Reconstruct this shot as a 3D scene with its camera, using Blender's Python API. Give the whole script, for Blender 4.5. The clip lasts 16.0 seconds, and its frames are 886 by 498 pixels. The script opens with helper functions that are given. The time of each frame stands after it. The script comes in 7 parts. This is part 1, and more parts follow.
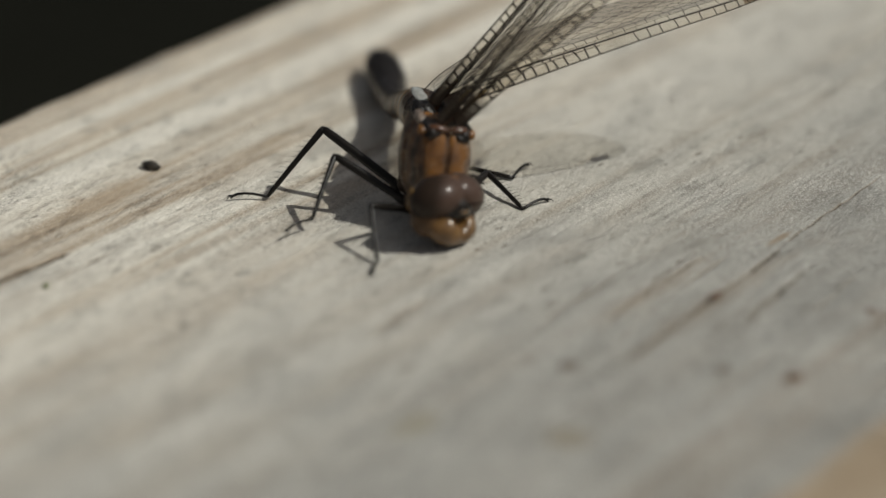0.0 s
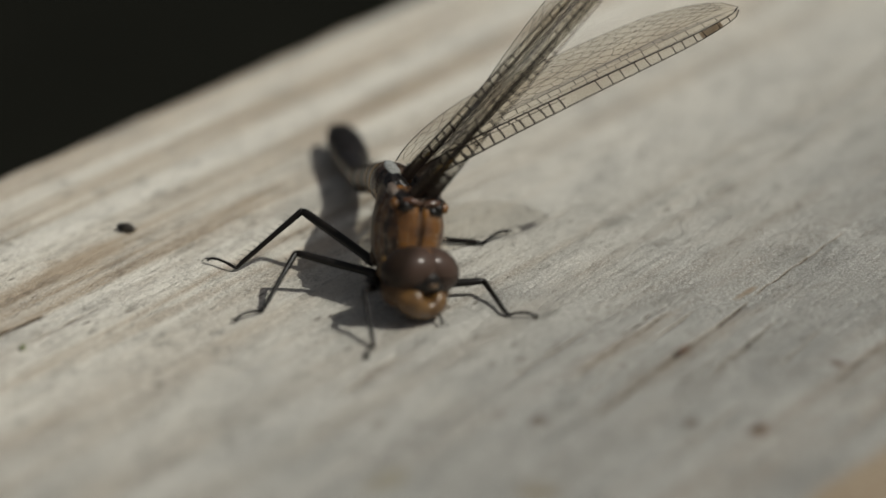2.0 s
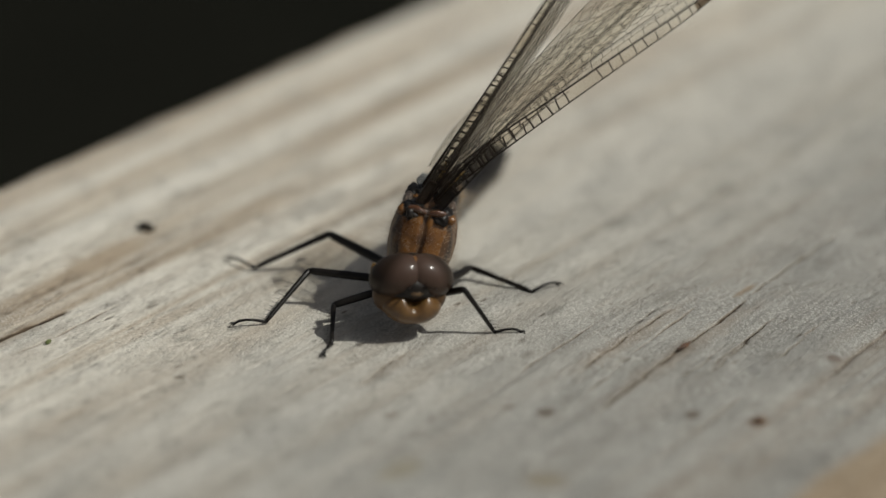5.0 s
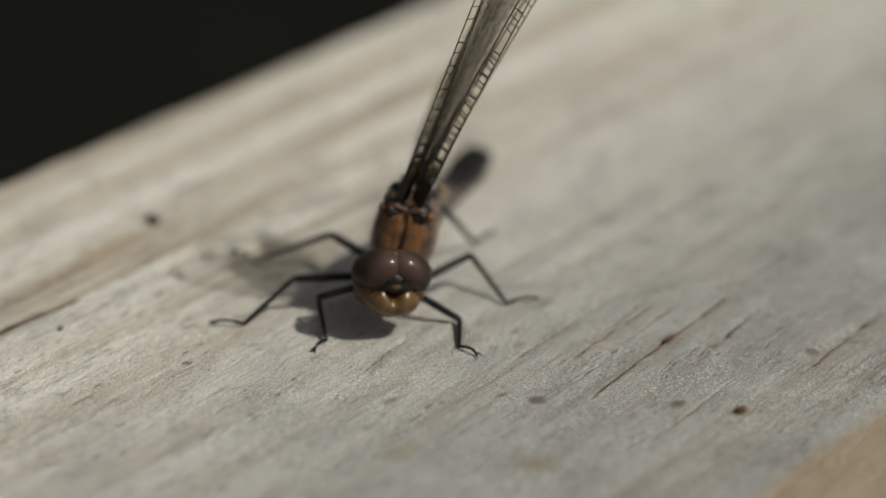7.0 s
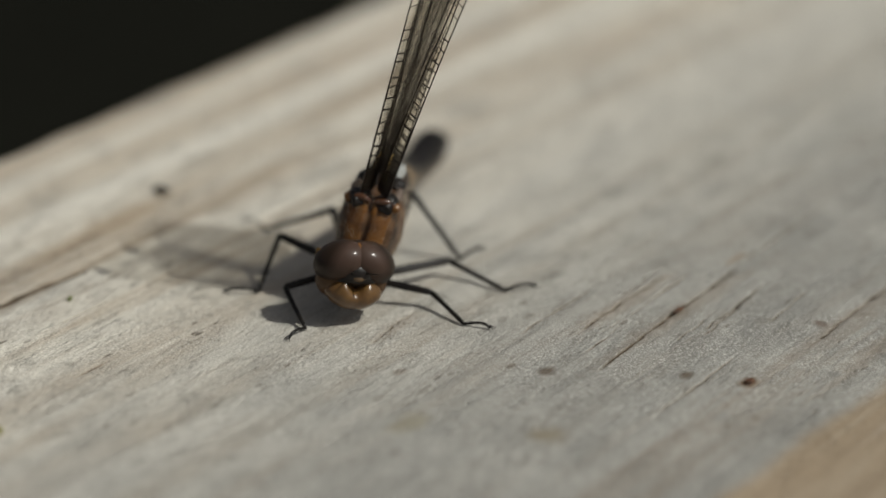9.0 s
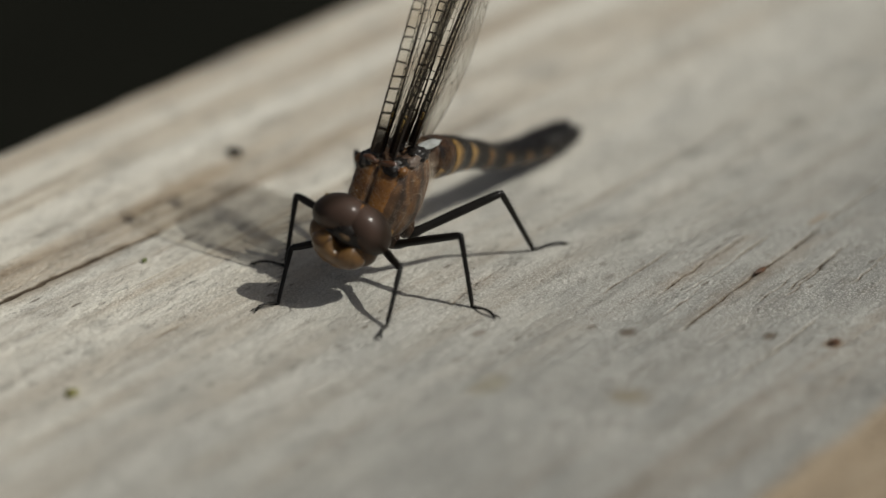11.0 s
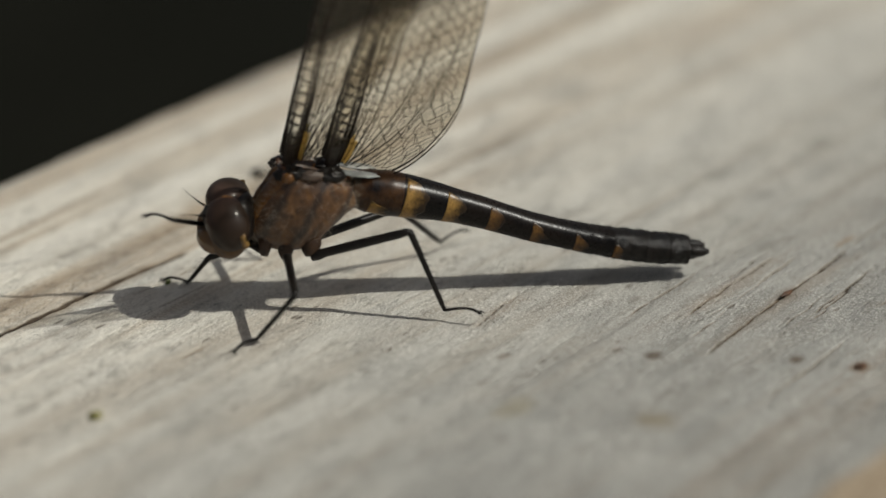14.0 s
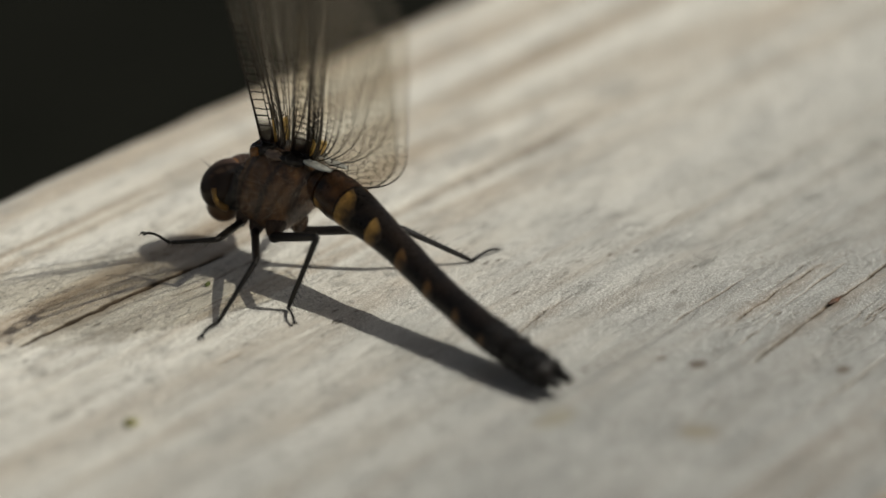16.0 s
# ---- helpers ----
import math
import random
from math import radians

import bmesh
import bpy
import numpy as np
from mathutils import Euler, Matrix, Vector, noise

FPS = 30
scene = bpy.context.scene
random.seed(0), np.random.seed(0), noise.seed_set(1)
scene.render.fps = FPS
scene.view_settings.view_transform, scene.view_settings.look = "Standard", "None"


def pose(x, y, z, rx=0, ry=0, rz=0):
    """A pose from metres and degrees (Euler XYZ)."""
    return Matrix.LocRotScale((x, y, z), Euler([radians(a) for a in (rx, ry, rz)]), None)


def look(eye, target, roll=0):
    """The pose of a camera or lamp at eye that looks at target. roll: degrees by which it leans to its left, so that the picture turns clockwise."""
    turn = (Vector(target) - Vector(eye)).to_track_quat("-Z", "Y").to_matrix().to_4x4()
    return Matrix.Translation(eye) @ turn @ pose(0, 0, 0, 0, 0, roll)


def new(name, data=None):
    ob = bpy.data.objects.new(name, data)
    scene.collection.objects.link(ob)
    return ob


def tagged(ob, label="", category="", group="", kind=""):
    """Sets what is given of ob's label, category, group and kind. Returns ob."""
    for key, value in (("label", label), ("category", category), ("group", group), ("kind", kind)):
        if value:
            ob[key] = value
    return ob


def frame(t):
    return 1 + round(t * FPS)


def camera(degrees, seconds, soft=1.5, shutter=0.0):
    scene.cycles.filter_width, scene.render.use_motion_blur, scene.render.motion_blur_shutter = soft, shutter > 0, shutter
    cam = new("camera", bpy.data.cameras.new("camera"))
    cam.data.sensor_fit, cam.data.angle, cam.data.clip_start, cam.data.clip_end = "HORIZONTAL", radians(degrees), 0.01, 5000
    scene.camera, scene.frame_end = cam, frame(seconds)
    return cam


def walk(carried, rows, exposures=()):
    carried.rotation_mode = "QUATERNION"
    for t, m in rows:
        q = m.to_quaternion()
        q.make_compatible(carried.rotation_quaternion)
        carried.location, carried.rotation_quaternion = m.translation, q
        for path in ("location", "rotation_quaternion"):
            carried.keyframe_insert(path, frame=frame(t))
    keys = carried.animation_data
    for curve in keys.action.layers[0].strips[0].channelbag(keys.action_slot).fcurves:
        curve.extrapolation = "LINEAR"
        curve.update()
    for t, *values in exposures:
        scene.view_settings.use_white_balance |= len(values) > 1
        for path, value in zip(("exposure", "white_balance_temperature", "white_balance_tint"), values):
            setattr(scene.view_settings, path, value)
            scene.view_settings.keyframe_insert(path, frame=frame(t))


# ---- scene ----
cam = camera(16.0, 16.0, soft=1.5)
cam.data.dof.use_dof = True
cam.data.dof.focus_distance = 0.2545
cam.data.dof.aperture_fstop = 12.0
walk(cam, [
    (0, look((0.00217, -0.23443, 0.10024), (-0.00206, 0.00291, -0.00583), -0.48)),
    (0.5, look((0.00214, -0.23447, 0.10058), (-0.00253, 0.00323, -0.00468), -0.52)),
    (1, look((0.00342, -0.23751, 0.10128), (-0.00131, 0.00048, -0.00330), -0.91)),
    (1.5, look((0.00371, -0.23800, 0.10147), (-0.00072, 0.00063, -0.00165), -1.14)),
    (2, look((0.00340, -0.23747, 0.10152), (0.00035, 0.00181, -0.00015), -1.00)),
    (2.5, look((0.00424, -0.23954, 0.10181), (0.00156, -0.00014, 0.00042), -0.66)),
    (3, look((0.00348, -0.24002, 0.10336), (0.00183, -0.00137, 0.00021), -0.67)),
    (3.5, look((0.00309, -0.24079, 0.10404), (0.00091, -0.00167, 0.00200), -0.94)),
    (4, look((0.00251, -0.24130, 0.10399), (0.00067, -0.00173, 0.00298), -0.96)),
    (4.2, look((0.00245, -0.24180, 0.10405), (0.00024, -0.00223, 0.00198), -0.95)),
    (6.5, look((0.00052, -0.25585, 0.10798), (-0.00043, -0.01589, 0.00789), -0.34)),
    (7, look((0.00000, -0.25675, 0.10898), (0.00000, -0.01742, 0.00739), 0.00)),
    (7.5, look((0.00002, -0.25660, 0.10855), (0.00053, -0.01761, 0.00615), -0.16)),
    (8, look((-0.00010, -0.25652, 0.10817), (0.00048, -0.01740, 0.00609), -0.06)),
    (8.5, look((0.00035, -0.25706, 0.10856), (0.00060, -0.01822, 0.00582), -0.08)),
    (9, look((-0.00056, -0.25709, 0.10858), (-0.00077, -0.01850, 0.00527), 0.12)),
    (9.5, look((-0.00070, -0.25678, 0.10708), (-0.00252, -0.01838, 0.00334), -0.25)),
    (10, look((-0.00144, -0.25363, 0.10607), (-0.00492, -0.01589, 0.00087), -0.35)),
    (12.5, look((-0.00254, -0.25612, 0.10777), (-0.00854, -0.01844, 0.00255), -0.51)),
    (13, look((-0.00209, -0.25573, 0.10940), (-0.00874, -0.01830, 0.00365), -0.37)),
    (13.5, look((-0.00080, -0.25493, 0.10769), (-0.00884, -0.01693, 0.00334), -0.65)),
    (14, look((-0.00276, -0.25356, 0.10626), (-0.00930, -0.01533, 0.00232), -0.51)),
    (14.5, look((-0.00179, -0.25236, 0.10780), (-0.01064, -0.01465, 0.00284), -0.38)),
    (15, look((-0.00203, -0.25225, 0.10706), (-0.01119, -0.01420, 0.00292), -0.21)),
    (15.5, look((-0.00183, -0.25121, 0.10697), (-0.01202, -0.01353, 0.00208), -0.40)),
    (16, look((-0.00104, -0.24899, 0.10762), (-0.01296, -0.01209, 0.00115), -0.67)),
], [(0, -0.26), (1.5, -0.30), (2.5, -0.42), (4, -0.36), (7, -0.29), (9, -0.30), (10, -0.38), (12.5, -0.24), (14, -0.20), (16, -0.12)])


# ---- light ----
SUN = Vector((0.597, -0.135, 0.74)).normalized()
world = bpy.data.worlds.new("sky")
world.use_nodes = True
scene.world = world
sky = world.node_tree.nodes.new("ShaderNodeTexSky")
sky.sky_type = "NISHITA"
sky.sun_disc = False
sky.sun_elevation = math.asin(SUN.z)
sky.sun_rotation = math.atan2(SUN.x, SUN.y)
world.node_tree.nodes["Background"].inputs["Strength"].default_value = 0.05
sky.air_density, sky.dust_density, sky.ozone_density = 0.7, 4.0, 0.4
haze = world.node_tree.nodes.new("ShaderNodeHueSaturation")
haze.inputs["Saturation"].default_value = 0.3
world.node_tree.links.new(sky.outputs["Color"], haze.inputs["Color"])
world.node_tree.links.new(haze.outputs["Color"], world.node_tree.nodes["Background"].inputs["Color"])
sun = new("sun", bpy.data.lights.new("sun", "SUN"))
sun.data.energy = 3.23
sun.data.angle = radians(0.53)
sun.data.color = (1.0, 0.985, 0.905)
sun.matrix_world = look(SUN * 5, (0, 0, 0))

MM = 0.001


# ---- materials ----
class Nodes:
    """A node material, written as short sums."""

    def __init__(self, name, rough=0.5, metal=0.0, spec=0.5):
        self.mat = bpy.data.materials.new(name)
        self.mat.use_nodes = True
        self.tree = self.mat.node_tree
        self.bsdf = self.tree.nodes["Principled BSDF"]
        self.bsdf.inputs["Roughness"].default_value = rough
        self.bsdf.inputs["Metallic"].default_value = metal
        self.bsdf.inputs["Specular IOR Level"].default_value = spec
        self.coords = self.tree.nodes.new("ShaderNodeTexCoord").outputs["Object"]

    def put(self, socket, value):
        if isinstance(value, bpy.types.NodeSocket):
            self.tree.links.new(value, socket)
        elif isinstance(value, (tuple, list)) and len(value) == 3 and socket.type == "RGBA":
            socket.default_value = (*value, 1)
        else:
            socket.default_value = value

    def mapped(self, scale, move=(0, 0, 0)):
        n = self.tree.nodes.new("ShaderNodeMapping")
        self.put(n.inputs["Vector"], self.coords)
        n.inputs["Scale"].default_value, n.inputs["Location"].default_value = scale, move
        return n.outputs["Vector"]

    def noise(self, scale, detail=4, rough=0.55, vector=None, distort=0.0):
        n = self.tree.nodes.new("ShaderNodeTexNoise")
        self.put(n.inputs["Vector"], vector or self.coords)
        n.inputs["Scale"].default_value, n.inputs["Detail"].default_value = scale, detail
        n.inputs["Roughness"].default_value, n.inputs["Distortion"].default_value = rough, distort
        return n.outputs["Fac"]

    def cells(self, scale, vector=None, feature="F1"):
        n = self.tree.nodes.new("ShaderNodeTexVoronoi")
        n.feature = feature
        self.put(n.inputs["Vector"], vector or self.coords)
        n.inputs["Scale"].default_value = scale
        return n.outputs["Distance"]

    def ramp(self, fac, *stops):
        n = self.tree.nodes.new("ShaderNodeValToRGB")
        self.put(n.inputs["Fac"], fac)
        e = n.color_ramp.elements
        while len(e) < len(stops):
            e.new(0.5)
        for k, (at, c) in zip(e, stops):
            k.position, k.color = at, (*c, 1) if isinstance(c, tuple) else (c, c, c, 1)
        return n.outputs["Color"]

    def mix(self, fac, a, b, how="MIX"):
        n = self.tree.nodes.new("ShaderNodeMix")
        n.data_type, n.blend_type = "RGBA", how
        self.put(n.inputs["Factor"], fac)
        self.put(n.inputs["A"], a)
        self.put(n.inputs["B"], b)
        return n.outputs["Result"]

    def sum(self, how, a, b=0.0, clamp=False):
        n = self.tree.nodes.new("ShaderNodeMath")
        n.operation, n.use_clamp = how, clamp
        self.put(n.inputs[0], a)
        self.put(n.inputs[1], b)
        return n.outputs[0]

    def axis(self, k, vector=None):
        n = self.tree.nodes.new("ShaderNodeSeparateXYZ")
        self.put(n.inputs[0], vector or self.coords)
        return n.outputs[k]

    def far(self, place, stretch=(1, 1, 1)):
        """Distance from a place, in stretched object space."""
        n = self.tree.nodes.new("ShaderNodeVectorMath")
        n.operation = "DISTANCE"
        self.put(n.inputs[0], self.mapped(stretch))
        n.inputs[1].default_value = [a * b for a, b in zip(place, stretch)]
        return n.outputs["Value"]

    def done(self, colour=None, bump=None, strength=0.3, depth=0.0002, rough=None):
        if colour is not None:
            self.put(self.bsdf.inputs["Base Color"], colour)
        if rough is not None:
            self.put(self.bsdf.inputs["Roughness"], rough)
        if bump is not None:
            n = self.tree.nodes.new("ShaderNodeBump")
            n.inputs["Strength"].default_value, n.inputs["Distance"].default_value = strength, depth
            self.put(n.inputs["Height"], bump)
            self.put(self.bsdf.inputs["Normal"], n.outputs["Normal"])
        return self.mat


def wood_material():
    n = Nodes("weathered_wood", 0.85, spec=0.25)
    v = n.axis(0)
    wander = n.sum("ADD", v, n.sum("MULTIPLY", n.sum("SUBTRACT", n.noise(1, 3, 0.5, n.mapped((30, 6, 30))), 0.5), 0.006))
    rings = n.noise(1, 3, 0.5, n.mapped((125, 4, 125), (0.4, 0, 0)), 0.35)
    fine = n.noise(1, 5, 0.6, n.mapped((520, 26, 520)))
    fibre = n.noise(1, 4, 0.7, n.mapped((2300, 170, 2300)))
    grit = n.noise(6500, 3, 0.75)
    grain = n.noise(1, 4, 0.75, n.mapped((4200, 2300, 4200), (5, 3, 0)))
    coarse = n.noise(1, 4, 0.7, n.mapped((1700, 800, 1700)))
    mottle = n.noise(70, 5, 0.65)
    patch = n.noise(1, 4, 0.6, n.mapped((260, 110, 260), (3, 1, 0)))
    blotch = n.noise(1, 4, 0.6, n.mapped((150, 75, 150)))
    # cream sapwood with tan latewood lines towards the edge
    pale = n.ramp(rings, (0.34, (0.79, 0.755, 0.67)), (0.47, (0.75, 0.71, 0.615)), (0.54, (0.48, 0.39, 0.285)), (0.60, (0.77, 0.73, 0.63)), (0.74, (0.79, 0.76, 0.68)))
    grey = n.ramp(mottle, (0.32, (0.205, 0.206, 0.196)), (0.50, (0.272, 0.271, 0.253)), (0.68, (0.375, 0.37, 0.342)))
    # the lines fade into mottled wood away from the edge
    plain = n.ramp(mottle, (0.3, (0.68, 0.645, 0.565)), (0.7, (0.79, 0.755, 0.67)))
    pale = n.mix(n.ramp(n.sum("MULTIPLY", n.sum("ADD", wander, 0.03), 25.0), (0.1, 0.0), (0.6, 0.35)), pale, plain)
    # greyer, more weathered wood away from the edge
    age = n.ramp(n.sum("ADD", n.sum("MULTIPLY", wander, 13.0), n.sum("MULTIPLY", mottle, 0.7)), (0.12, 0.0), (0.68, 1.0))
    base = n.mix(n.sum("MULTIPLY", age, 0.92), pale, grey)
    base = n.mix(n.sum("MULTIPLY", n.ramp(fine, (0.54, 0.0), (0.74, 0.5)), n.sum("SUBTRACT", 1.0, n.sum("MULTIPLY", age, 0.6))), base, (0.36, 0.28, 0.20))
    base = n.mix(n.ramp(blotch, (0.54, 0.0), (0.70, 0.5)), base, (0.26, 0.255, 0.235))
    smear = n.noise(1, 5, 0.65, n.mapped((620, 260, 620)))
    base = n.mix(n.ramp(smear, (0.56, 0.0), (0.67, 0.6)), base, (0.21, 0.195, 0.165))
    base = n.mix(n.ramp(fibre, (0.57, 0.0), (0.74, 0.5)), base, (0.27, 0.235, 0.19))
    # loose grey fibres, thicker in some places than in others
    worn = n.ramp(patch, (0.36, 0.45), (0.62, 1.0))
    base = n.mix(n.sum("MULTIPLY", n.ramp(coarse, (0.55, 0.0), (0.70, 0.55)), worn), base, (0.21, 0.195, 0.17))
    base = n.mix(n.sum("MULTIPLY", n.ramp(grit, (0.52, 0.0), (0.66, 0.6)), worn), base, (0.19, 0.175, 0.15))
    torn = n.ramp(n.noise(1, 5, 0.65, n.mapped((330, 150, 330), (9, 4, 0))), (0.46, 0.0), (0.58, 1.0))
    base = n.mix(n.sum("MULTIPLY", n.ramp(grain, (0.57, 0.0), (0.66, 0.8)), torn), base, (0.14, 0.128, 0.107))
    base = n.mix(n.sum("MULTIPLY", n.ramp(grit, (0.35, 0.75), (0.49, 0.0)), worn), base, (0.86, 0.84, 0.78))
    # short dark pits along the grain
    pit = n.cells(1, n.mapped((1000, 330, 1000)))
    pit = n.sum("MULTIPLY", n.ramp(n.sum("ADD", pit, n.sum("MULTIPLY", n.sum("SUBTRACT", coarse, 0.5), 0.35)), (0.10, 0.75), (0.20, 0.0)), n.ramp(n.noise(1, 3, 0.6, n.mapped((240, 90, 240), (7, 2, 0))), (0.52, 0.0), (0.60, 1.0)))
    base = n.mix(pit, base, (0.13, 0.105, 0.08))
    # broad tan latewood stripe with a soft edge
    stripe = n.ramp(n.sum("MULTIPLY", n.sum("ADD", wander, n.sum("MULTIPLY", n.sum("SUBTRACT", n.noise(160, 3), 0.5), 0.002)), 10.0), (0.470, 0.0), (0.486, 0.85))
    base = n.mix(stripe, base, n.ramp(fine, (0.3, (0.42, 0.335, 0.235)), (0.52, (0.35, 0.26, 0.165)), (0.7, (0.38, 0.315, 0.24))))
    # shade inside the cracks painted near black by depth, brown wood beside them
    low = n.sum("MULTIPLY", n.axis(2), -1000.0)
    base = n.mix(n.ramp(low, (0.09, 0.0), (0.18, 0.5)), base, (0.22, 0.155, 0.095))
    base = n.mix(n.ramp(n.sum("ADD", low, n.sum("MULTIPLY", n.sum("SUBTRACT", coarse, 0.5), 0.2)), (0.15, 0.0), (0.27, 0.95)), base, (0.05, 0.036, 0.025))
    # old stains
    rough_edge = n.sum("MULTIPLY", n.sum("SUBTRACT", n.noise(600, 3), 0.5), 1.2)
    haze = [(((a0 + a1) / 2 + 0.3, (b0 + b1) / 2), (1.3, 0.62 * (b1 - b0)), (0.25, 0.18, 0.115), 0.32) for a0, b0, a1, b1, wide, deep in CRACKS if deep > 0.6]
    for (a, b), (sv, su), c, k in DARK_STAINS + FAINT_STAINS + haze:
        wide = n.far((a * MM, b * MM, 0), (1 / (sv * MM), 1 / (su * MM), 0))
        wide = n.sum("ADD", wide, rough_edge)
        base = n.mix(n.ramp(wide, (0.35, k), (1.0, 0.0)), base, c)
    height = n.sum("ADD", n.sum("MULTIPLY", fine, 0.5), n.sum("ADD", n.sum("MULTIPLY", fibre, 0.45), n.sum("ADD", n.sum("MULTIPLY", coarse, 0.45), n.sum("SUBTRACT", n.sum("ADD", n.sum("MULTIPLY", grit, 0.34), n.sum("MULTIPLY", n.sum("MULTIPLY", grain, torn), -0.7)), n.sum("MULTIPLY", pit, 0.5)))))
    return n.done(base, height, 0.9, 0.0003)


CRACKS = [
    # across, along, across, along, half width, depth
    (27.5, -18.4, 25.4, 6.5, 0.12, 1.10),
    (25.4, 6.5, 24.6, 24, 0.08, 0.30),
    (22, -13.5, 21.3, 2, 0.08, 0.7),
    (31, -8.5, 29.4, 5, 0.08, 0.4),
    (9.6, -25, 8.8, -16, 0.09, 0.90),
    (35.2, -22, 34.6, -8, 0.08, 0.24),
    (29.4, -11, 28.8, -1, 0.08, 0.24),
    (18.4, -16, 17.9, -4, 0.08, 0.22),
    (23.6, -13, 23, 4, 0.08, 0.19),
    (-19.9, -50, -19.2, -27, 0.18, 1.20),
    (-16.6, -36, -16.2, -24, 0.08, 0.24),
    (-13.4, -44, -13, -29, 0.08, 0.19),
    (-5.5, -46, -5.2, -34, 0.08, 0.17),
    (3.4, 8, 3, 26, 0.08, 0.24),
    (14, -5, 13.6, 9, 0.08, 0.17),
    (38.6, -4, 37.9, 12, 0.10, 0.17),
    (30.2, -6.5, 29.2, 3.5, 0.07, 0.5),
    (21.0, -6, 20.6, 3, 0.07, 0.4),
    (24.6, -16, 23.9, -9, 0.06, 0.35),
    (33.8, -3, 33.0, 6, 0.07, 0.4),
]
DARK_STAINS = [
    ((38.1, -12.5), (0.9, 1.3), (0.15, 0.085, 0.04), 0.85),
    ((37.3, 0.4), (0.9, 0.9), (0.15, 0.11, 0.085), 0.75),
    ((33.4, -14.4), (0.7, 0.9), (0.13, 0.09, 0.055), 0.75),
    ((24.1, -20.3), (0.8, 1.1), (0.11, 0.08, 0.055), 0.8),
    ((21.3, -21.2), (0.4, 0.7), (0.14, 0.11, 0.08), 0.7),
    ((30.5, -29.7), (1.7, 2.0), (0.24, 0.20, 0.13), 0.7),
    ((20.8, -34.4), (1.6, 2.6), (0.26, 0.23, 0.15), 0.55),
    ((42.8, -7.3), (0.9, 0.9), (0.20, 0.20, 0.185), 0.6),
    ((8.0, 13.7), (1.2, 2.4), (0.25, 0.24, 0.21), 0.6),
]
FAINT_STAINS = [
    ((11.4, 26.0), (1.4, 2.6), (0.25, 0.24, 0.21), 0.5),
    ((26.5, -4.7), (0.6, 1.2), (0.12, 0.09, 0.06), 0.8),
    ((14.9, -27.6), (0.6, 1.0), (0.24, 0.2, 0.16), 0.6),
    ((24.5, 8.0), (0.5, 2.2), (0.30, 0.22, 0.14), 0.7),
    ((39.5, -19.0), (1.0, 1.3), (0.27, 0.27, 0.255), 0.45),
    ((14.0, -4.5), (0.7, 1.6), (0.22, 0.215, 0.19), 0.6),
    ((17.0, -12.5), (0.5, 1.3), (0.22, 0.20, 0.17), 0.6),
    ((20.0, 3.0), (0.8, 1.8), (0.25, 0.24, 0.21), 0.5),
    ((-24.0, -17.0), (2.6, 7.0), (0.44, 0.35, 0.25), 0.6),
]


def chitin(name, colour, dark, rough=0.3, scale=900, spec=0.5, bump=0.25, coat=0.0):
    n = Nodes(name, rough, spec=spec)
    n.bsdf.inputs["Coat Weight"].default_value = coat
    n.bsdf.inputs["Coat Roughness"].default_value = 0.08
    big, small = n.noise(scale * 0.4, 3), n.noise(scale * 4, 4, 0.7)
    c = n.mix(n.ramp(big, (0.35, 0.0), (0.68, 1.0)), colour, dark)
    c = n.mix(n.ramp(small, (0.5, 0.0), (0.75, 0.35)), c, dark)
    return n.done(c, small, bump, 0.00005, n.ramp(small, (0.3, max(rough - 0.08, 0.03)), (0.8, rough + 0.12)))


def thorax_material():
    """Rust-brown side plates with dark sutures and a dusting of down."""
    n = Nodes("thorax_chitin", 0.42)
    y, z = n.axis(1), n.axis(2)
    slant = n.sum("ADD", y, n.sum("MULTIPLY", z, 0.45))
    warp = n.sum("ADD", slant, n.sum("MULTIPLY", n.sum("SUBTRACT", n.noise(500, 3), 0.5), 0.0012))
    wave = n.sum("ABSOLUTE", n.sum("SINE", n.sum("MULTIPLY", warp, 1150.0)))
    mottled = n.noise(900, 4, 0.6)
    c = n.ramp(mottled, (0.28, (0.18, 0.090, 0.031)), (0.5, (0.095, 0.046, 0.019)), (0.72, (0.032, 0.019, 0.012)))
    c = n.mix(n.ramp(n.sum("ADD", wave, n.sum("MULTIPLY", n.sum("SUBTRACT", n.noise(700, 3), 0.5), 0.9)), (0.16, 0.85), (0.62, 0.0)), c, (0.022, 0.014, 0.011))
    c = n.mix(n.ramp(n.sum("MULTIPLY", z, 100.0), (0.26, 0.0), (0.40, 0.9)), c, (0.028, 0.02, 0.017))
    grain = n.noise(5000, 3, 0.7)
    return n.done(c, grain, 0.18, 0.00004)


def eye_material():
    n = Nodes("compound_eye", 0.5, spec=0.1)
    n.bsdf.inputs["Coat Weight"].default_value = 0.3
    n.bsdf.inputs["Coat Roughness"].default_value = 0.16
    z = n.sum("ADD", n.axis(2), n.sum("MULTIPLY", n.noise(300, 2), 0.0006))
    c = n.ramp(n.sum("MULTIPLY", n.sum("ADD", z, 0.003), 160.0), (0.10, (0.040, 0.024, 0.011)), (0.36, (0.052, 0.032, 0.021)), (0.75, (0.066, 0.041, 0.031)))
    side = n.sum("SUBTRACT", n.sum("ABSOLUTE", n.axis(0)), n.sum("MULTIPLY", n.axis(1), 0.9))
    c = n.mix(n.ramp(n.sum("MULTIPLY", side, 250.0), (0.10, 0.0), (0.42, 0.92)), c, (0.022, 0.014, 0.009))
    facet = n.cells(9000)
    return n.done(c, facet, 0.06, 0.00002)


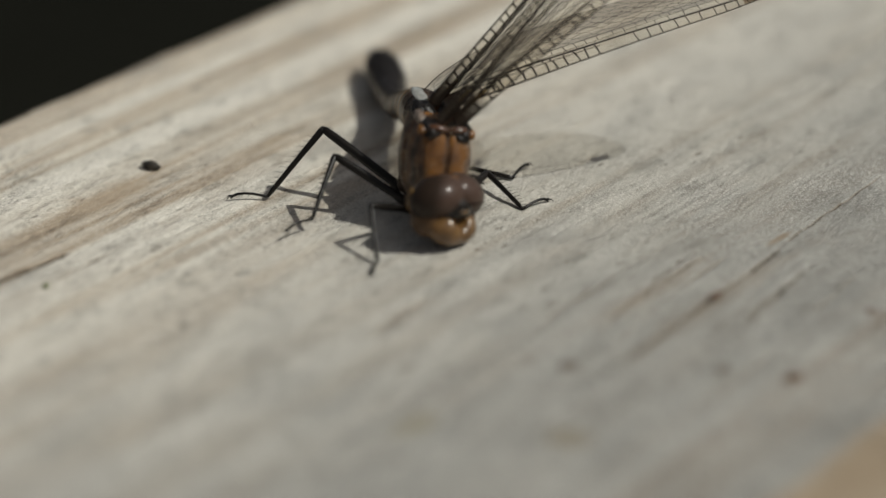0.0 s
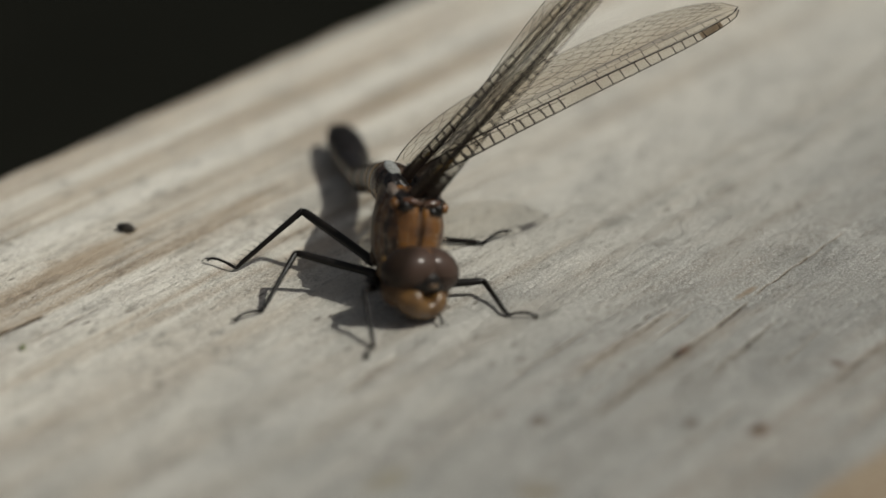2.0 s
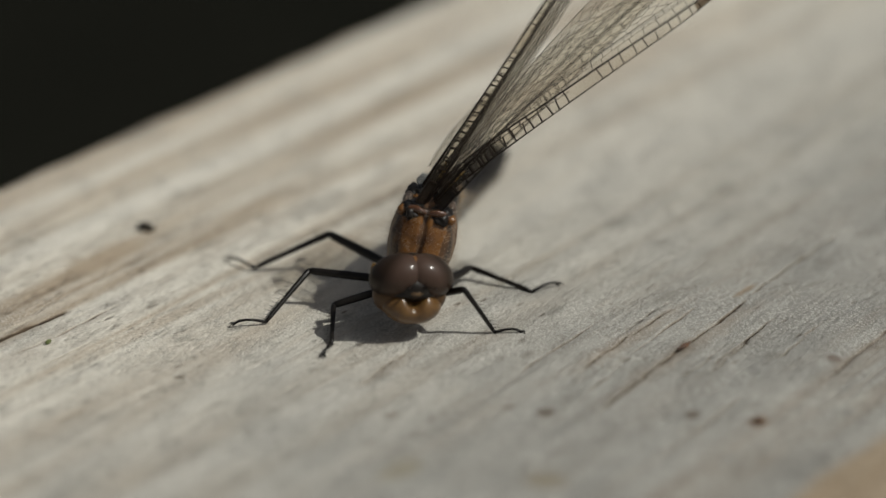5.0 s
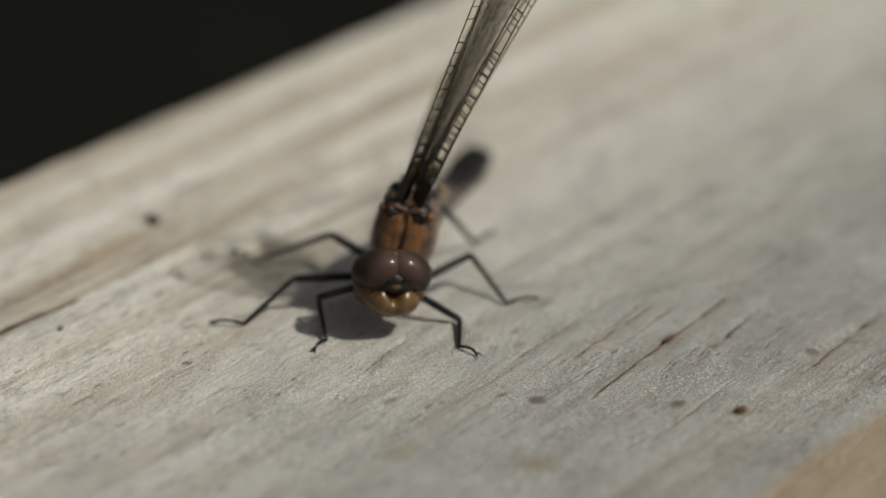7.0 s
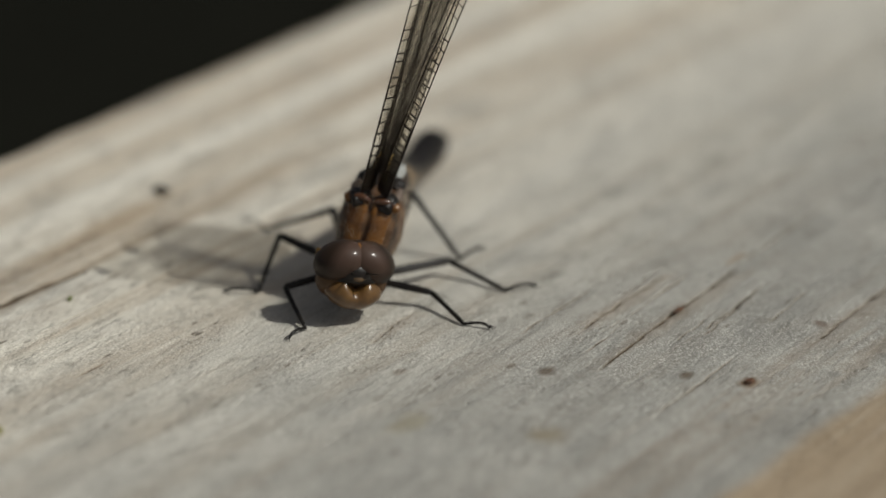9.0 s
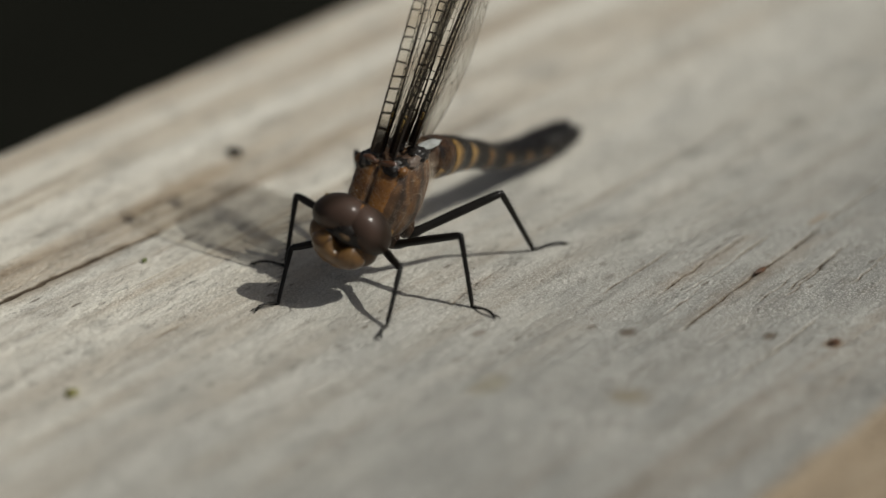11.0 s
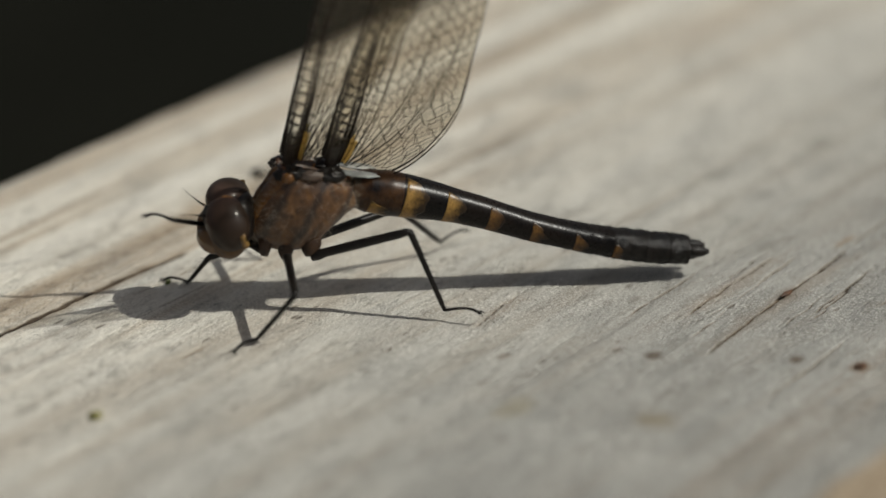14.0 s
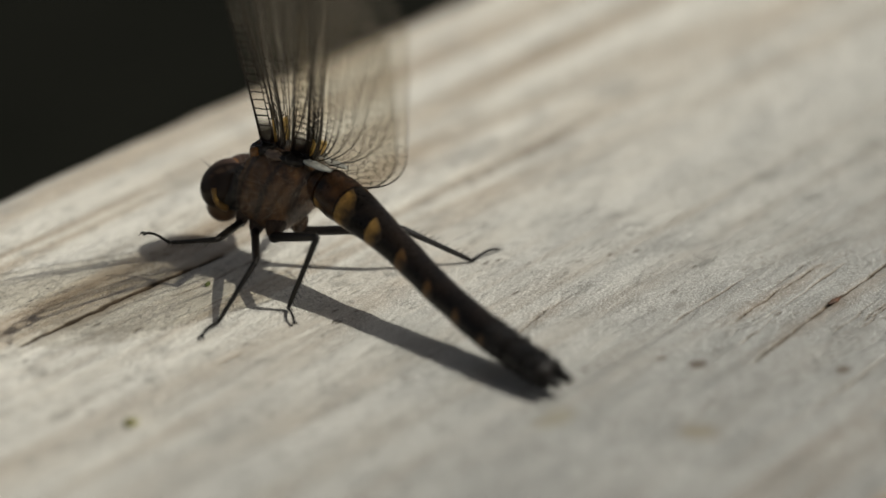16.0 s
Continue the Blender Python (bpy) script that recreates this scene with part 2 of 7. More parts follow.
def face_material():
    n = Nodes("face_chitin", 0.28)
    n.bsdf.inputs["Coat Weight"].default_value = 0.4
    c = n.ramp(n.noise(700, 4, 0.6), (0.3, (0.165, 0.088, 0.028)), (0.55, (0.108, 0.055, 0.018)), (0.8, (0.05, 0.026, 0.010)))
    return n.done(c, n.noise(4500, 3), 0.25, 0.00004)


def membrane_material():
    n = Nodes("wing_membrane", 0.15)
    t = n.tree
    clear = t.nodes.new("ShaderNodeBsdfTransparent")
    clear.inputs[0].default_value = (0.935, 0.912, 0.86, 1)
    gloss = t.nodes.new("ShaderNodeBsdfGlossy")
    gloss.inputs["Roughness"].default_value = 0.25
    milk = t.nodes.new("ShaderNodeBsdfTranslucent")
    milk.inputs["Color"].default_value = (0.55, 0.48, 0.38, 1)
    m1, m2 = t.nodes.new("ShaderNodeMixShader"), t.nodes.new("ShaderNodeMixShader")
    fres = t.nodes.new("ShaderNodeFresnel")
    fres.inputs["IOR"].default_value = 1.09
    n.put(m1.inputs[0], n.ramp(n.noise(220, 4), (0.35, 0.05), (0.7, 0.13)))
    t.links.new(clear.outputs[0], m1.inputs[1])
    chalk = t.nodes.new("ShaderNodeBsdfDiffuse")
    chalk.inputs["Color"].default_value = (0.55, 0.48, 0.38, 1)
    both = t.nodes.new("ShaderNodeMixShader")
    both.inputs[0].default_value = 0.5
    t.links.new(milk.outputs[0], both.inputs[1])
    t.links.new(chalk.outputs[0], both.inputs[2])
    t.links.new(both.outputs[0], m1.inputs[2])
    n.put(m2.inputs[0], n.sum("MULTIPLY", fres.outputs[0], 0.3))
    t.links.new(m1.outputs[0], m2.inputs[1])
    t.links.new(gloss.outputs[0], m2.inputs[2])
    b = t.nodes.new("ShaderNodeBump")
    b.inputs["Strength"].default_value, b.inputs["Distance"].default_value = 0.3, 0.0002
    n.put(b.inputs["Height"], n.noise(900, 3))
    t.links.new(b.outputs[0], gloss.inputs["Normal"])
    t.links.new(m2.outputs[0], t.nodes["Material Output"].inputs["Surface"])
    return n.mat


def amber_material():
    """Amber skin that lets light through."""
    n = Nodes("amber_membrane", 0.3)
    t = n.tree
    tint = n.ramp(n.noise(700, 3), (0.3, (0.92, 0.72, 0.28)), (0.7, (0.80, 0.56, 0.17)))
    clear, glow, mix = t.nodes.new("ShaderNodeBsdfTransparent"), t.nodes.new("ShaderNodeBsdfTranslucent"), t.nodes.new("ShaderNodeMixShader")
    both = t.nodes.new("ShaderNodeMixShader")
    n.put(n.bsdf.inputs["Base Color"], tint)
    n.put(clear.inputs[0], tint)
    n.put(glow.inputs["Color"], tint)
    both.inputs[0].default_value, mix.inputs[0].default_value = 0.5, 0.7
    t.links.new(glow.outputs[0], both.inputs[1])
    t.links.new(n.bsdf.outputs[0], both.inputs[2])
    t.links.new(clear.outputs[0], mix.inputs[1])
    t.links.new(both.outputs[0], mix.inputs[2])
    t.links.new(mix.outputs[0], t.nodes["Material Output"].inputs["Surface"])
    return n.mat


def smoke_material():
    """Blackish stain that thins out along the wing."""
    n = Nodes("smoky_membrane", 0.35)
    n.put(n.bsdf.inputs["Base Color"], n.ramp(n.noise(900, 3), (0.3, (0.016, 0.012, 0.010)), (0.7, (0.03, 0.02, 0.014))))
    t = n.tree
    clear = t.nodes.new("ShaderNodeBsdfTransparent")
    mix = t.nodes.new("ShaderNodeMixShader")
    along = n.sum("ADD", n.sum("MULTIPLY", n.axis(2), 200.0), n.sum("MULTIPLY", n.sum("SUBTRACT", n.noise(700, 3), 0.5), 0.25))
    n.put(mix.inputs[0], n.ramp(along, (0.28, 0.97), (0.44, 0.7), (0.68, 0.0)))
    t.links.new(clear.outputs[0], mix.inputs[1])
    t.links.new(n.bsdf.outputs[0], mix.inputs[2])
    t.links.new(mix.outputs[0], t.nodes["Material Output"].inputs["Surface"])
    return n.mat


def spot_material(name, light, mid):
    """Bright cuticle that browns and breaks up towards the rear of its segment."""
    n = Nodes(name, 0.3, spec=0.3)
    t = n.tree
    box = t.nodes.new("ShaderNodeTexCoord").outputs["Generated"]
    speckle, cloud = n.noise(5200, 3, 0.7), n.noise(1500, 3, 0.6)
    c = n.ramp(speckle, (0.35, light), (0.6, mid), (0.75, (0.09, 0.045, 0.015)))
    back = n.sum("ADD", n.axis(1, box), n.sum("MULTIPLY", n.sum("SUBTRACT", cloud, 0.5), 0.9))
    c = n.mix(n.ramp(back, (0.34, 0.95), (0.80, 0.0)), c, (0.012, 0.008, 0.006))
    top = n.sum("ADD", n.axis(2, box), n.sum("MULTIPLY", n.sum("SUBTRACT", cloud, 0.5), 0.7))
    c = n.mix(n.ramp(top, (0.82, 0.0), (0.98, 0.8)), c, (0.014, 0.009, 0.006))
    return n.done(c, speckle, 0.2, 0.00004)


def dark_ground_material():
    # near-black base colour stands in for shade over the ground
    n = Nodes("ground_painted_shade", 0.95, spec=0.05)
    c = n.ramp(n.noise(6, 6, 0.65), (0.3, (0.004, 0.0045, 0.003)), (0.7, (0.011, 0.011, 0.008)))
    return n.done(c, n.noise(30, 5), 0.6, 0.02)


WOOD = wood_material()
DARK_GROUND = dark_ground_material()
THORAX = thorax_material()
PANEL = chitin("amber_chitin", (0.27, 0.118, 0.026), (0.075, 0.032, 0.011), 0.3, 1100, 0.45, coat=0.15)
RIDGE = chitin("chestnut_chitin", (0.085, 0.034, 0.014), (0.02, 0.010, 0.007), 0.2, 900, coat=0.4)
BLACK = chitin("black_chitin", (0.007, 0.006, 0.0055), (0.014, 0.011, 0.009), 0.36, 1200, 0.35)
LEG = chitin("leg_chitin", (0.005, 0.0045, 0.004), (0.013, 0.010, 0.008), 0.38, 1500, 0.3)
COXA = chitin("coxa_chitin", (0.05, 0.026, 0.013), (0.018, 0.011, 0.008), 0.5, 1200, 0.3)
SEGMENT = chitin("abdomen_chitin", (0.0045, 0.004, 0.004), (0.012, 0.008, 0.0055), 0.3, 800, 0.2)
WAIST = chitin("waist_chitin", (0.06, 0.028, 0.011), (0.007, 0.005, 0.0045), 0.3, 2400, 0.28)
TAIL = chitin("tail_chitin", (0.005, 0.0045, 0.004), (0.012, 0.009, 0.007), 0.33, 2500, 0.3, bump=0.9)
YELLOW = spot_material("yellow_chitin", (0.36, 0.215, 0.06), (0.24, 0.135, 0.038))
TAWNY = spot_material("tawny_chitin", (0.16, 0.085, 0.025), (0.10, 0.048, 0.015))
RIM = chitin("rim_chitin", (0.25, 0.15, 0.045), (0.07, 0.034, 0.013), 0.3, 2100, 0.3)
EYE = eye_material()
FACE = face_material()
CHEEK = chitin("cheek_chitin", (0.125, 0.066, 0.023), (0.055, 0.028, 0.012), 0.4, 900, 0.4)
BROW = chitin("brow_chitin", (0.16, 0.10, 0.045), (0.06, 0.035, 0.018), 0.22, 1500, coat=0.4)
DOWN = chitin("pale_down", (0.52, 0.45, 0.36), (0.38, 0.31, 0.23), 0.7)
VEIN = chitin("wing_vein", (0.011, 0.008, 0.006), (0.024, 0.015, 0.010), 0.45, 900, 0.25)
AMBER = amber_material()
SMOKE = smoke_material()
PALE = chitin("pale_membrane", (0.42, 0.44, 0.43), (0.24, 0.24, 0.22), 0.25, 900)
PAD = chitin("pad_membrane", (0.20, 0.16, 0.13), (0.09, 0.06, 0.045), 0.4, 1200)
STIGMA = chitin("stigma_membrane", (0.32, 0.25, 0.17), (0.24, 0.18, 0.12), 0.35, 900)
MEMBRANE = membrane_material()
GRIT = chitin("dark_grit", (0.02, 0.018, 0.015), (0.05, 0.04, 0.03), 0.8, 3000, bump=1.0)
LICHEN = chitin("yellow_green_lichen", (0.30, 0.28, 0.10), (0.16, 0.15, 0.05), 0.85, 3000, bump=1.0)
MOSS = chitin("green_moss", (0.16, 0.19, 0.07), (0.08, 0.10, 0.035), 0.9, 3000, bump=1.0)
RUST = chitin("brown_resin", (0.12, 0.05, 0.02), (0.05, 0.025, 0.012), 0.5, 2500, bump=0.8)


# ---- builders ----
def link(name, mesh, material, parent=None, label="", smooth=True):
    mesh.materials.append(material)
    if smooth:
        mesh.polygons.foreach_set("use_smooth", [True] * len(mesh.polygons))
    ob = new(name, mesh)
    ob.parent = parent
    if label:
        tagged(ob, label)
    return ob


def part(name, bm, material, parent=None, label="", smooth=True):
    """One mesh object from a bmesh in millimetres."""
    bmesh.ops.recalc_face_normals(bm, faces=bm.faces)
    bmesh.ops.scale(bm, vec=(MM, MM, MM), verts=bm.verts)
    mesh = bpy.data.meshes.new(name)
    bm.to_mesh(mesh)
    bm.free()
    return link(name, mesh, material, parent, label, smooth)


def tube(bm, rings, sides=12, power=1.0, close=True):
    """A skin over rings of (centre, half width, half height, along)."""
    loops = []
    for c, a, b, along in rings:
        w = Vector(along).normalized()
        side = Vector((1, 0, 0)) if abs(w.x) < 0.9 else Vector((0, 1, 0))
        side = (side - side.dot(w) * w).normalized()
        up = w.cross(side)
        loop = []
        for k in range(sides):
            q = 2 * math.pi * k / sides
            x, y = math.cos(q), math.sin(q)
            x, y = math.copysign(abs(x) ** power, x), math.copysign(abs(y) ** power, y)
            loop.append(bm.verts.new(Vector(c) + side * x * a + up * y * b))
        loops.append(loop)
    for p, q in zip(loops, loops[1:]):
        for k in range(sides):
            bm.faces.new((p[k], p[(k + 1) % sides], q[(k + 1) % sides], q[k]))
    if close:
        bm.faces.new(loops[0][::-1])
        bm.faces.new(loops[-1])
    return loops


def limb(bm, points, sides=8):
    """A tapering round limb along points of (x, y, z, radius)."""
    rings = []
    for k, (x, y, z, r) in enumerate(points):
        a, b = points[max(k - 1, 0)], points[min(k + 1, len(points) - 1)]
        rings.append(((x, y, z), r, r, [q - p for p, q in zip(a[:3], b[:3])]))
    tube(bm, rings, sides)


def blob(bm, centre, radii, seg=24, rings=16, turn=None, shape=None):
    m = Matrix.Translation(centre) @ (turn or Matrix()) @ Matrix.Diagonal((*radii, 1))
    made = bmesh.ops.create_uvsphere(bm, u_segments=seg, v_segments=rings, radius=1)
    for v in made["verts"]:
        if shape:
            v.co = shape(v.co.copy())
        v.co = m @ v.co
    return made["verts"]


def spikes(bm, roots, length, radius, lean):
    """Short bristles that stand on roots of (place, outward)."""
    for place, out in roots:
        tip = place + out.normalized() * length + Vector(lean) * length
        side = out.cross(Vector((0, 0, 1)))
        side = side.normalized() * radius if side.length > 1e-4 else Vector((radius, 0, 0))
        other = side.cross(out).normalized() * radius
        base = [bm.verts.new(place + q) for q in (side, -0.5 * side + 0.87 * other, -0.5 * side - 0.87 * other)]
        top = bm.verts.new(tip)
        for k in range(3):
            bm.faces.new((base[k], base[(k + 1) % 3], top))


# ---- the plank, the ground ----
GRAIN = pose(0, 0, 0, 0, 0, -36)


def spaced(lo, fine_lo, fine_hi, hi, step, coarse):
    return np.concatenate([np.linspace(lo, fine_lo, coarse, endpoint=False), np.arange(fine_lo, fine_hi, step), np.linspace(fine_hi, hi, coarse)])


def lattice(a, b, seed):
    """Smooth value noise on a plane, from a seeded table."""
    table = np.random.default_rng(seed).random((64, 64))
    i, j = np.floor(a).astype(int), np.floor(b).astype(int)
    f, g = a - i, b - j
    f, g = f * f * (3 - 2 * f), g * g * (3 - 2 * g)
    at = lambda p, q: table[p % 64, q % 64]
    return (at(i, j) * (1 - f) + at(i + 1, j) * f) * (1 - g) + (at(i, j + 1) * (1 - f) + at(i + 1, j + 1) * f) * g - 0.5


def plank():
    across = np.concatenate([-44.2 + 3.2 * (1 - np.cos(np.linspace(0, math.pi / 2, 9))), np.arange(-40.8, -21, 0.34), np.arange(-21, -12.5, 0.13), np.arange(-12.5, 8, 0.34), np.arange(8, 17, 0.16), np.arange(17, 36, 0.095), np.arange(36, 40, 0.16), np.arange(40, 50, 0.34), np.linspace(50, 96, 8)])
    along = spaced(-420, -72, 92, 420, 0.46, 24)
    v, u = np.meshgrid(across, along, indexing="ij")
    z = 0.22 * lattice(v * 0.10, u * 0.006, 1) + 0.14 * lattice(v * 0.55, u * 0.022, 2) + 0.06 * lattice(v * 1.6, u * 0.12, 3) + 0.035 * lattice(v * 2.2, u * 1.6, 4)
    for a0, b0, a1, b1, wide, deep in CRACKS:
        k = np.clip((u - b0) / (b1 - b0), 0, 1)
        mid = a0 + (a1 - a0) * k + 0.5 * lattice(u * 0.16, u * 0 + a0, 5) + 0.32 * lattice(u * 0.9, u * 0 + a0, 6)
        ends = np.clip(np.minimum(u - b0, b1 - u) / 2.5, 0, 1) * np.clip(0.75 + 1.2 * lattice(u * 0.5, u * 0 + b0, 7), 0.15, 1)
        z -= deep * ends * np.exp(-((v - mid) / (wide * (1.0 + 0.9 * lattice(u * 0.7, u * 0 + a1, 10)))) ** 4)
    z *= np.clip((np.abs(u) < 100) * 1.0, 0.4, 1)
    # eased, slightly uneven edge
    gap = np.clip((v + 44.2) / 3.2, 0, 1)
    z += np.where(gap < 1, -3.2 * (1 - np.sqrt(np.clip(1 - (1 - gap) ** 2, 0, 1))), 0)
    v = v + np.clip(1 - (v + 44.2) / 8, 0, 1) * (1.5 * lattice(u * 0.05, u * 0, 8) + 0.6 * lattice(u * 0.2, u * 0, 9))
    rows, cols = v.shape
    top = np.stack([v, u, z], -1).reshape(-1, 3)
    i, j = np.meshgrid(np.arange(rows - 1), np.arange(cols - 1), indexing="ij")
    q = (i * cols + j).ravel()
    faces = np.stack([q, q + cols, q + cols + 1, q + 1], -1)
    # sides and underside
    rim = [k for k in range(cols)] + [(k + 1) * cols - 1 for k in range(1, rows)] + [(rows - 1) * cols + k for k in range(cols - 2, -1, -1)] + [k * cols for k in range(rows - 2, 0, -1)]
    low = top[rim].copy()
    low[:, 2] = -38
    first = len(top)
    skirt = [(rim[k], rim[(k + 1) % len(rim)], first + (k + 1) % len(rim), first + k) for k in range(len(rim))]
    mesh = bpy.data.meshes.new("wooden_plank")
    mesh.from_pydata((np.concatenate([top, low]) * MM).tolist(), [], faces.tolist() + skirt + [tuple(first + k for k in range(len(rim)))])
    mesh.update()
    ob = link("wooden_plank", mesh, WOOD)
    normals = np.empty(3 * len(mesh.polygons), np.float32)
    mesh.polygons.foreach_get("normal", normals)
    mesh.polygons.foreach_set("use_smooth", normals[2::3] > 0.80)
    ob.matrix_world = GRAIN
    return tagged(ob, "weathered pale grey wooden plank with cracks and brown grain", "plank", kind="structure")


plank()

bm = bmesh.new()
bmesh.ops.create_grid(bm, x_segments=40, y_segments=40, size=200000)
ground = part("ground", bm, DARK_GROUND)
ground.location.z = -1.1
tagged(ground, "ground far below the plank, its shade painted in as near-black colour", "ground", kind="structure")


def rail_post(along):
    """A square post that carries the plank, its top let into the underside."""
    bm = bmesh.new()
    bmesh.ops.create_cube(bm, size=1)
    for v in bm.verts:
        v.co = Vector((v.co.x * 88 + 25, v.co.y * 88, -38 + (v.co.z - 0.5) * 1064 + 2))
    bmesh.ops.bevel(bm, geom=bm.edges[:], offset=4, segments=2, affect="EDGES")
    ob = part("rail_post", bm, WOOD, smooth=False)
    ob.matrix_world = GRAIN @ pose(0, along * MM, 0)
    return tagged(ob, "square grey wooden post under the plank", "post", kind="structure")


for along in (-330, 330):
    rail_post(along)


def on_plank(a, b, z=0.0):
    """A pose on the plank from millimetres across and along the grain."""
    return GRAIN @ pose(a * MM, b * MM, z * MM)


# ---- the dragonfly ----
dragonfly = tagged(new("dragonfly"), "brown dragonfly with yellow-spotted black abdomen, standing on weathered wood", "dragonfly")
dragonfly.empty_display_size = 0.01


def make_thorax():
    bm = bmesh.new()
    # along, half width, underside, back
    prof = [(4.5, 0.9, -1.9, -0.3), (4.1, 1.5, -2.5, 0.5), (3.5, 1.95, -3.0, 1.6), (2.8, 2.3, -3.3, 2.75), (2.0, 2.55, -3.5, 3.65), (1.0, 2.7, -3.55, 3.85), (0.0, 2.75, -3.4, 3.75), (-0.9, 2.65, -2.85, 3.7), (-1.8, 2.4, -1.95, 3.6), (-2.7, 2.05, -1.05, 3.25), (-3.4, 1.7, -0.4, 2.8), (-3.9, 1.4, -0.05, 2.3)]
    tube(bm, [((0, y, (lo + hi) / 2), a, (hi - lo) / 2, (0, -1, 0)) for y, a, lo, hi in prof], 40, 0.88)
    bmesh.ops.subdivide_edges(bm, edges=[e for e in bm.edges], cuts=2, smooth=0.5, use_grid_fill=True)
    for v in bm.verts:
        s = v.co.y + 0.5 * v.co.z
        dip = 0.30 * math.exp(-((s + 1.2) / 0.16) ** 2) + 0.30 * math.exp(-((s - 1.3) / 0.16) ** 2)
        v.co.x *= 1 - dip * 0.35
        if v.co.z > 2.6 and v.co.y < 1.6:
            v.co.z -= 0.7 * math.exp(-(v.co.x / 0.7) ** 2) + 0.25 * noise.noise(v.co * 1.4)
        if v.co.y > 1.5 and v.co.z > -2:
            v.co -= Vector((0, 0.22, 0.12)) * math.exp(-(v.co.x / 0.22) ** 2)
        v.co *= 1 + 0.018 * noise.noise(v.co * 1.1)
    bm.normal_update()
    # amber shoulder plates lie on the sloping front, parted by a dark groove
    plates = {}
    for side in (-1, 1):
        p = bm.copy()
        away = [f for f in p.faces if not (f.normal.y > 0.12 and 0.22 < side * f.calc_center_median().x < 1.55 + 0.12 * f.calc_center_median().z and -1.6 < f.calc_center_median().z < 3.5)]
        bmesh.ops.delete(p, geom=away, context="FACES")
        p.normal_update()
        for v in p.verts:
            v.co += v.normal * (0.01 if v.is_boundary else 0.10)
        plates[side] = p
    body = part("thorax", bm, THORAX, dragonfly, "rust-brown downy thorax with dark sutures")
    for side in (-1, 1):
        part("shoulder_plate", plates[side], PANEL, dragonfly, "amber-brown shoulder plate")
        # glossy ridge in front of the wings
        bm = bmesh.new()
        pts = [(side * x, 2.35 - 0.22 * x, 3.5 + 0.25 * math.sin(math.pi * x / 2.2) - 0.10 * x * x, r) for x, r in ((0.05, 0.14), (0.45, 0.26), (0.9, 0.34), (1.35, 0.34), (1.75, 0.26), (2.05, 0.12))]
        limb(bm, pts, 12)
        part("wing_ridge", bm, RIDGE, dragonfly, "glossy chestnut ridge")
        # dark hinges that run up into the wing roots
        for y, z in ((1.45, 3.45), (-1.75, 3.3)):
            bm = bmesh.new()
            off = Vector((side * 4.0, y * 2.0, 1.0))
            blob(bm, (side * 1.15, y, z - 0.22), (0.95, 1.25, 0.62), 32, 22, None, lambda c: c * (1 + 0.30 * noise.noise(c * 2.2 + off) + 0.14 * noise.noise(c * 5.0 + off)))
            part("wing_hinge", bm, BLACK, dragonfly, "black wing hinge")
        bm = bmesh.new()
        blob(bm, (side * 2.0, 1.75, 3.15), (0.42, 0.5, 0.42), 18, 12, None, lambda c: c * (1 + 0.15 * noise.noise(c * 3)))
        part("wing_scale", bm, PANEL, dragonfly, "small amber scale at the wing root")
        bm = bmesh.new()
        blob(bm, (side * 0.95, -4.15, 3.08), (0.6, 1.6, 0.2), 22, 12, Matrix.Rotation(0.1, 4, "X"), lambda c: c * (1 + 0.2 * noise.noise(c * 2)))
        part("wing_lappet", bm, PALE, dragonfly, "pale bluish-white membrane at the wing root")
        bm = bmesh.new()
        blob(bm, (side * 1.75, -0.25, 3.2), (0.45, 1.0, 0.42), 18, 12, None, lambda c: c * (1 + 0.35 * noise.noise(c * 2.4)))
        part("wing_pad", bm, PAD, dragonfly, "pale brownish membrane between the wing roots")
        for y, z, r in ((3.2, -2.8, 0.58), (1.5, -3.1, 0.7), (-0.5, -2.9, 0.85)):
            bm = bmesh.new()
            limb(bm, [(side * 1.0, y, z + 1.2, r), (side * 1.35, y + 0.05, z + 0.2, r), (side * 1.5, y + 0.1, z - 0.35, r * 0.8), (side * 1.6, y + 0.1, z - 0.75, r * 0.5)], 14)
            part("coxa", bm, COXA, dragonfly, "brown leg base")
    bm = bmesh.new()
    limb(bm, [(0, 3.6, -1.0, 1.2), (0, 4.5, -1.05, 0.85), (0, 5.2, -0.95, 0.8)], 14)
    part("neck", bm, BLACK, dragonfly, "dark neck")
    # down
    rng = random.Random(4)
    bm = bmesh.new()
    for k in range(3400):
        i = rng.uniform(0, len(prof) - 1.01)
        p, q, f = prof[int(i)], prof[int(i) + 1], i - int(i)
        y, a, lo, hi = [m + (w - m) * f for m, w in zip(p, q)]
        t = rng.uniform(0, 2 * math.pi)
        root = Vector((a * 0.97 * math.cos(t), y, (lo + hi) / 2 + (hi - lo) / 2 * 0.97 * math.sin(t)))
        if root.z > 2.8 and -3 < root.y < 1.8:
            continue
        out = Vector((math.cos(t) + rng.uniform(-0.3, 0.3), 0.25 * y + rng.uniform(-0.3, 0.4), math.sin(t) + rng.uniform(-0.3, 0.3)))
        spikes(bm, [(root, out)], rng.uniform(0.35, 1.2), 0.0066, (0, rng.uniform(-0.2, 0.3), 0.2))
    tagged(part("down", bm, DOWN, dragonfly, "sparse pale down"), kind="stuff")
    return body


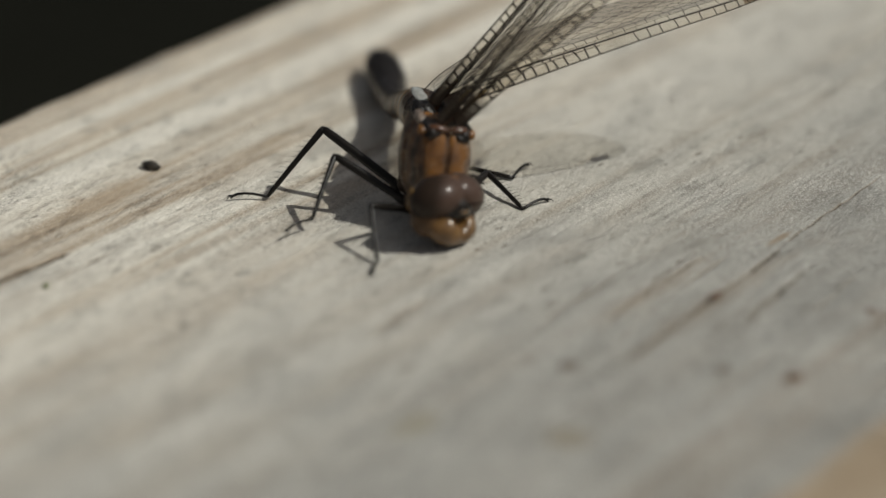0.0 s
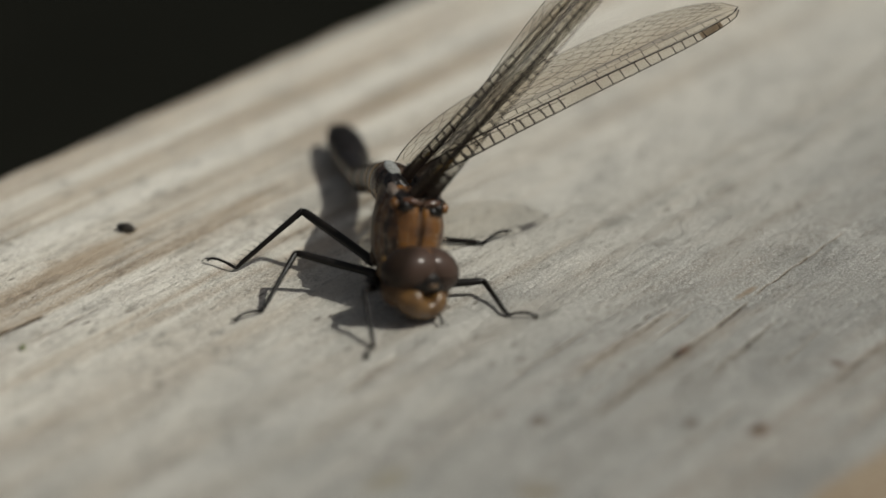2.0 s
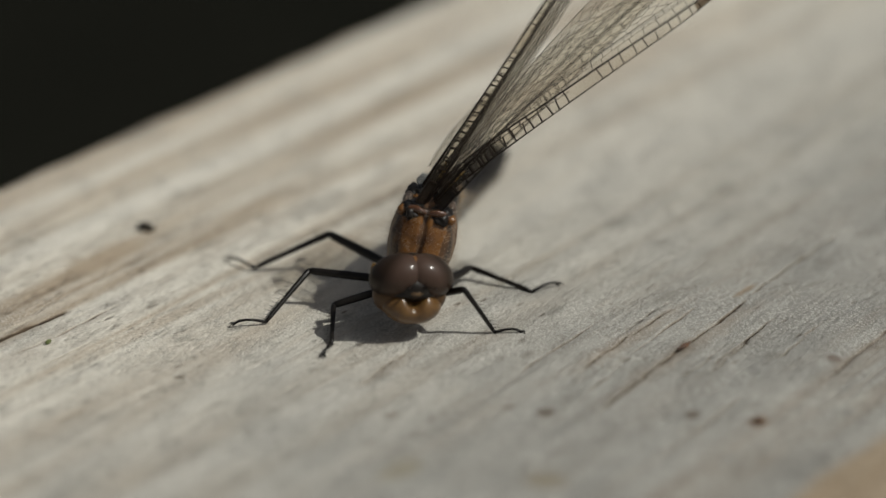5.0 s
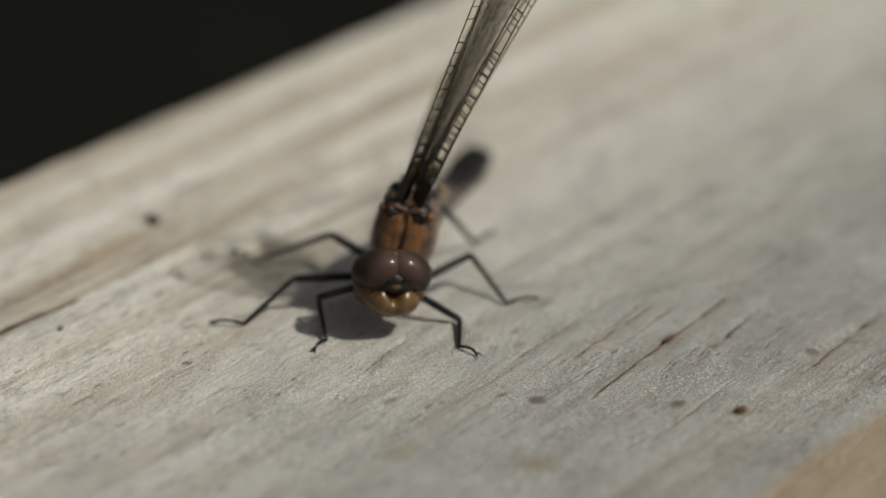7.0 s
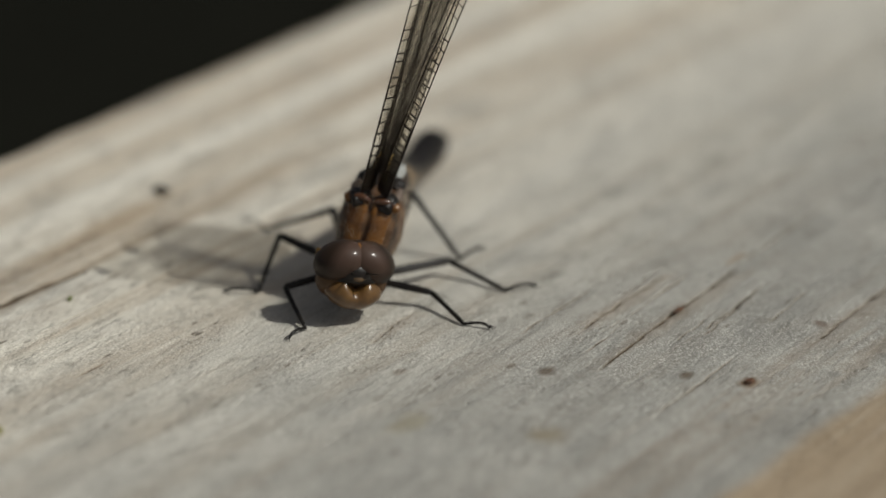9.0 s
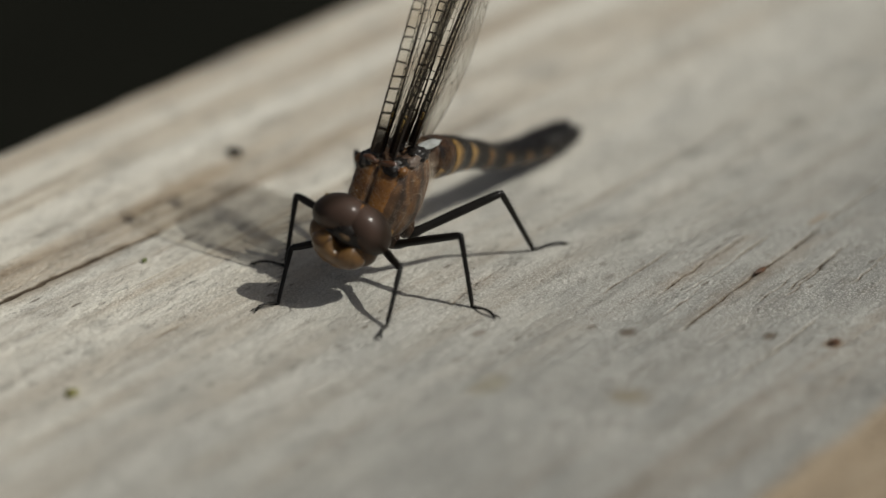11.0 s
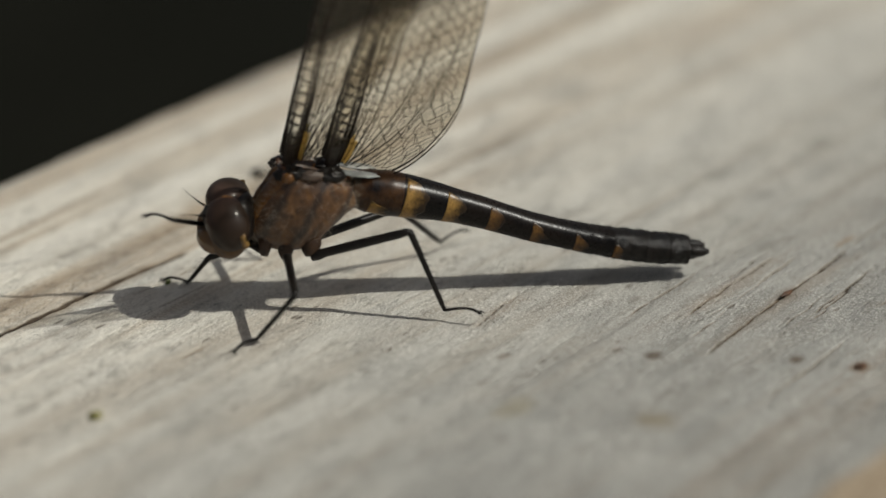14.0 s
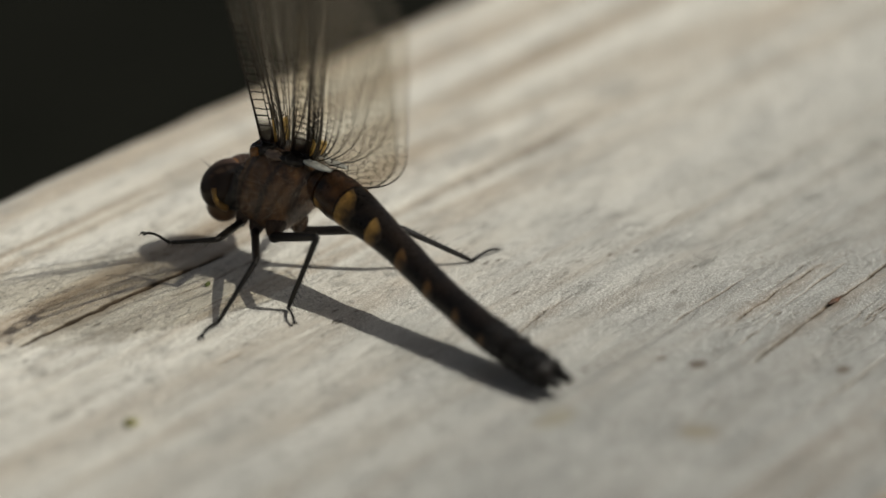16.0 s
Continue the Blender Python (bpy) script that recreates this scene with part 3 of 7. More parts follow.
def make_head():
    bm = bmesh.new()
    blob(bm, (0, -0.80, 0.15), (2.45, 1.25, 1.9), 32, 20)
    blob(bm, (0, 0.75, 0.30), (1.5, 1.32, 1.15), 24, 14)
    head = part("head", bm, BLACK, dragonfly, "dark head between large eyes")
    for side in (-1, 1):
        bm = bmesh.new()

        def eye(c):
            # full above, drawn in towards the cheek below
            c.y *= 1 + 0.12 * c.z
            return c

        turn = Matrix.Rotation(side * radians(28), 4, "Y") @ Matrix.Rotation(side * radians(-12), 4, "Z")
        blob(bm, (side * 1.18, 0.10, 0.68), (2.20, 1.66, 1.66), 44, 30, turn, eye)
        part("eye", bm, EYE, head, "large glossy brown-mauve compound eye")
        bm = bmesh.new()
        limb(bm, [(side * 0.55, 1.85, 0.85, 0.10), (side * 0.66, 2.2, 1.05, 0.07), (side * 1.05, 3.0, 1.6, 0.02), (side * 1.45, 3.6, 2.1, 0.008)], 6)
        part("antenna", bm, BLACK, head, "fine black antenna")
        # yellow rim behind the eye
        bm = bmesh.new()
        limb(bm, [(side * (1.1 + 1.72 * math.sin(q)), -1.05 - 0.15 * math.cos(q), 0.5 - 1.55 * math.cos(q), 0.26 + 0.06 * math.sin(3 * q)) for q in [0.5 + 0.2 * k for k in range(8)]], 8)
        part("eye_rim", bm, RIM, head, "yellow rim behind the eye")
    # crown, brow, and the bulging face
    bm = bmesh.new()
    blob(bm, (0, 0.15, 2.02), (0.42, 0.66, 0.36), 16, 10)
    part("crown", bm, PANEL, head, "glossy amber crown between the eyes")
    # black hollow under the eyes, with a small horn-coloured brow in it
    bm = bmesh.new()
    blob(bm, (0, 1.30, 0.12), (1.75, 0.72, 0.50), 32, 18, None, lambda c: Vector((c.x, c.y - 0.35 * c.x * c.x, c.z - 0.7 * c.x * c.x)))
    part("hollow", bm, BLACK, head, "black hollow between eyes and face")
    bm = bmesh.new()
    blob(bm, (0, 1.84, 0.40), (0.55, 0.34, 0.24), 20, 12, Matrix.Rotation(-0.6, 4, "X"))
    part("brow", bm, BROW, head, "small horn-coloured brow")
    bm = bmesh.new()

    def cheeks(c):
        # two swellings with a notch between them above
        top = max(0.0, c.z)
        c.z -= 0.62 * math.exp(-(c.x / 0.30) ** 2) * top
        c.z += 0.16 * math.exp(-((abs(c.x) - 0.42) / 0.22) ** 2) * top
        c.y *= 1 - 0.10 * math.exp(-(c.x / 0.25) ** 2)
        c.x *= 1 - 0.12 * max(0.0, -c.z)
        return c

    blob(bm, (0, 1.12, -1.36), (2.28, 1.55, 1.34), 44, 30, None, cheeks)
    part("face", bm, FACE, head, "bulging orange-brown face")
    for side in (-1, 1):
        bm = bmesh.new()
        blob(bm, (side * 1.38, 0.10, -0.98), (1.48, 1.40, 1.38), 30, 20, Matrix.Rotation(side * 0.35, 4, "Y"))
        part("cheek", bm, CHEEK, head, "brown cheek below the eye")
    bm = bmesh.new()
    blob(bm, (0, 0.75, -1.85), (1.35, 1.05, 0.55), 24, 14)
    part("lip", bm, FACE, head, "brown lower lip")
    rng = random.Random(9)
    bm = bmesh.new()
    for k in range(160):
        q = rng.uniform(-1.3, 1.3)
        root = Vector((1.8 * math.sin(q), 0.8 + 1.2 * math.cos(q), rng.uniform(-2.0, -0.4)))
        spikes(bm, [(root, Vector((math.sin(q), math.cos(q), rng.uniform(-0.4, 0.4))))], rng.uniform(0.25, 0.6), 0.007, (0, 0.1, 0))
    tagged(part("bristles", bm, LEG, head, "fine dark bristles"), kind="stuff")
    for ob in (head, *head.children):
        ob.data.transform(Matrix.Scale(1.055, 4))
    return head


# abdomen: lengths and half heights along its axis, in millimetres
SHORT = 0.886


def spine(s):
    """Centre of the abdomen s along it, in its own space (tail towards -y)."""
    return Vector((0, -SHORT * s, 0.4 * math.sin(2 * math.pi * s / 33.5)))


def girth(s):
    table = ((0, 1.4, 1.4), (1.2, 1.65, 1.65), (3.5, 1.85, 1.82), (6.5, 1.65, 1.66), (10, 1.34, 1.36), (15, 1.26, 1.2), (20, 1.34, 1.14), (24, 1.5, 1.18), (27, 1.62, 1.22), (30, 1.6, 1.24), (32.5, 1.35, 1.1))
    for (a, w0, h0), (b, w1, h1) in zip(table, table[1:]):
        if s <= b:
            k = (s - a) / (b - a)
            return w0 + (w1 - w0) * k, h0 + (h1 - h0) * k
    return table[-1][1:]


def hoop(bm, s0, s1, flare=0.05, steps=12, sides=32, grow=0.0):
    rings = []
    for k in range(steps + 1):
        s = s0 + (s1 - s0) * k / steps
        a, b = girth(s)
        f = 1 + grow + flare * (k / steps) ** 6 - (flare * 0.9 if k == 0 else 0)
        ahead = spine(s + 0.1) - spine(s - 0.1)
        rings.append((spine(s), a * f, b * f, ahead))
    tube(bm, rings, sides, 0.93, s1 > 32)
    for v in bm.verts:
        far = max(0.0, min(1.0, (-v.co.y / SHORT - 21) / 5))
        v.co += (v.co - spine(-v.co.y / SHORT)) * far * (0.09 * noise.noise(v.co * 1.6) + 0.07 * noise.noise(v.co * 3.7))


def saddle(bm, s0, s1, q0, q1, side, notch=0.0, proud=0.028):
    """An uneven patch of cuticle over part of the girth, from angle q0 to q1 above the flank."""
    grid = []
    for i in range(17):
        row = []
        for j in range(29):
            a, b = i / 16, j / 28
            long = (s1 - s0) * (1.0 - 0.35 * b * b) - notch * math.sin(math.pi * min(1, b * 1.25)) ** 2
            long *= 1 + 0.35 * noise.noise(Vector((b * 4, s0, side)))
            q = radians(q0 + (q1 - q0) * b * (1 - 0.25 * a * a) + 5 * noise.noise(Vector((a * 3, s0 * 2, side))))
            s = s0 + long * a
            w, h = girth(s)
            # follows the squarish section of the hoop, the rim sunk into it
            x, z = math.cos(q), math.sin(q)
            x, z = math.copysign(abs(x) ** 0.93, x), math.copysign(abs(z) ** 0.93, z)
            rim = min(i, 16 - i, j, 28 - j)
            lift = -0.06 if rim == 0 else proud
            row.append(bm.verts.new(spine(s) + Vector((side * (w + lift) * x, 0, (h + lift) * z))))
        grid.append(row)
    for p, r in zip(grid, grid[1:]):
        for k in range(28):
            bm.faces.new((p[k], p[k + 1], r[k + 1], r[k]))


JOINTS = (0, 1.6, 4.6, 8.6, 12.8, 17.0, 21.2, 25.0, 28.0, 30.4, 32.4)


def make_abdomen():
    """The front half, and the tail that bends on it behind the fifth joint."""
    bm = bmesh.new()
    hoop(bm, JOINTS[0], JOINTS[1], 0.06)
    ab = part("abdomen", bm, WAIST, dragonfly, "long black abdomen with yellow flank spots")
    bm = bmesh.new()
    hoop(bm, JOINTS[5] - 0.25, JOINTS[6] + 0.03, 0.008)
    rear = part("tail", bm, SEGMENT, dragonfly, "black tail end of the abdomen with short claspers")
    home = lambda k: ab if k < 5 else rear
    for k in (1, 2, 3, 4, 6, 7, 8, 9):
        bm = bmesh.new()
        hoop(bm, JOINTS[k], JOINTS[k + 1] + 0.03, 0.008 if k < 7 else 0.055)
        part("segment", bm, WAIST if k < 2 else SEGMENT if k < 7 else TAIL, home(k))
    for side in (-1, 1):
        for k, (long, q0, q1) in {1: (2.6, -70, -10), 2: (2.9, -80, 78), 3: (2.4, -76, 62), 4: (2.1, -70, 50), 5: (1.9, -66, 40), 6: (1.7, -64, 30), 7: (1.3, -62, 18)}.items():
            bm = bmesh.new()
            saddle(bm, JOINTS[k] + 0.12, JOINTS[k] + 0.12 + long, q0, q1, side, 0.3 * long)
            part("yellow_spot", bm, YELLOW if k < 4 else TAWNY, home(k), "yellow flank spot" if k < 4 else "tawny flank spot")
        for k in (2, 3, 4):
            bm = bmesh.new()
            saddle(bm, JOINTS[k] + 0.3, JOINTS[k + 1] - 0.3, -86, -60, side, 0.0, 0.018)
            part("belly_plate", bm, WAIST, ab, "brown belly plate")
        bm = bmesh.new()
        limb(bm, [(side * 0.6, -28.3, 0.05, 0.55), (side * 0.72, -29.2, 0.10, 0.50), (side * 0.74, -29.9, 0.18, 0.42), (side * 0.66, -30.4, 0.22, 0.18)], 10)
        part("tail_clasper", bm, TAIL, rear, "black tail clasper")
    bm = bmesh.new()
    limb(bm, [(0, -28.3, -0.4, 0.5), (0, -29.4, -0.45, 0.42), (0, -30.1, -0.35, 0.15)], 10)
    part("tail_plate", bm, TAIL, rear, "black lower tail plate")
    bm = bmesh.new()
    rng = random.Random(12)
    for k in range(260):
        s, q = rng.uniform(20, 32), rng.uniform(0, 2 * math.pi)
        w, h = girth(s)
        out = Vector((math.cos(q), -0.8, math.sin(q)))
        spikes(bm, [(spine(s) + Vector((w * math.cos(q), 0, h * math.sin(q))), out)], rng.uniform(0.15, 0.4), 0.012, (0, -0.3, 0))
    tagged(part("bristles", bm, TAIL, rear, "short black bristles"), kind="stuff")
    # the tail turns about its own front joint
    shift = Matrix.Translation(-spine(JOINTS[5]) * MM)
    for ob in (rear, *rear.children):
        ob.data.transform(shift)
    return ab, rear


# ---- wings: span along +z, leading edge towards +y ----
def wing_shape(kind):
    """Span, leading and trailing edge as functions of the share of the span; both edges close in a rounded tip."""
    if kind == "F":
        span = 30.6
        front = lambda a: 0.35 + 0.5 * math.sin(math.pi * a)
        rear = lambda a: -(0.9 + 6.0 * math.sin(math.pi * min(0.06 + a * 0.62, 1)) ** 0.9)
    else:
        span = 29.6
        front = lambda a: 0.3 + 0.45 * math.sin(math.pi * a)

        def rear(a):
            lobe = 1 - max(0.0, 1 - (a + 0.03) / 0.32) ** 2.2
            return -(1.2 + 7.8 * math.sqrt(max(0.0, lobe)) * (1 - 0.36 * max(0, a - 0.25)))

    def edge(a, this):
        k = max(0.0, (a - 0.72) / 0.28)
        mid = 0.66 * front(a) + 0.34 * rear(a)
        return mid + (this(a) - mid) * math.sqrt(max(0.0, 1 - k ** 2.3))

    return span, lambda a: edge(a, front), lambda a: edge(a, rear)


def bars(lines, flat=0.6):
    """Square bars along lines of (p, q, half width)."""
    verts, faces = [], []
    for p, q, r in lines:
        p, q = np.array(p), np.array(q)
        d = q - p
        n = np.linalg.norm(d)
        if n < 1e-6:
            continue
        d /= n
        side = np.cross(d, (1.0, 0, 0))
        side /= np.linalg.norm(side)
        up = np.array((1.0, 0, 0)) * r * flat
        side = side * r
        b = len(verts)
        for c in (p - d * r * 0.3, q + d * r * 0.3):
            verts += [c + side, c + up, c - side, c - up]
        faces += [(b + k, b + (k + 1) % 4, b + 4 + (k + 1) % 4, b + 4 + k) for k in range(4)] + [(b + 3, b + 2, b + 1, b), (b + 4, b + 5, b + 6, b + 7)]
    return verts, faces


def make_wing(kind, side):
    """Vein frame, with membrane, amber fillet and pterostigma on it; side is 1 on the right, -1 on the left."""
    span, lead, trail = wing_shape(kind)
    rng = random.Random(31 if kind == "F" else 47)
    folds = ((0, 0.34), (0.1, -0.10), (0.22, 0.14), (0.35, -0.06), (0.55, 0.05), (1.0, 0.0))
    # long veins: share of the chord at the root, at the nodus, at the tip; half width; reach
    if kind == "F":
        veins = [(0.0, 0.0, 0.0, 0.095, 1.0), (0.32, 0.125, 0.06, 0.05, 0.52), (0.42, 0.17, 0.10, 0.105, 1.0), (0.46, 0.24, 0.22, 0.03, 0.97), (0.50, 0.31, 0.38, 0.028, 0.95), (0.55, 0.40, 0.56, 0.034, 0.9), (0.60, 0.62, 1.0, 0.03, 0.78), (0.68, 0.80, 1.0, 0.03, 0.55), (1.0, 1.0, 1.0, 0.04, 1.0)]
    else:
        veins = [(0.0, 0.0, 0.0, 0.095, 1.0), (0.165, 0.105, 0.06, 0.05, 0.45), (0.22, 0.14, 0.10, 0.105, 1.0), (0.25, 0.20, 0.22, 0.03, 0.97), (0.28, 0.27, 0.36, 0.028, 0.95), (0.31, 0.36, 0.52, 0.034, 0.92), (0.36, 0.62, 1.0, 0.03, 0.75), (0.42, 0.86, 1.0, 0.03, 0.5), (1.0, 1.0, 1.0, 0.04, 1.0)]

    def chord(v, a):
        r, m, e = v[:3]
        return r + (m - r) * min(1, a / 0.45) ** 0.6 if a < 0.45 else m + (e - m) * ((a - 0.45) / 0.55) ** 1.2

    def crimp(c, a):
        # the pleats of the blade, steepest along the leading edge
        front = chord(veins[2], a)
        if c < front:
            return -0.28 + 0.62 * c / front
        c = (c - front) / (1 - front)
        for (a, p), (b, q) in zip(folds, folds[1:]):
            if c <= b:
                return p + (q - p) * (c - a) / (b - a)
        return 0.0

    def at(a, c):
        # a: share of the span, c: share of the chord from the leading edge
        y = lead(a) + (trail(a) - lead(a)) * c
        # the rear lobe of the hindwing hangs below its root
        droop = 0.03 * c * c * max(0.0, 1 - a / 0.22) ** 1.5 if kind == "H" else 0.0
        bend = 1.8 * a * a if side < 0 else 0.3 * a * a
        return (-side * (crimp(c, a) * (1 - 0.6 * a) + 0.25 * math.sin(a * 2.2) * c - bend), y, span * (a - droop))

    lines = []
    n = 44
    for v in veins:
        last = None
        for k in range(n + 1):
            a = 0.01 + (v[4] - 0.01) * k / n
            p = at(a, chord(v, a))
            if last:
                lines.append((last, p, v[3] * (1.2 - 0.5 * a) * (1 + 0.9 * math.exp(-a / 0.14))))
            last = p
    # cross veins, stout and smoky near the root
    for v, w, count, lo, end, thick in ((0, 1, 13, 0.06, 0.51, 0.062), (1, 2, 12, 0.08, 0.51, 0.055), (0, 2, 12, 0.53, 0.97, 0.05), (2, 3, 17, 0.05, 0.97, 0.04), (3, 4, 20, 0.06, 0.95, 0.032), (4, 5, 24, 0.06, 0.9, 0.03)):
        v, w = veins[v], veins[w]
        end = min(end, v[4], w[4])
        for k in range(count):
            a = lo + (end - lo) * (k + 0.5 + rng.uniform(-0.2, 0.2)) / count
            lines.append((at(a, chord(v, a)), at(a + rng.uniform(-0.004, 0.004), chord(w, a)), thick * (1.2 - 0.45 * a) * (1 + 0.8 * math.exp(-a / 0.16))))
    # the cell net of the trailing field: staggered rows with zigzag long walls
    start, cells = veins[5], 8 if kind == "H" else 5
    cols = 42
    wob = np.random.default_rng(5 if kind == "F" else 6).uniform(-1, 1, (cells + 2, cols + 2, 2))

    def knot(r, k):
        a = 0.02 + 0.95 * (k + 0.42 * wob[r, k, 0]) / cols
        base = chord(start, a)
        row = r + (0 if r in (0, cells) else (0.24 if (k + r) % 2 == 0 else -0.24) + 0.24 * wob[r, k, 1])
        return at(a, min(1.0, base + (1 - base) * row / cells))

    for r in range(cells + 1):
        for k in range(cols):
            if 0 < r < cells:
                lines.append((knot(r, k), knot(r, k + 1), 0.025))
            if r < cells and (k + r) % 2 == 0:
                lines.append((knot(r, k), knot(r + 1, k), 0.025))
    verts, faces = bars(lines)
    mesh = bpy.data.meshes.new("wing")
    mesh.from_pydata([tuple(float(x) * MM for x in v) for v in verts], [], faces)
    name = "forewing" if kind == "F" else "hindwing"
    wing = link(name, mesh, VEIN, dragonfly, "clear %s with a net of dark veins" % name, smooth=False)

    def sheet(label, a0, a1, c0, c1, material, rows, columns, name, x=0.0, thick=0.02):
        bm = bmesh.new()
        grid = [[bm.verts.new(Vector(at(a0 + (a1 - a0) * i / rows, min(1, (c0(a0 + (a1 - a0) * i / rows) if callable(c0) else c0) + ((c1(a0 + (a1 - a0) * i / rows) if callable(c1) else c1) - (c0(a0 + (a1 - a0) * i / rows) if callable(c0) else c0)) * j / columns))) + Vector((x, 0, 0))) for j in range(columns + 1)] for i in range(rows + 1)]
        for p, q in zip(grid, grid[1:]):
            for k in range(columns):
                bm.faces.new((p[k], p[k + 1], q[k + 1], q[k]))
        if thick:
            bmesh.ops.solidify(bm, geom=bm.faces[:], thickness=thick)
        return part(name, bm, material, wing, label)

    sheet("clear, faintly smoky membrane", 0.01, 0.995, 0.0, 1.0, MEMBRANE, 40, 24, "membrane", 0, 0.0)
    sheet("amber-yellow fillet at the root", 0.015, 0.115 if kind == "F" else 0.10, lambda a: chord(veins[2], a) + 0.01, lambda a: chord(veins[2], a) + (0.11 if kind == "F" else 0.07), AMBER, 8, 4, "amber_patch")
    sheet("blackish root, fading outwards", 0.0, 0.18, 0.0, lambda a: chord(veins[2], a), SMOKE, 10, 4, "root_patch", 0.0, 0.0)
    sheet("brown pterostigma", 0.86, 0.93, 0.0, 0.10, STIGMA, 4, 2, "pterostigma")
    return wing


# ---- legs: each bone along +z from its joint, bristles towards -y and +y ----
BONES = {"F": (4.91, 4.72, 2.2), "M": (6.87, 5.87, 2.7), "H": (8.35, 7.1, 3.0)}


def make_leg(kind, name):
    thigh, shin, foot = BONES[kind]
    rng = random.Random(ord(kind))
    r = {"F": 0.38, "M": 0.41, "H": 0.46}[kind]
    bm = bmesh.new()
    limb(bm, [(0, 0, -0.1, r * 0.9), (0, 0, 0.5, r), (0, 0.03, 1.1, r * 0.82), (0, 0.02, thigh * 0.5, r * 0.85), (0, 0, thigh * 0.88, r * 0.78), (0, 0, thigh * 0.97, r * 0.7), (0, 0, thigh + 0.12, r * 0.35)], 12)
    spikes(bm, [(Vector((rng.choice((-1, 1)) * 0.12, r * 0.7, z)), Vector((0, 1, 0.3))) for z in np.linspace(thigh * 0.25, thigh * 0.95, 16)], 0.22, 0.03, (0, 0, 0.3))
    leg = part("leg", bm, LEG, dragonfly, "slender black %s leg" % {"F": "front", "M": "middle", "H": "hind"}[kind])
    bm = bmesh.new()
    limb(bm, [(0, 0, -0.1, r * 0.5), (0, 0, 0.25, r * 0.62), (0, 0.02, shin * 0.4, r * 0.5), (0, 0.02, shin * 0.9, r * 0.45), (0, 0, shin + 0.05, r * 0.3)], 10)
    roots = []
    for z in np.linspace(shin * 0.12, shin * 0.96, 12):
        for x in (-1, 1):
            roots.append((Vector((x * r * 0.3, r * 0.3, z + 0.12 * x)), Vector((x * 0.7, 1.0, 0.0))))
    spikes(bm, roots, 0.70, 0.034, (0, 0, 0.55))
    tibia = part("shin", bm, LEG, leg, "black shin with long bristles")
    bm = bmesh.new()
    # the foot lifts from the ankle in a low arch and comes down on its claws
    arch = [(0, 0, 0, 0.15), (0, 0.10, foot * 0.14, 0.13), (0, 0.30, foot * 0.38, 0.115), (0, 0.40, foot * 0.62, 0.11), (0, 0.36, foot * 0.82, 0.12), (0, 0.20, foot * 0.95, 0.11), (0, 0.02, foot, 0.07)]
    limb(bm, arch, 8)
    for side in (-1, 1):
        limb(bm, [(0, 0.26, foot * 0.93, 0.07), (side * 0.14, 0.24, foot + 0.14, 0.05), (side * 0.26, 0.10, foot + 0.30, 0.03), (side * 0.30, -0.04, foot + 0.32, 0.008)], 6)
    spikes(bm, [(Vector((rng.choice((-1, 1)) * 0.06, 0.10 + 0.28 * z, foot * z)), Vector((0, -0.6, 0.5))) for z in (0.2, 0.35, 0.5, 0.65, 0.8)], 0.16, 0.02, (0, 0, 0.3))
    tarsus = part("foot", bm, LEG, leg, "black clawed foot")
    return leg, tibia, tarsus


make_thorax()
head = make_head()
abdomen, tail = make_abdomen()
wings, legs, tibiae, tarsi = {}, {}, {}, {}
for kind in "FH":
    wings["R" + kind], wings["L" + kind] = make_wing(kind, 1), make_wing(kind, -1)
for side in "RL":
    for kind in "FMH":
        legs[side + kind], tibiae[side + kind], tarsi[side + kind] = make_leg(kind, side + kind)


# ---- small things on the plank ----
def speck(name, a, b, radii, material, label, category, seed):
    bm = bmesh.new()
    off = Vector((seed * 3.1, seed * 1.7, 0))
    blob(bm, (0, 0, radii[2] * 0.35), radii, 16, 10, None, lambda c: c * (1 + 0.5 * noise.noise(c * 1.6 + off)))
    ob = part(name, bm, material)
    ob.matrix_world = on_plank(a, b, -0.02)
    return tagged(ob, label, category)


speck("dirt_speck", -25.0, -10.2, (0.75, 0.55, 0.45), GRIT, "black crumb of dirt on the plank", "dirt", 1)
speck("lichen_speck", -3.6, -54.3, (0.5, 0.55, 0.35), LICHEN, "yellow-green lichen crumb on the plank", "lichen", 2)
speck("moss_tuft", -15.8, -32.6, (0.12, 0.3, 0.22), MOSS, "tiny green moss tuft on the plank", "moss", 7)
speck("splinter", 26.4, -4.4, (0.22, 0.9, 0.2), RUST, "short dark splinter lying at the crack", "splinter", 8)
speck("resin_bead", 38.1, -12.5, (0.36, 0.5, 0.12), RUST, "dark brown resin bead on the plank", "resin", 3)


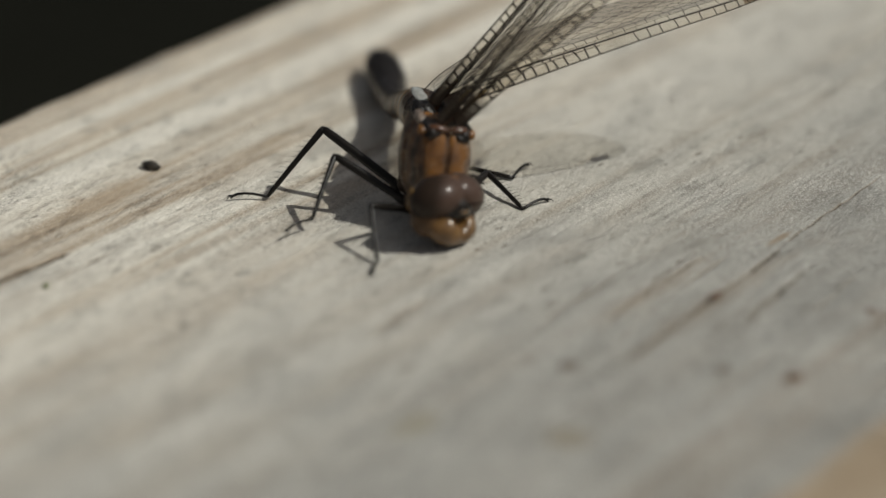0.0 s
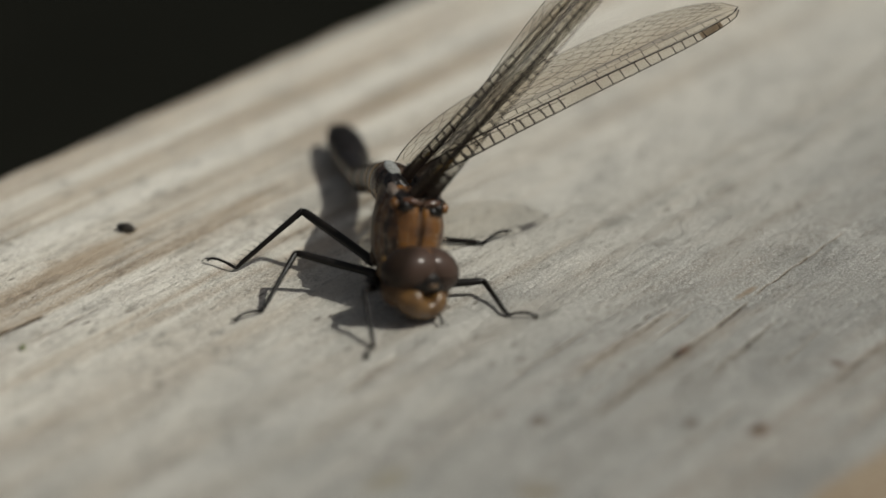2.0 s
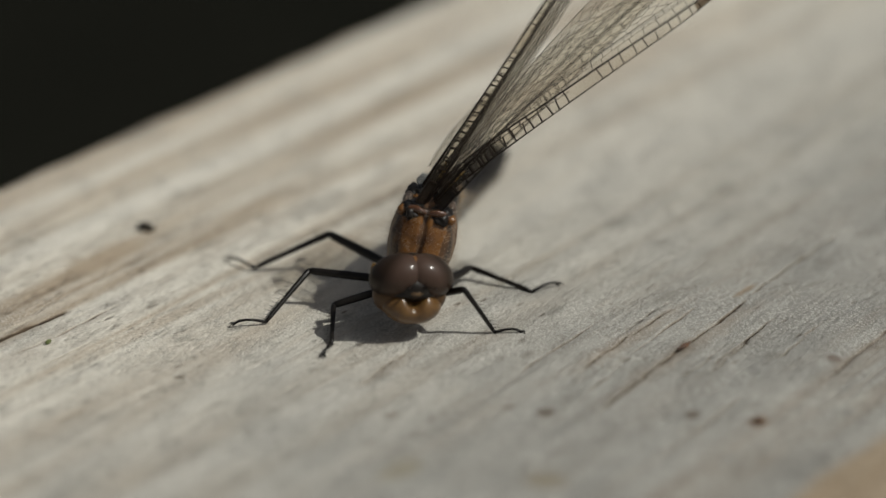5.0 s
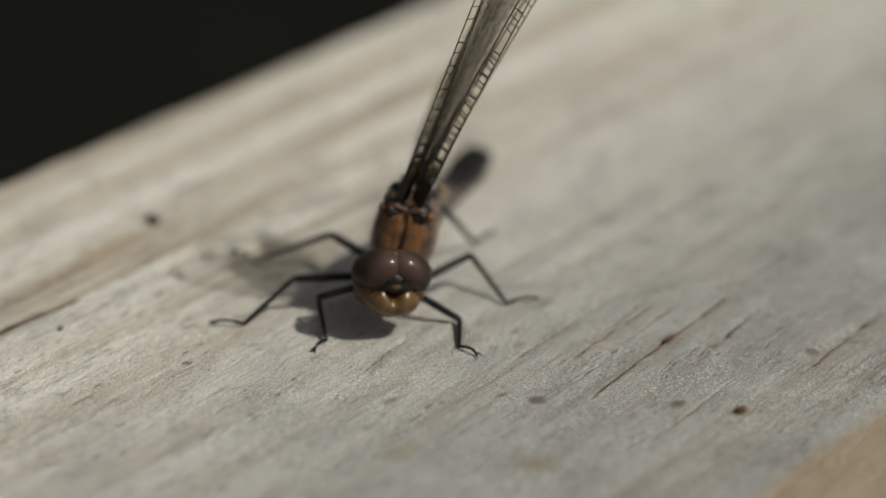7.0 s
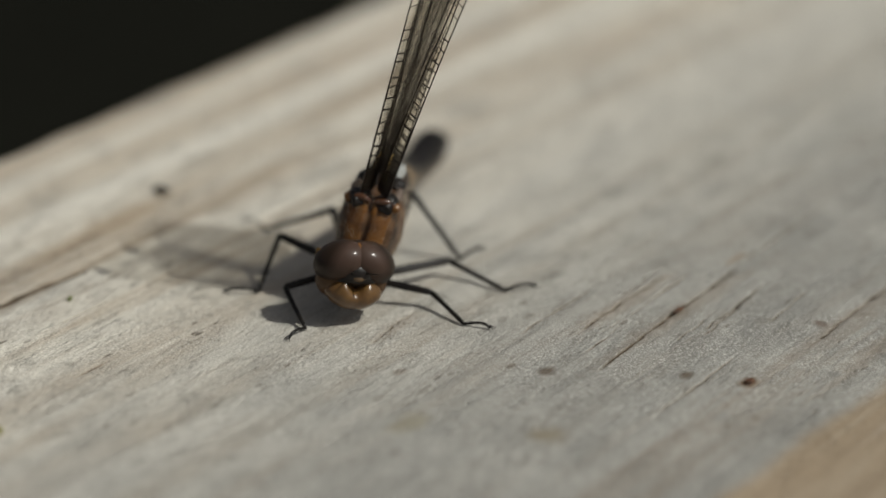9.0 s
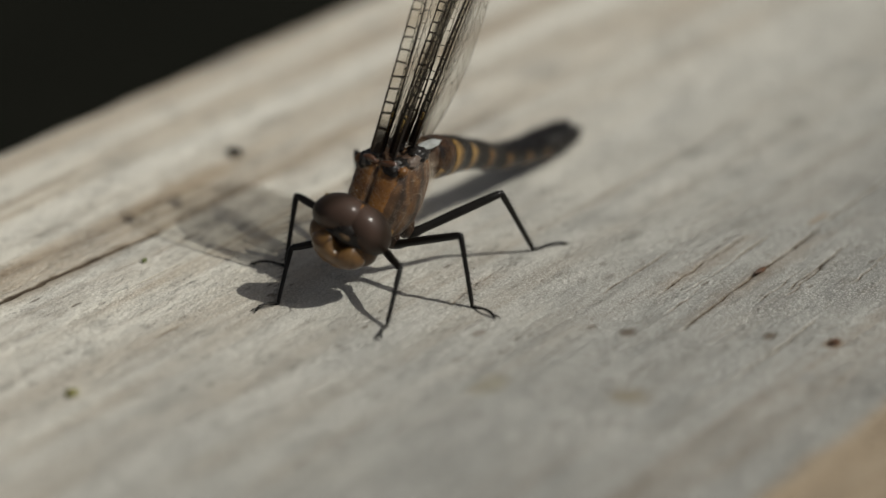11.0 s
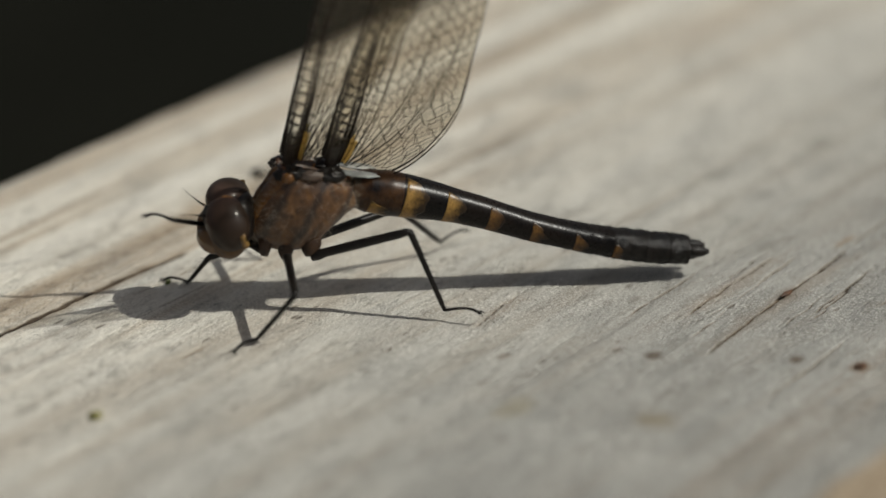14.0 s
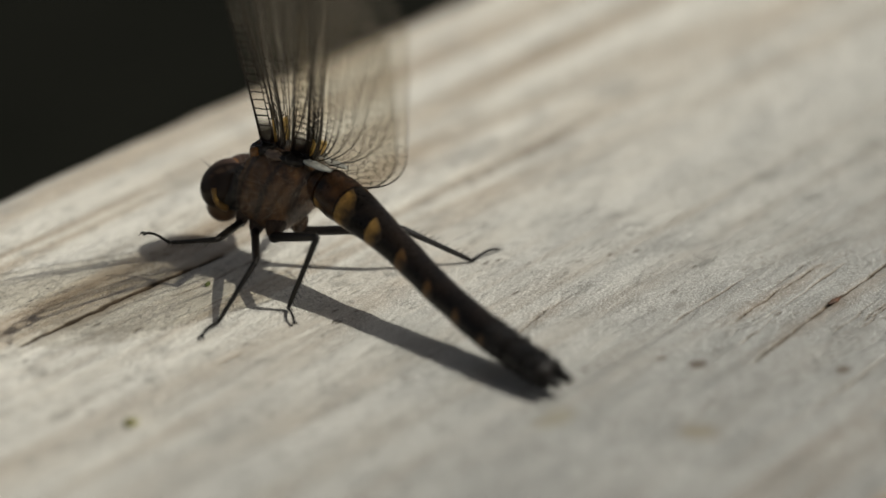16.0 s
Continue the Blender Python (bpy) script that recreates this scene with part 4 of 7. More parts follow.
def motions():
    """Every moving thing and part, from the clip's start to its end."""
    walk(dragonfly, [
        (0, pose(-0.00271, -0.00312, 0.005, -9.1, -11.6, -165.5)),
        (0.5, pose(-0.003, -0.00377, 0.00499, -9.8, -9.1, -166.7)),
        (1, pose(-0.00297, -0.00431, 0.005, -11, -9, -164.6)),
        (1.5, pose(-0.00256, -0.00443, 0.00496, -5.6, -9.5, -169)),
        (2, pose(-0.00251, -0.00644, 0.00513, -8.5, -13, -165.3)),
        (2.3, pose(-0.00277, -0.00752, 0.00638, -9.5, -9.9, -162.9)),
        (2.5, pose(-0.00295, -0.00824, 0.00722, -10.1, -7.9, -161.3)),
        (3, pose(-0.0026, -0.00832, 0.00717, -7.7, -10.3, -165)),
        (3.5, pose(-0.00239, -0.00854, 0.00714, -7.3, -8, -169.7)),
        (3.7, pose(-0.00274, -0.00796, 0.00653, -4.3, -8.8, -171.2)),
        (3.8, pose(-0.00248, -0.00892, 0.00643, -4.3, -8.8, -171.2)),
        (3.9, pose(-0.00185, -0.00832, 0.00599, -2, -11, 180)),
        (4, pose(-0.00031, -0.01069, 0.00598, -8.8, -21.8, 170)),
        (4.2, pose(-0.00112, -0.00954, 0.00568, -4, -14, 175)),
        (5.2, pose(-0.00208, -0.0106, 0.00589, -5.1, -11.9, 174.1)),
        (6.5, pose(-0.00335, -0.01201, 0.00617, -6.7, -9.2, 172.8)),
        (7, pose(-0.00327, -0.01163, 0.0062, -5, -10, 172.4)),
        (7.5, pose(-0.00303, -0.01195, 0.0063, -5.6, -12, 171.6)),
        (8, pose(-0.00311, -0.01182, 0.00627, -3.7, -10.2, 170)),
        (8.5, pose(-0.00388, -0.01255, 0.0063, -6.5, -10.9, 173.7)),
        (9, pose(-0.00678, -0.01476, 0.00591, -7.1, -10.9, 169.9)),
        (9.5, pose(-0.0082, -0.01587, 0.00581, -10.1, -9.1, 168.6)),
        (10, pose(-0.00859, -0.01736, 0.0067, -3.9, -6.6, 164.1)),
        (10.7, pose(-0.0105, -0.01864, 0.00696, -1.6, -6.3, 155.2)),
        (11.3, pose(-0.01239, -0.02015, 0.00732, 0.7, -5.9, 146.2)),
        (11.9, pose(-0.01439, -0.02141, 0.00757, 3.1, -5.4, 137)),
        (12.5, pose(-0.01622, -0.0227, 0.00784, 5.3, -5, 128.4)),
        (13, pose(-0.01847, -0.02224, 0.00773, 5.4, -4.1, 116.7)),
        (13.5, pose(-0.02063, -0.02194, 0.00779, 7.7, -2.2, 107.7)),
        (14, pose(-0.02021, -0.02114, 0.00855, 4.3, 1.4, 102)),
        (14.5, pose(-0.02263, -0.02151, 0.00819, 8.1, 0.6, 88.5)),
        (15, pose(-0.02385, -0.0173, 0.00741, -2.3, -0.1, 71.8)),
        (15.5, pose(-0.02509, -0.0139, 0.00663, -1.6, 9.5, 55.6)),
        (16, pose(-0.02569, -0.0137, 0.007, -2.4, 10.1, 51.1)),
    ])
    walk(head, [
        (0, pose(0, 0.006, -0.0009, 3.8, -6.2, 28.5)),
        (0.5, pose(0, 0.006, -0.0009, 3.5, -4.8, 27)),
        (1, pose(0, 0.006, -0.0009, 3.7, -4.3, 20)),
        (1.5, pose(0, 0.006, -0.0009, 3, -3.6, 8.2)),
        (2, pose(0, 0.006, -0.0009, 2.5, -7, 17.9)),
        (2.3, pose(0, 0.006, -0.0009, 4.6, -7.3, 9.6)),
        (2.5, pose(0, 0.006, -0.0009, 6, -7.4, 4.1)),
        (3, pose(0, 0.006, -0.0009, 5.3, -11.7, 8.5)),
        (3.5, pose(0, 0.006, -0.0009, 6.4, -9.2, 5.9)),
        (3.7, pose(0, 0.006, -0.0009, 4, -8.6, 4.7)),
        (3.8, pose(0, 0.006, -0.0009, 4, -8.6, 4.7)),
        (3.9, pose(0, 0.006, -0.0009, 0, 0, 12)),
        (4, pose(0, 0.006, -0.0009, -12.1, 5.9, 18.7)),
        (4.2, pose(0, 0.006, -0.0009, -6, 4, 19)),
        (5.2, pose(0, 0.006, -0.0009, -3.4, 3.2, 20.3)),
        (6.5, pose(0, 0.006, -0.0009, 0, 2, 22)),
        (7, pose(0, 0.006, -0.0009, 0, 0, 20)),
        (7.5, pose(0, 0.006, -0.0009, 0, -6, 29)),
        (8, pose(0, 0.006, -0.0009, 0, -6, 26)),
        (8.5, pose(0, 0.006, -0.0009, 0, -7, 22)),
        (9, pose(0, 0.006, -0.0009, 0, -3, 24)),
        (9.5, pose(0, 0.006, -0.0009, 0, -3, 23)),
        (10, pose(0, 0.006, -0.0009, 0, -22, 18)),
        (10.7, pose(0, 0.006, -0.0009, -1.1, -22, 16.4)),
        (11.3, pose(0, 0.006, -0.0009, -2.2, -22, 14.8)),
        (11.9, pose(0, 0.006, -0.0009, -3.3, -22, 13.1)),
        (12.5, pose(0, 0.006, -0.0009, -4.3, -21.9, 11.6)),
        (13, pose(0, 0.006, -0.0009, -4.4, -23.9, 3.8)),
        (13.5, pose(0, 0.006, -0.0009, -4.5, -26.9, 2)),
        (14, pose(0, 0.006, -0.0009, -4.5, -26.9, -6)),
        (14.5, pose(0, 0.0057, -0.0009, -2.2, -24, -17.1)),
        (15, pose(0, 0.0053, -0.0009, 0, -20, -20)),
        (15.5, pose(0, 0.0052, -0.0009, 0, -15, -20)),
        (16, pose(0, 0.0052, -0.0009, 0, -12, -15)),
    ])
    walk(abdomen, [
        (0, pose(0, -0.0036, 0.00155, 26.1, 0.4, -7.3)),
        (0.5, pose(0, -0.0036, 0.00155, 26.9, 0.5, -7.1)),
        (1, pose(0, -0.0036, 0.00155, 28, 0.5, -7.4)),
        (1.5, pose(0, -0.0036, 0.00155, 22.5, 0.1, -6.1)),
        (2, pose(0, -0.0036, 0.00155, 25.6, 0.1, -5.5)),
        (2.3, pose(0, -0.0036, 0.00155, 28.2, -0.1, -6)),
        (2.5, pose(0, -0.0036, 0.00155, 29.9, -0.2, -6.4)),
        (3, pose(0, -0.0036, 0.00155, 26.7, 0, -7.4)),
        (3.5, pose(0, -0.0036, 0.00155, 27.4, 1.1, -12.5)),
        (3.7, pose(0, -0.0036, 0.00155, -8, 0.5, -10.7)),
        (3.8, pose(0, -0.0036, 0.00155, -18, 0.2, -6.7)),
        (3.9, pose(0, -0.0036, 0.00155, -4, 0, -4)),
        (4, pose(0, -0.0036, 0.00155, 27.6, 0, -12.9)),
        (4.2, pose(0, -0.0036, 0.00155, 23.6, 0, -9)),
        (5.2, pose(0, -0.0036, 0.00155, 24.6, 0, -7.9)),
        (6.5, pose(0, -0.0036, 0.00155, 25.9, 0, -6.4)),
        (7, pose(0, -0.0036, 0.00155, 24.6, 0, -6.6)),
        (7.5, pose(0, -0.0036, 0.00155, 24.2, 0, -7.8)),
        (8, pose(0, -0.0036, 0.00155, 22.5, 0, -5)),
        (8.5, pose(0, -0.0036, 0.00155, 25.2, 0, -7)),
        (9, pose(0, -0.0036, 0.00155, 26.1, 0, -1)),
        (9.5, pose(0, -0.0036, 0.00155, 28.9, 0, -2.6)),
        (10, pose(0, -0.0036, 0.00155, 22.8, 0, 0.2)),
        (10.7, pose(0, -0.0036, 0.00155, 20.4, 0, 0)),
        (11.3, pose(0, -0.0036, 0.00155, 18.2, 0, -0.2)),
        (11.9, pose(0, -0.0036, 0.00155, 16, 0, -0.4)),
        (12.5, pose(0, -0.0036, 0.00155, 13.8, 0, -0.6)),
        (13, pose(0, -0.0036, 0.00155, 11.2, 0, -1.5)),
        (13.5, pose(0, -0.0036, 0.00155, 8.1, 0, -1.7)),
        (14, pose(0, -0.0036, 0.00155, 12.4, 0, -1.3)),
        (14.5, pose(0, -0.0036, 0.00155, 9.9, 0, -6.7)),
        (15, pose(0, -0.0036, 0.00155, 19.9, 0, -2.6)),
        (15.5, pose(0, -0.0036, 0.00155, 17.7, 0, -5.4)),
        (16, pose(0, -0.0036, 0.00155, 19.5, 0, -5.8)),
    ])
    walk(tail, [
        (0, pose(-0.00176, -0.01701, -0.00506, 11.8, 0.4, -7.3)),
        (0.5, pose(-0.00173, -0.01692, -0.00527, 13.1, 0.5, -7.1)),
        (1, pose(-0.00176, -0.01679, -0.00551, 14.7, 0.5, -7.4)),
        (1.5, pose(-0.0015, -0.01743, -0.00422, 8.3, 0.1, -6.1)),
        (2, pose(-0.00132, -0.01712, -0.00495, 12, 0.1, -5.5)),
        (2.3, pose(-0.00139, -0.01679, -0.00556, 16.2, -0.1, -6)),
        (2.5, pose(-0.00143, -0.01658, -0.00596, 18, -0.2, -6.4)),
        (3, pose(-0.00173, -0.01694, -0.00521, 14.8, 0, -7.4)),
        (3.5, pose(-0.00303, -0.01662, -0.00539, 14.4, 1.1, -12.5)),
        (3.7, pose(-0.00275, -0.01826, 0.00365, -8, 0.5, -10.7)),
        (3.8, pose(-0.00165, -0.01783, 0.00621, -18, 0.2, -6.7)),
        (3.9, pose(-0.00105, -0.01859, 0.0026, -4, 0, -4)),
        (4, pose(-0.00297, -0.01661, -0.00543, 7.4, 0, -12.9)),
        (4.2, pose(-0.00216, -0.01723, -0.00447, 4.3, 0, -9)),
        (5.2, pose(-0.00188, -0.01715, -0.00472, 7.8, 0, -7.9)),
        (6.5, pose(-0.00152, -0.01705, -0.00506, 12.2, 0, -6.4)),
        (7, pose(-0.00157, -0.01721, -0.00472, 9.7, 0, -6.6)),
        (7.5, pose(-0.00185, -0.0172, -0.00464, 11, 0, -7.8)),
        (8, pose(-0.00121, -0.01746, -0.00421, 9.8, 0, -5)),
        (8.5, pose(-0.00167, -0.01712, -0.00488, 12.6, 0, -7)),
        (9, pose(-0.00024, -0.01713, -0.00508, 13.8, 0, -1)),
        (9.5, pose(-0.00059, -0.01676, -0.00575, 16.7, 0, -2.6)),
        (10, pose(0.00004, -0.01748, -0.00428, 13.5, 0, 0.2)),
        (10.7, pose(-0.00001, -0.01771, -0.00372, 11.7, 0, 0)),
        (11.3, pose(-0.00006, -0.0179, -0.00317, 10, 0, -0.2)),
        (11.9, pose(-0.00011, -0.01808, -0.00261, 7.9, 0, -0.4)),
        (12.5, pose(-0.00016, -0.01822, -0.00207, 5.8, 0, -0.6)),
        (13, pose(-0.00038, -0.01837, -0.00139, 5.2, 0, -1.5)),
        (13.5, pose(-0.00043, -0.0185, -0.00059, 3.1, 0, -1.7)),
        (14, pose(-0.00035, -0.01835, -0.00171, 8.6, 0, -1.3)),
        (14.5, pose(-0.00174, -0.01833, -0.00105, 5.7, 0, -6.7)),
        (15, pose(-0.00064, -0.01774, -0.0036, 14.9, 0, -2.6)),
        (15.5, pose(-0.00136, -0.01788, -0.00305, 13.7, 0, -5.4)),
        (16, pose(-0.00144, -0.01772, -0.00351, 15.5, 0, -5.8)),
    ])
    walk(wings["RF"], [
        (0, pose(0.00075, 0.0016, 0.0039, 31.5, -18.5, -38.5)),
        (0.5, pose(0.00075, 0.0016, 0.0039, 31.7, -19.2, -37.8)),
        (1, pose(0.00075, 0.0016, 0.0039, 26.9, -9.4, -34.2)),
        (1.5, pose(0.00075, 0.0016, 0.0039, 24.7, -8.8, -29.2)),
        (2, pose(0.00075, 0.0016, 0.0039, 28, -21.9, -36.1)),
        (2.3, pose(0.00075, 0.0016, 0.0039, 19.1, -13.3, -32.3)),
        (2.5, pose(0.00075, 0.0016, 0.0039, 13.7, -7.3, -30.5)),
        (3, pose(0.00075, 0.0016, 0.0039, 29.6, -18.9, -36.8)),
        (3.5, pose(0.00075, 0.0016, 0.0039, 27, -19.7, -32.2)),
        (3.7, pose(0.00075, 0.0016, 0.0039, 22.4, -18.8, -29)),
        (3.8, pose(0.00075, 0.0016, 0.0039, 22.5, -11.8, -29.4)),
        (3.9, pose(0.00075, 0.0016, 0.0039, 25.4, -27, -24.3)),
        (4, pose(0.00075, 0.0016, 0.0039, 26.3, -21.4, -25.9)),
        (4.2, pose(0.00075, 0.0016, 0.0039, 16.5, -17.6, -19.7)),
        (5.2, pose(0.00075, 0.0016, 0.0039, 14.9, -16.4, -17.2)),
        (6.5, pose(0.00075, 0.0016, 0.0039, 12.9, -14.7, -13.9)),
        (7, pose(0.00075, 0.0016, 0.0039, 10.9, -8.6, -11.3)),
        (7.5, pose(0.00075, 0.0016, 0.0039, 16.2, -19.1, -15.7)),
        (8, pose(0.00075, 0.0016, 0.0039, 13.8, -4, -9.8)),
        (8.5, pose(0.00075, 0.0016, 0.0039, 11.7, -6.9, -12.3)),
        (9, pose(0.00075, 0.0016, 0.0039, 7.5, -2.8, -7.3)),
        (9.5, pose(0.00075, 0.0016, 0.0039, 7.1, -6.6, -6.6)),
        (10, pose(0.00075, 0.0016, 0.0039, 8.8, -5.1, -3.8)),
        (10.7, pose(0.00075, 0.0016, 0.0039, 16.9, -4.5, 0.4)),
        (11.3, pose(0.00075, 0.0016, 0.0039, 19.8, -3.9, 2.8)),
        (11.9, pose(0.00075, 0.0016, 0.0039, 13.6, -9.3, 1.3)),
        (12.5, pose(0.00075, 0.0016, 0.0039, 7.7, -14.8, 0)),
        (13, pose(0.00075, 0.0016, 0.0039, 7.7, -16.9, 0)),
        (13.5, pose(0.00075, 0.0016, 0.0039, 4.7, -19.8, 0)),
        (14, pose(0.00075, 0.0016, 0.0039, 7.6, -17.9, 0)),
        (14.5, pose(0.00075, 0.0016, 0.0039, 7.5, -20.9, 0)),
        (15, pose(0.00075, 0.0016, 0.0039, 18.5, -23, 0)),
        (15.5, pose(0.00075, 0.0016, 0.0039, 17.6, -29.2, 0)),
        (16, pose(0.00075, 0.0016, 0.0039, 19.2, -34.9, 0)),
    ])
    walk(wings["RH"], [
        (0, pose(0.00065, -0.0017, 0.0037, 34.6, -19.1, -38.7)),
        (0.5, pose(0.00065, -0.0017, 0.0037, 34.7, -19.9, -38.1)),
        (1, pose(0.00065, -0.0017, 0.0037, 30.1, -9.9, -34.4)),
        (1.5, pose(0.00065, -0.0017, 0.0037, 27.9, -9.4, -29.3)),
        (2, pose(0.00065, -0.0017, 0.0037, 31, -22.5, -36.3)),
        (2.3, pose(0.00065, -0.0017, 0.0037, 22.3, -13.8, -32.4)),
        (2.5, pose(0.00065, -0.0017, 0.0037, 17, -7.8, -30.5)),
        (3, pose(0.00065, -0.0017, 0.0037, 32.6, -19.7, -37.1)),
        (3.5, pose(0.00065, -0.0017, 0.0037, 30.1, -20.5, -32.6)),
        (3.7, pose(0.00065, -0.0017, 0.0037, 25.5, -19.6, -29.3)),
        (3.8, pose(0.00065, -0.0017, 0.0037, 25.6, -12.6, -29.7)),
        (3.9, pose(0.00065, -0.0017, 0.0037, 28.5, -27.8, -24.6)),
        (4, pose(0.00065, -0.0017, 0.0037, 29.4, -22.1, -26.4)),
        (4.2, pose(0.00065, -0.0017, 0.0037, 19.6, -18.5, -19.9)),
        (5.2, pose(0.00065, -0.0017, 0.0037, 18.1, -17.2, -17.5)),
        (6.5, pose(0.00065, -0.0017, 0.0037, 16.2, -15.5, -14.3)),
        (7, pose(0.00065, -0.0017, 0.0037, 14.2, -9.6, -11.6)),
        (7.5, pose(0.00065, -0.0017, 0.0037, 19.4, -20.1, -16)),
        (8, pose(0.00065, -0.0017, 0.0037, 17, -5, -10.2)),
        (8.5, pose(0.00065, -0.0017, 0.0037, 14.9, -7.9, -12.6)),
        (9, pose(0.00065, -0.0017, 0.0037, 10.7, -3.8, -7.5)),
        (9.5, pose(0.00065, -0.0017, 0.0037, 10.3, -7.7, -6.9)),
        (10, pose(0.00065, -0.0017, 0.0037, 12, -6.5, -4.1)),
        (10.7, pose(0.00065, -0.0017, 0.0037, 19.9, -6.2, 0)),
        (11.3, pose(0.00065, -0.0017, 0.0037, 22.8, -4.7, 2.8)),
        (11.9, pose(0.00065, -0.0017, 0.0037, 16.5, -10.1, 1.3)),
        (12.5, pose(0.00065, -0.0017, 0.0037, 10.6, -15.6, 0)),
        (13, pose(0.00065, -0.0017, 0.0037, 10.5, -17.6, 0)),
        (13.5, pose(0.00065, -0.0017, 0.0037, 7.5, -20.5, 0)),
        (14, pose(0.00065, -0.0017, 0.0037, 10.4, -18.6, 0)),
        (14.5, pose(0.00065, -0.0017, 0.0037, 10.2, -21.7, 0)),
        (15, pose(0.00065, -0.0017, 0.0037, 24.2, -24, 0)),
        (15.5, pose(0.00065, -0.0017, 0.0037, 25.1, -30.3, 0)),
        (16, pose(0.00065, -0.0017, 0.0037, 30.5, -36.2, 0)),
    ])
    walk(wings["LF"], [
        (0, pose(-0.00075, 0.0016, 0.0039, 19.8, -38, -13.2)),
        (0.5, pose(-0.00075, 0.0016, 0.0039, 19.4, -29.3, -9.1)),
        (1, pose(-0.00075, 0.0016, 0.0039, 19.9, -18.5, -6.8)),
        (1.5, pose(-0.00075, 0.0016, 0.0039, 17.8, -22.7, -3.2)),
        (2, pose(-0.00075, 0.0016, 0.0039, 14.5, -27.9, -5.9)),
        (2.3, pose(-0.00075, 0.0016, 0.0039, 10.6, -21.6, -4)),
        (2.5, pose(-0.00075, 0.0016, 0.0039, 8.2, -17.4, -3)),
        (3, pose(-0.00075, 0.0016, 0.0039, 17.4, -33.9, -9.4)),
        (3.5, pose(-0.00075, 0.0016, 0.0039, 13.6, -35.1, -5)),
        (3.7, pose(-0.00075, 0.0016, 0.0039, 7.9, -27.3, -0.4)),
        (3.8, pose(-0.00075, 0.0016, 0.0039, 8.2, -17.3, -1)),
        (3.9, pose(-0.00075, 0.0016, 0.0039, 11.2, -40, 3.8)),
        (4, pose(-0.00075, 0.0016, 0.0039, 13.1, -36.3, 1.4)),
        (4.2, pose(-0.00075, 0.0016, 0.0039, -0.2, -30.7, 11.8)),
        (5.2, pose(-0.00075, 0.0016, 0.0039, 0.7, -29.4, 11.7)),
        (6.5, pose(-0.00075, 0.0016, 0.0039, 1.9, -27.6, 11.7)),
        (7, pose(-0.00075, 0.0016, 0.0039, 5.2, -15.8, 15.9)),
        (7.5, pose(-0.00075, 0.0016, 0.0039, 4.2, -31.4, 12.1)),
        (8, pose(-0.00075, 0.0016, 0.0039, 7.1, -23.2, 14.4)),
        (8.5, pose(-0.00075, 0.0016, 0.0039, 5.8, -19.5, 13.6)),
        (9, pose(-0.00075, 0.0016, 0.0039, 4.6, -9.5, 19.3)),
        (9.5, pose(-0.00075, 0.0016, 0.0039, 2.7, -11.7, 20.2)),
        (10, pose(-0.00075, 0.0016, 0.0039, 3.7, -12.8, 23.6)),
        (10.7, pose(-0.00075, 0.0016, 0.0039, 13.4, -13.1, 18.3)),
        (11.3, pose(-0.00075, 0.0016, 0.0039, 18.1, -10.2, 13.4)),
        (11.9, pose(-0.00075, 0.0016, 0.0039, 9.9, -11.4, 5)),
        (12.5, pose(-0.00075, 0.0016, 0.0039, 4.8, -17.4, 0)),
        (13, pose(-0.00075, 0.0016, 0.0039, 4.7, -21.4, 0)),
        (13.5, pose(-0.00075, 0.0016, 0.0039, 4.7, -21.4, 0)),
        (14, pose(-0.00075, 0.0016, 0.0039, 4.6, -24.4, 0)),
        (14.5, pose(-0.00075, 0.0016, 0.0039, 7.3, -23.5, 0)),
        (15, pose(-0.00075, 0.0016, 0.0039, 18.3, -24.6, 0)),
        (15.5, pose(-0.00075, 0.0016, 0.0039, 19.5, -33.4, 0)),
        (16, pose(-0.00075, 0.0016, 0.0039, 18.8, -36.5, 0)),
    ])
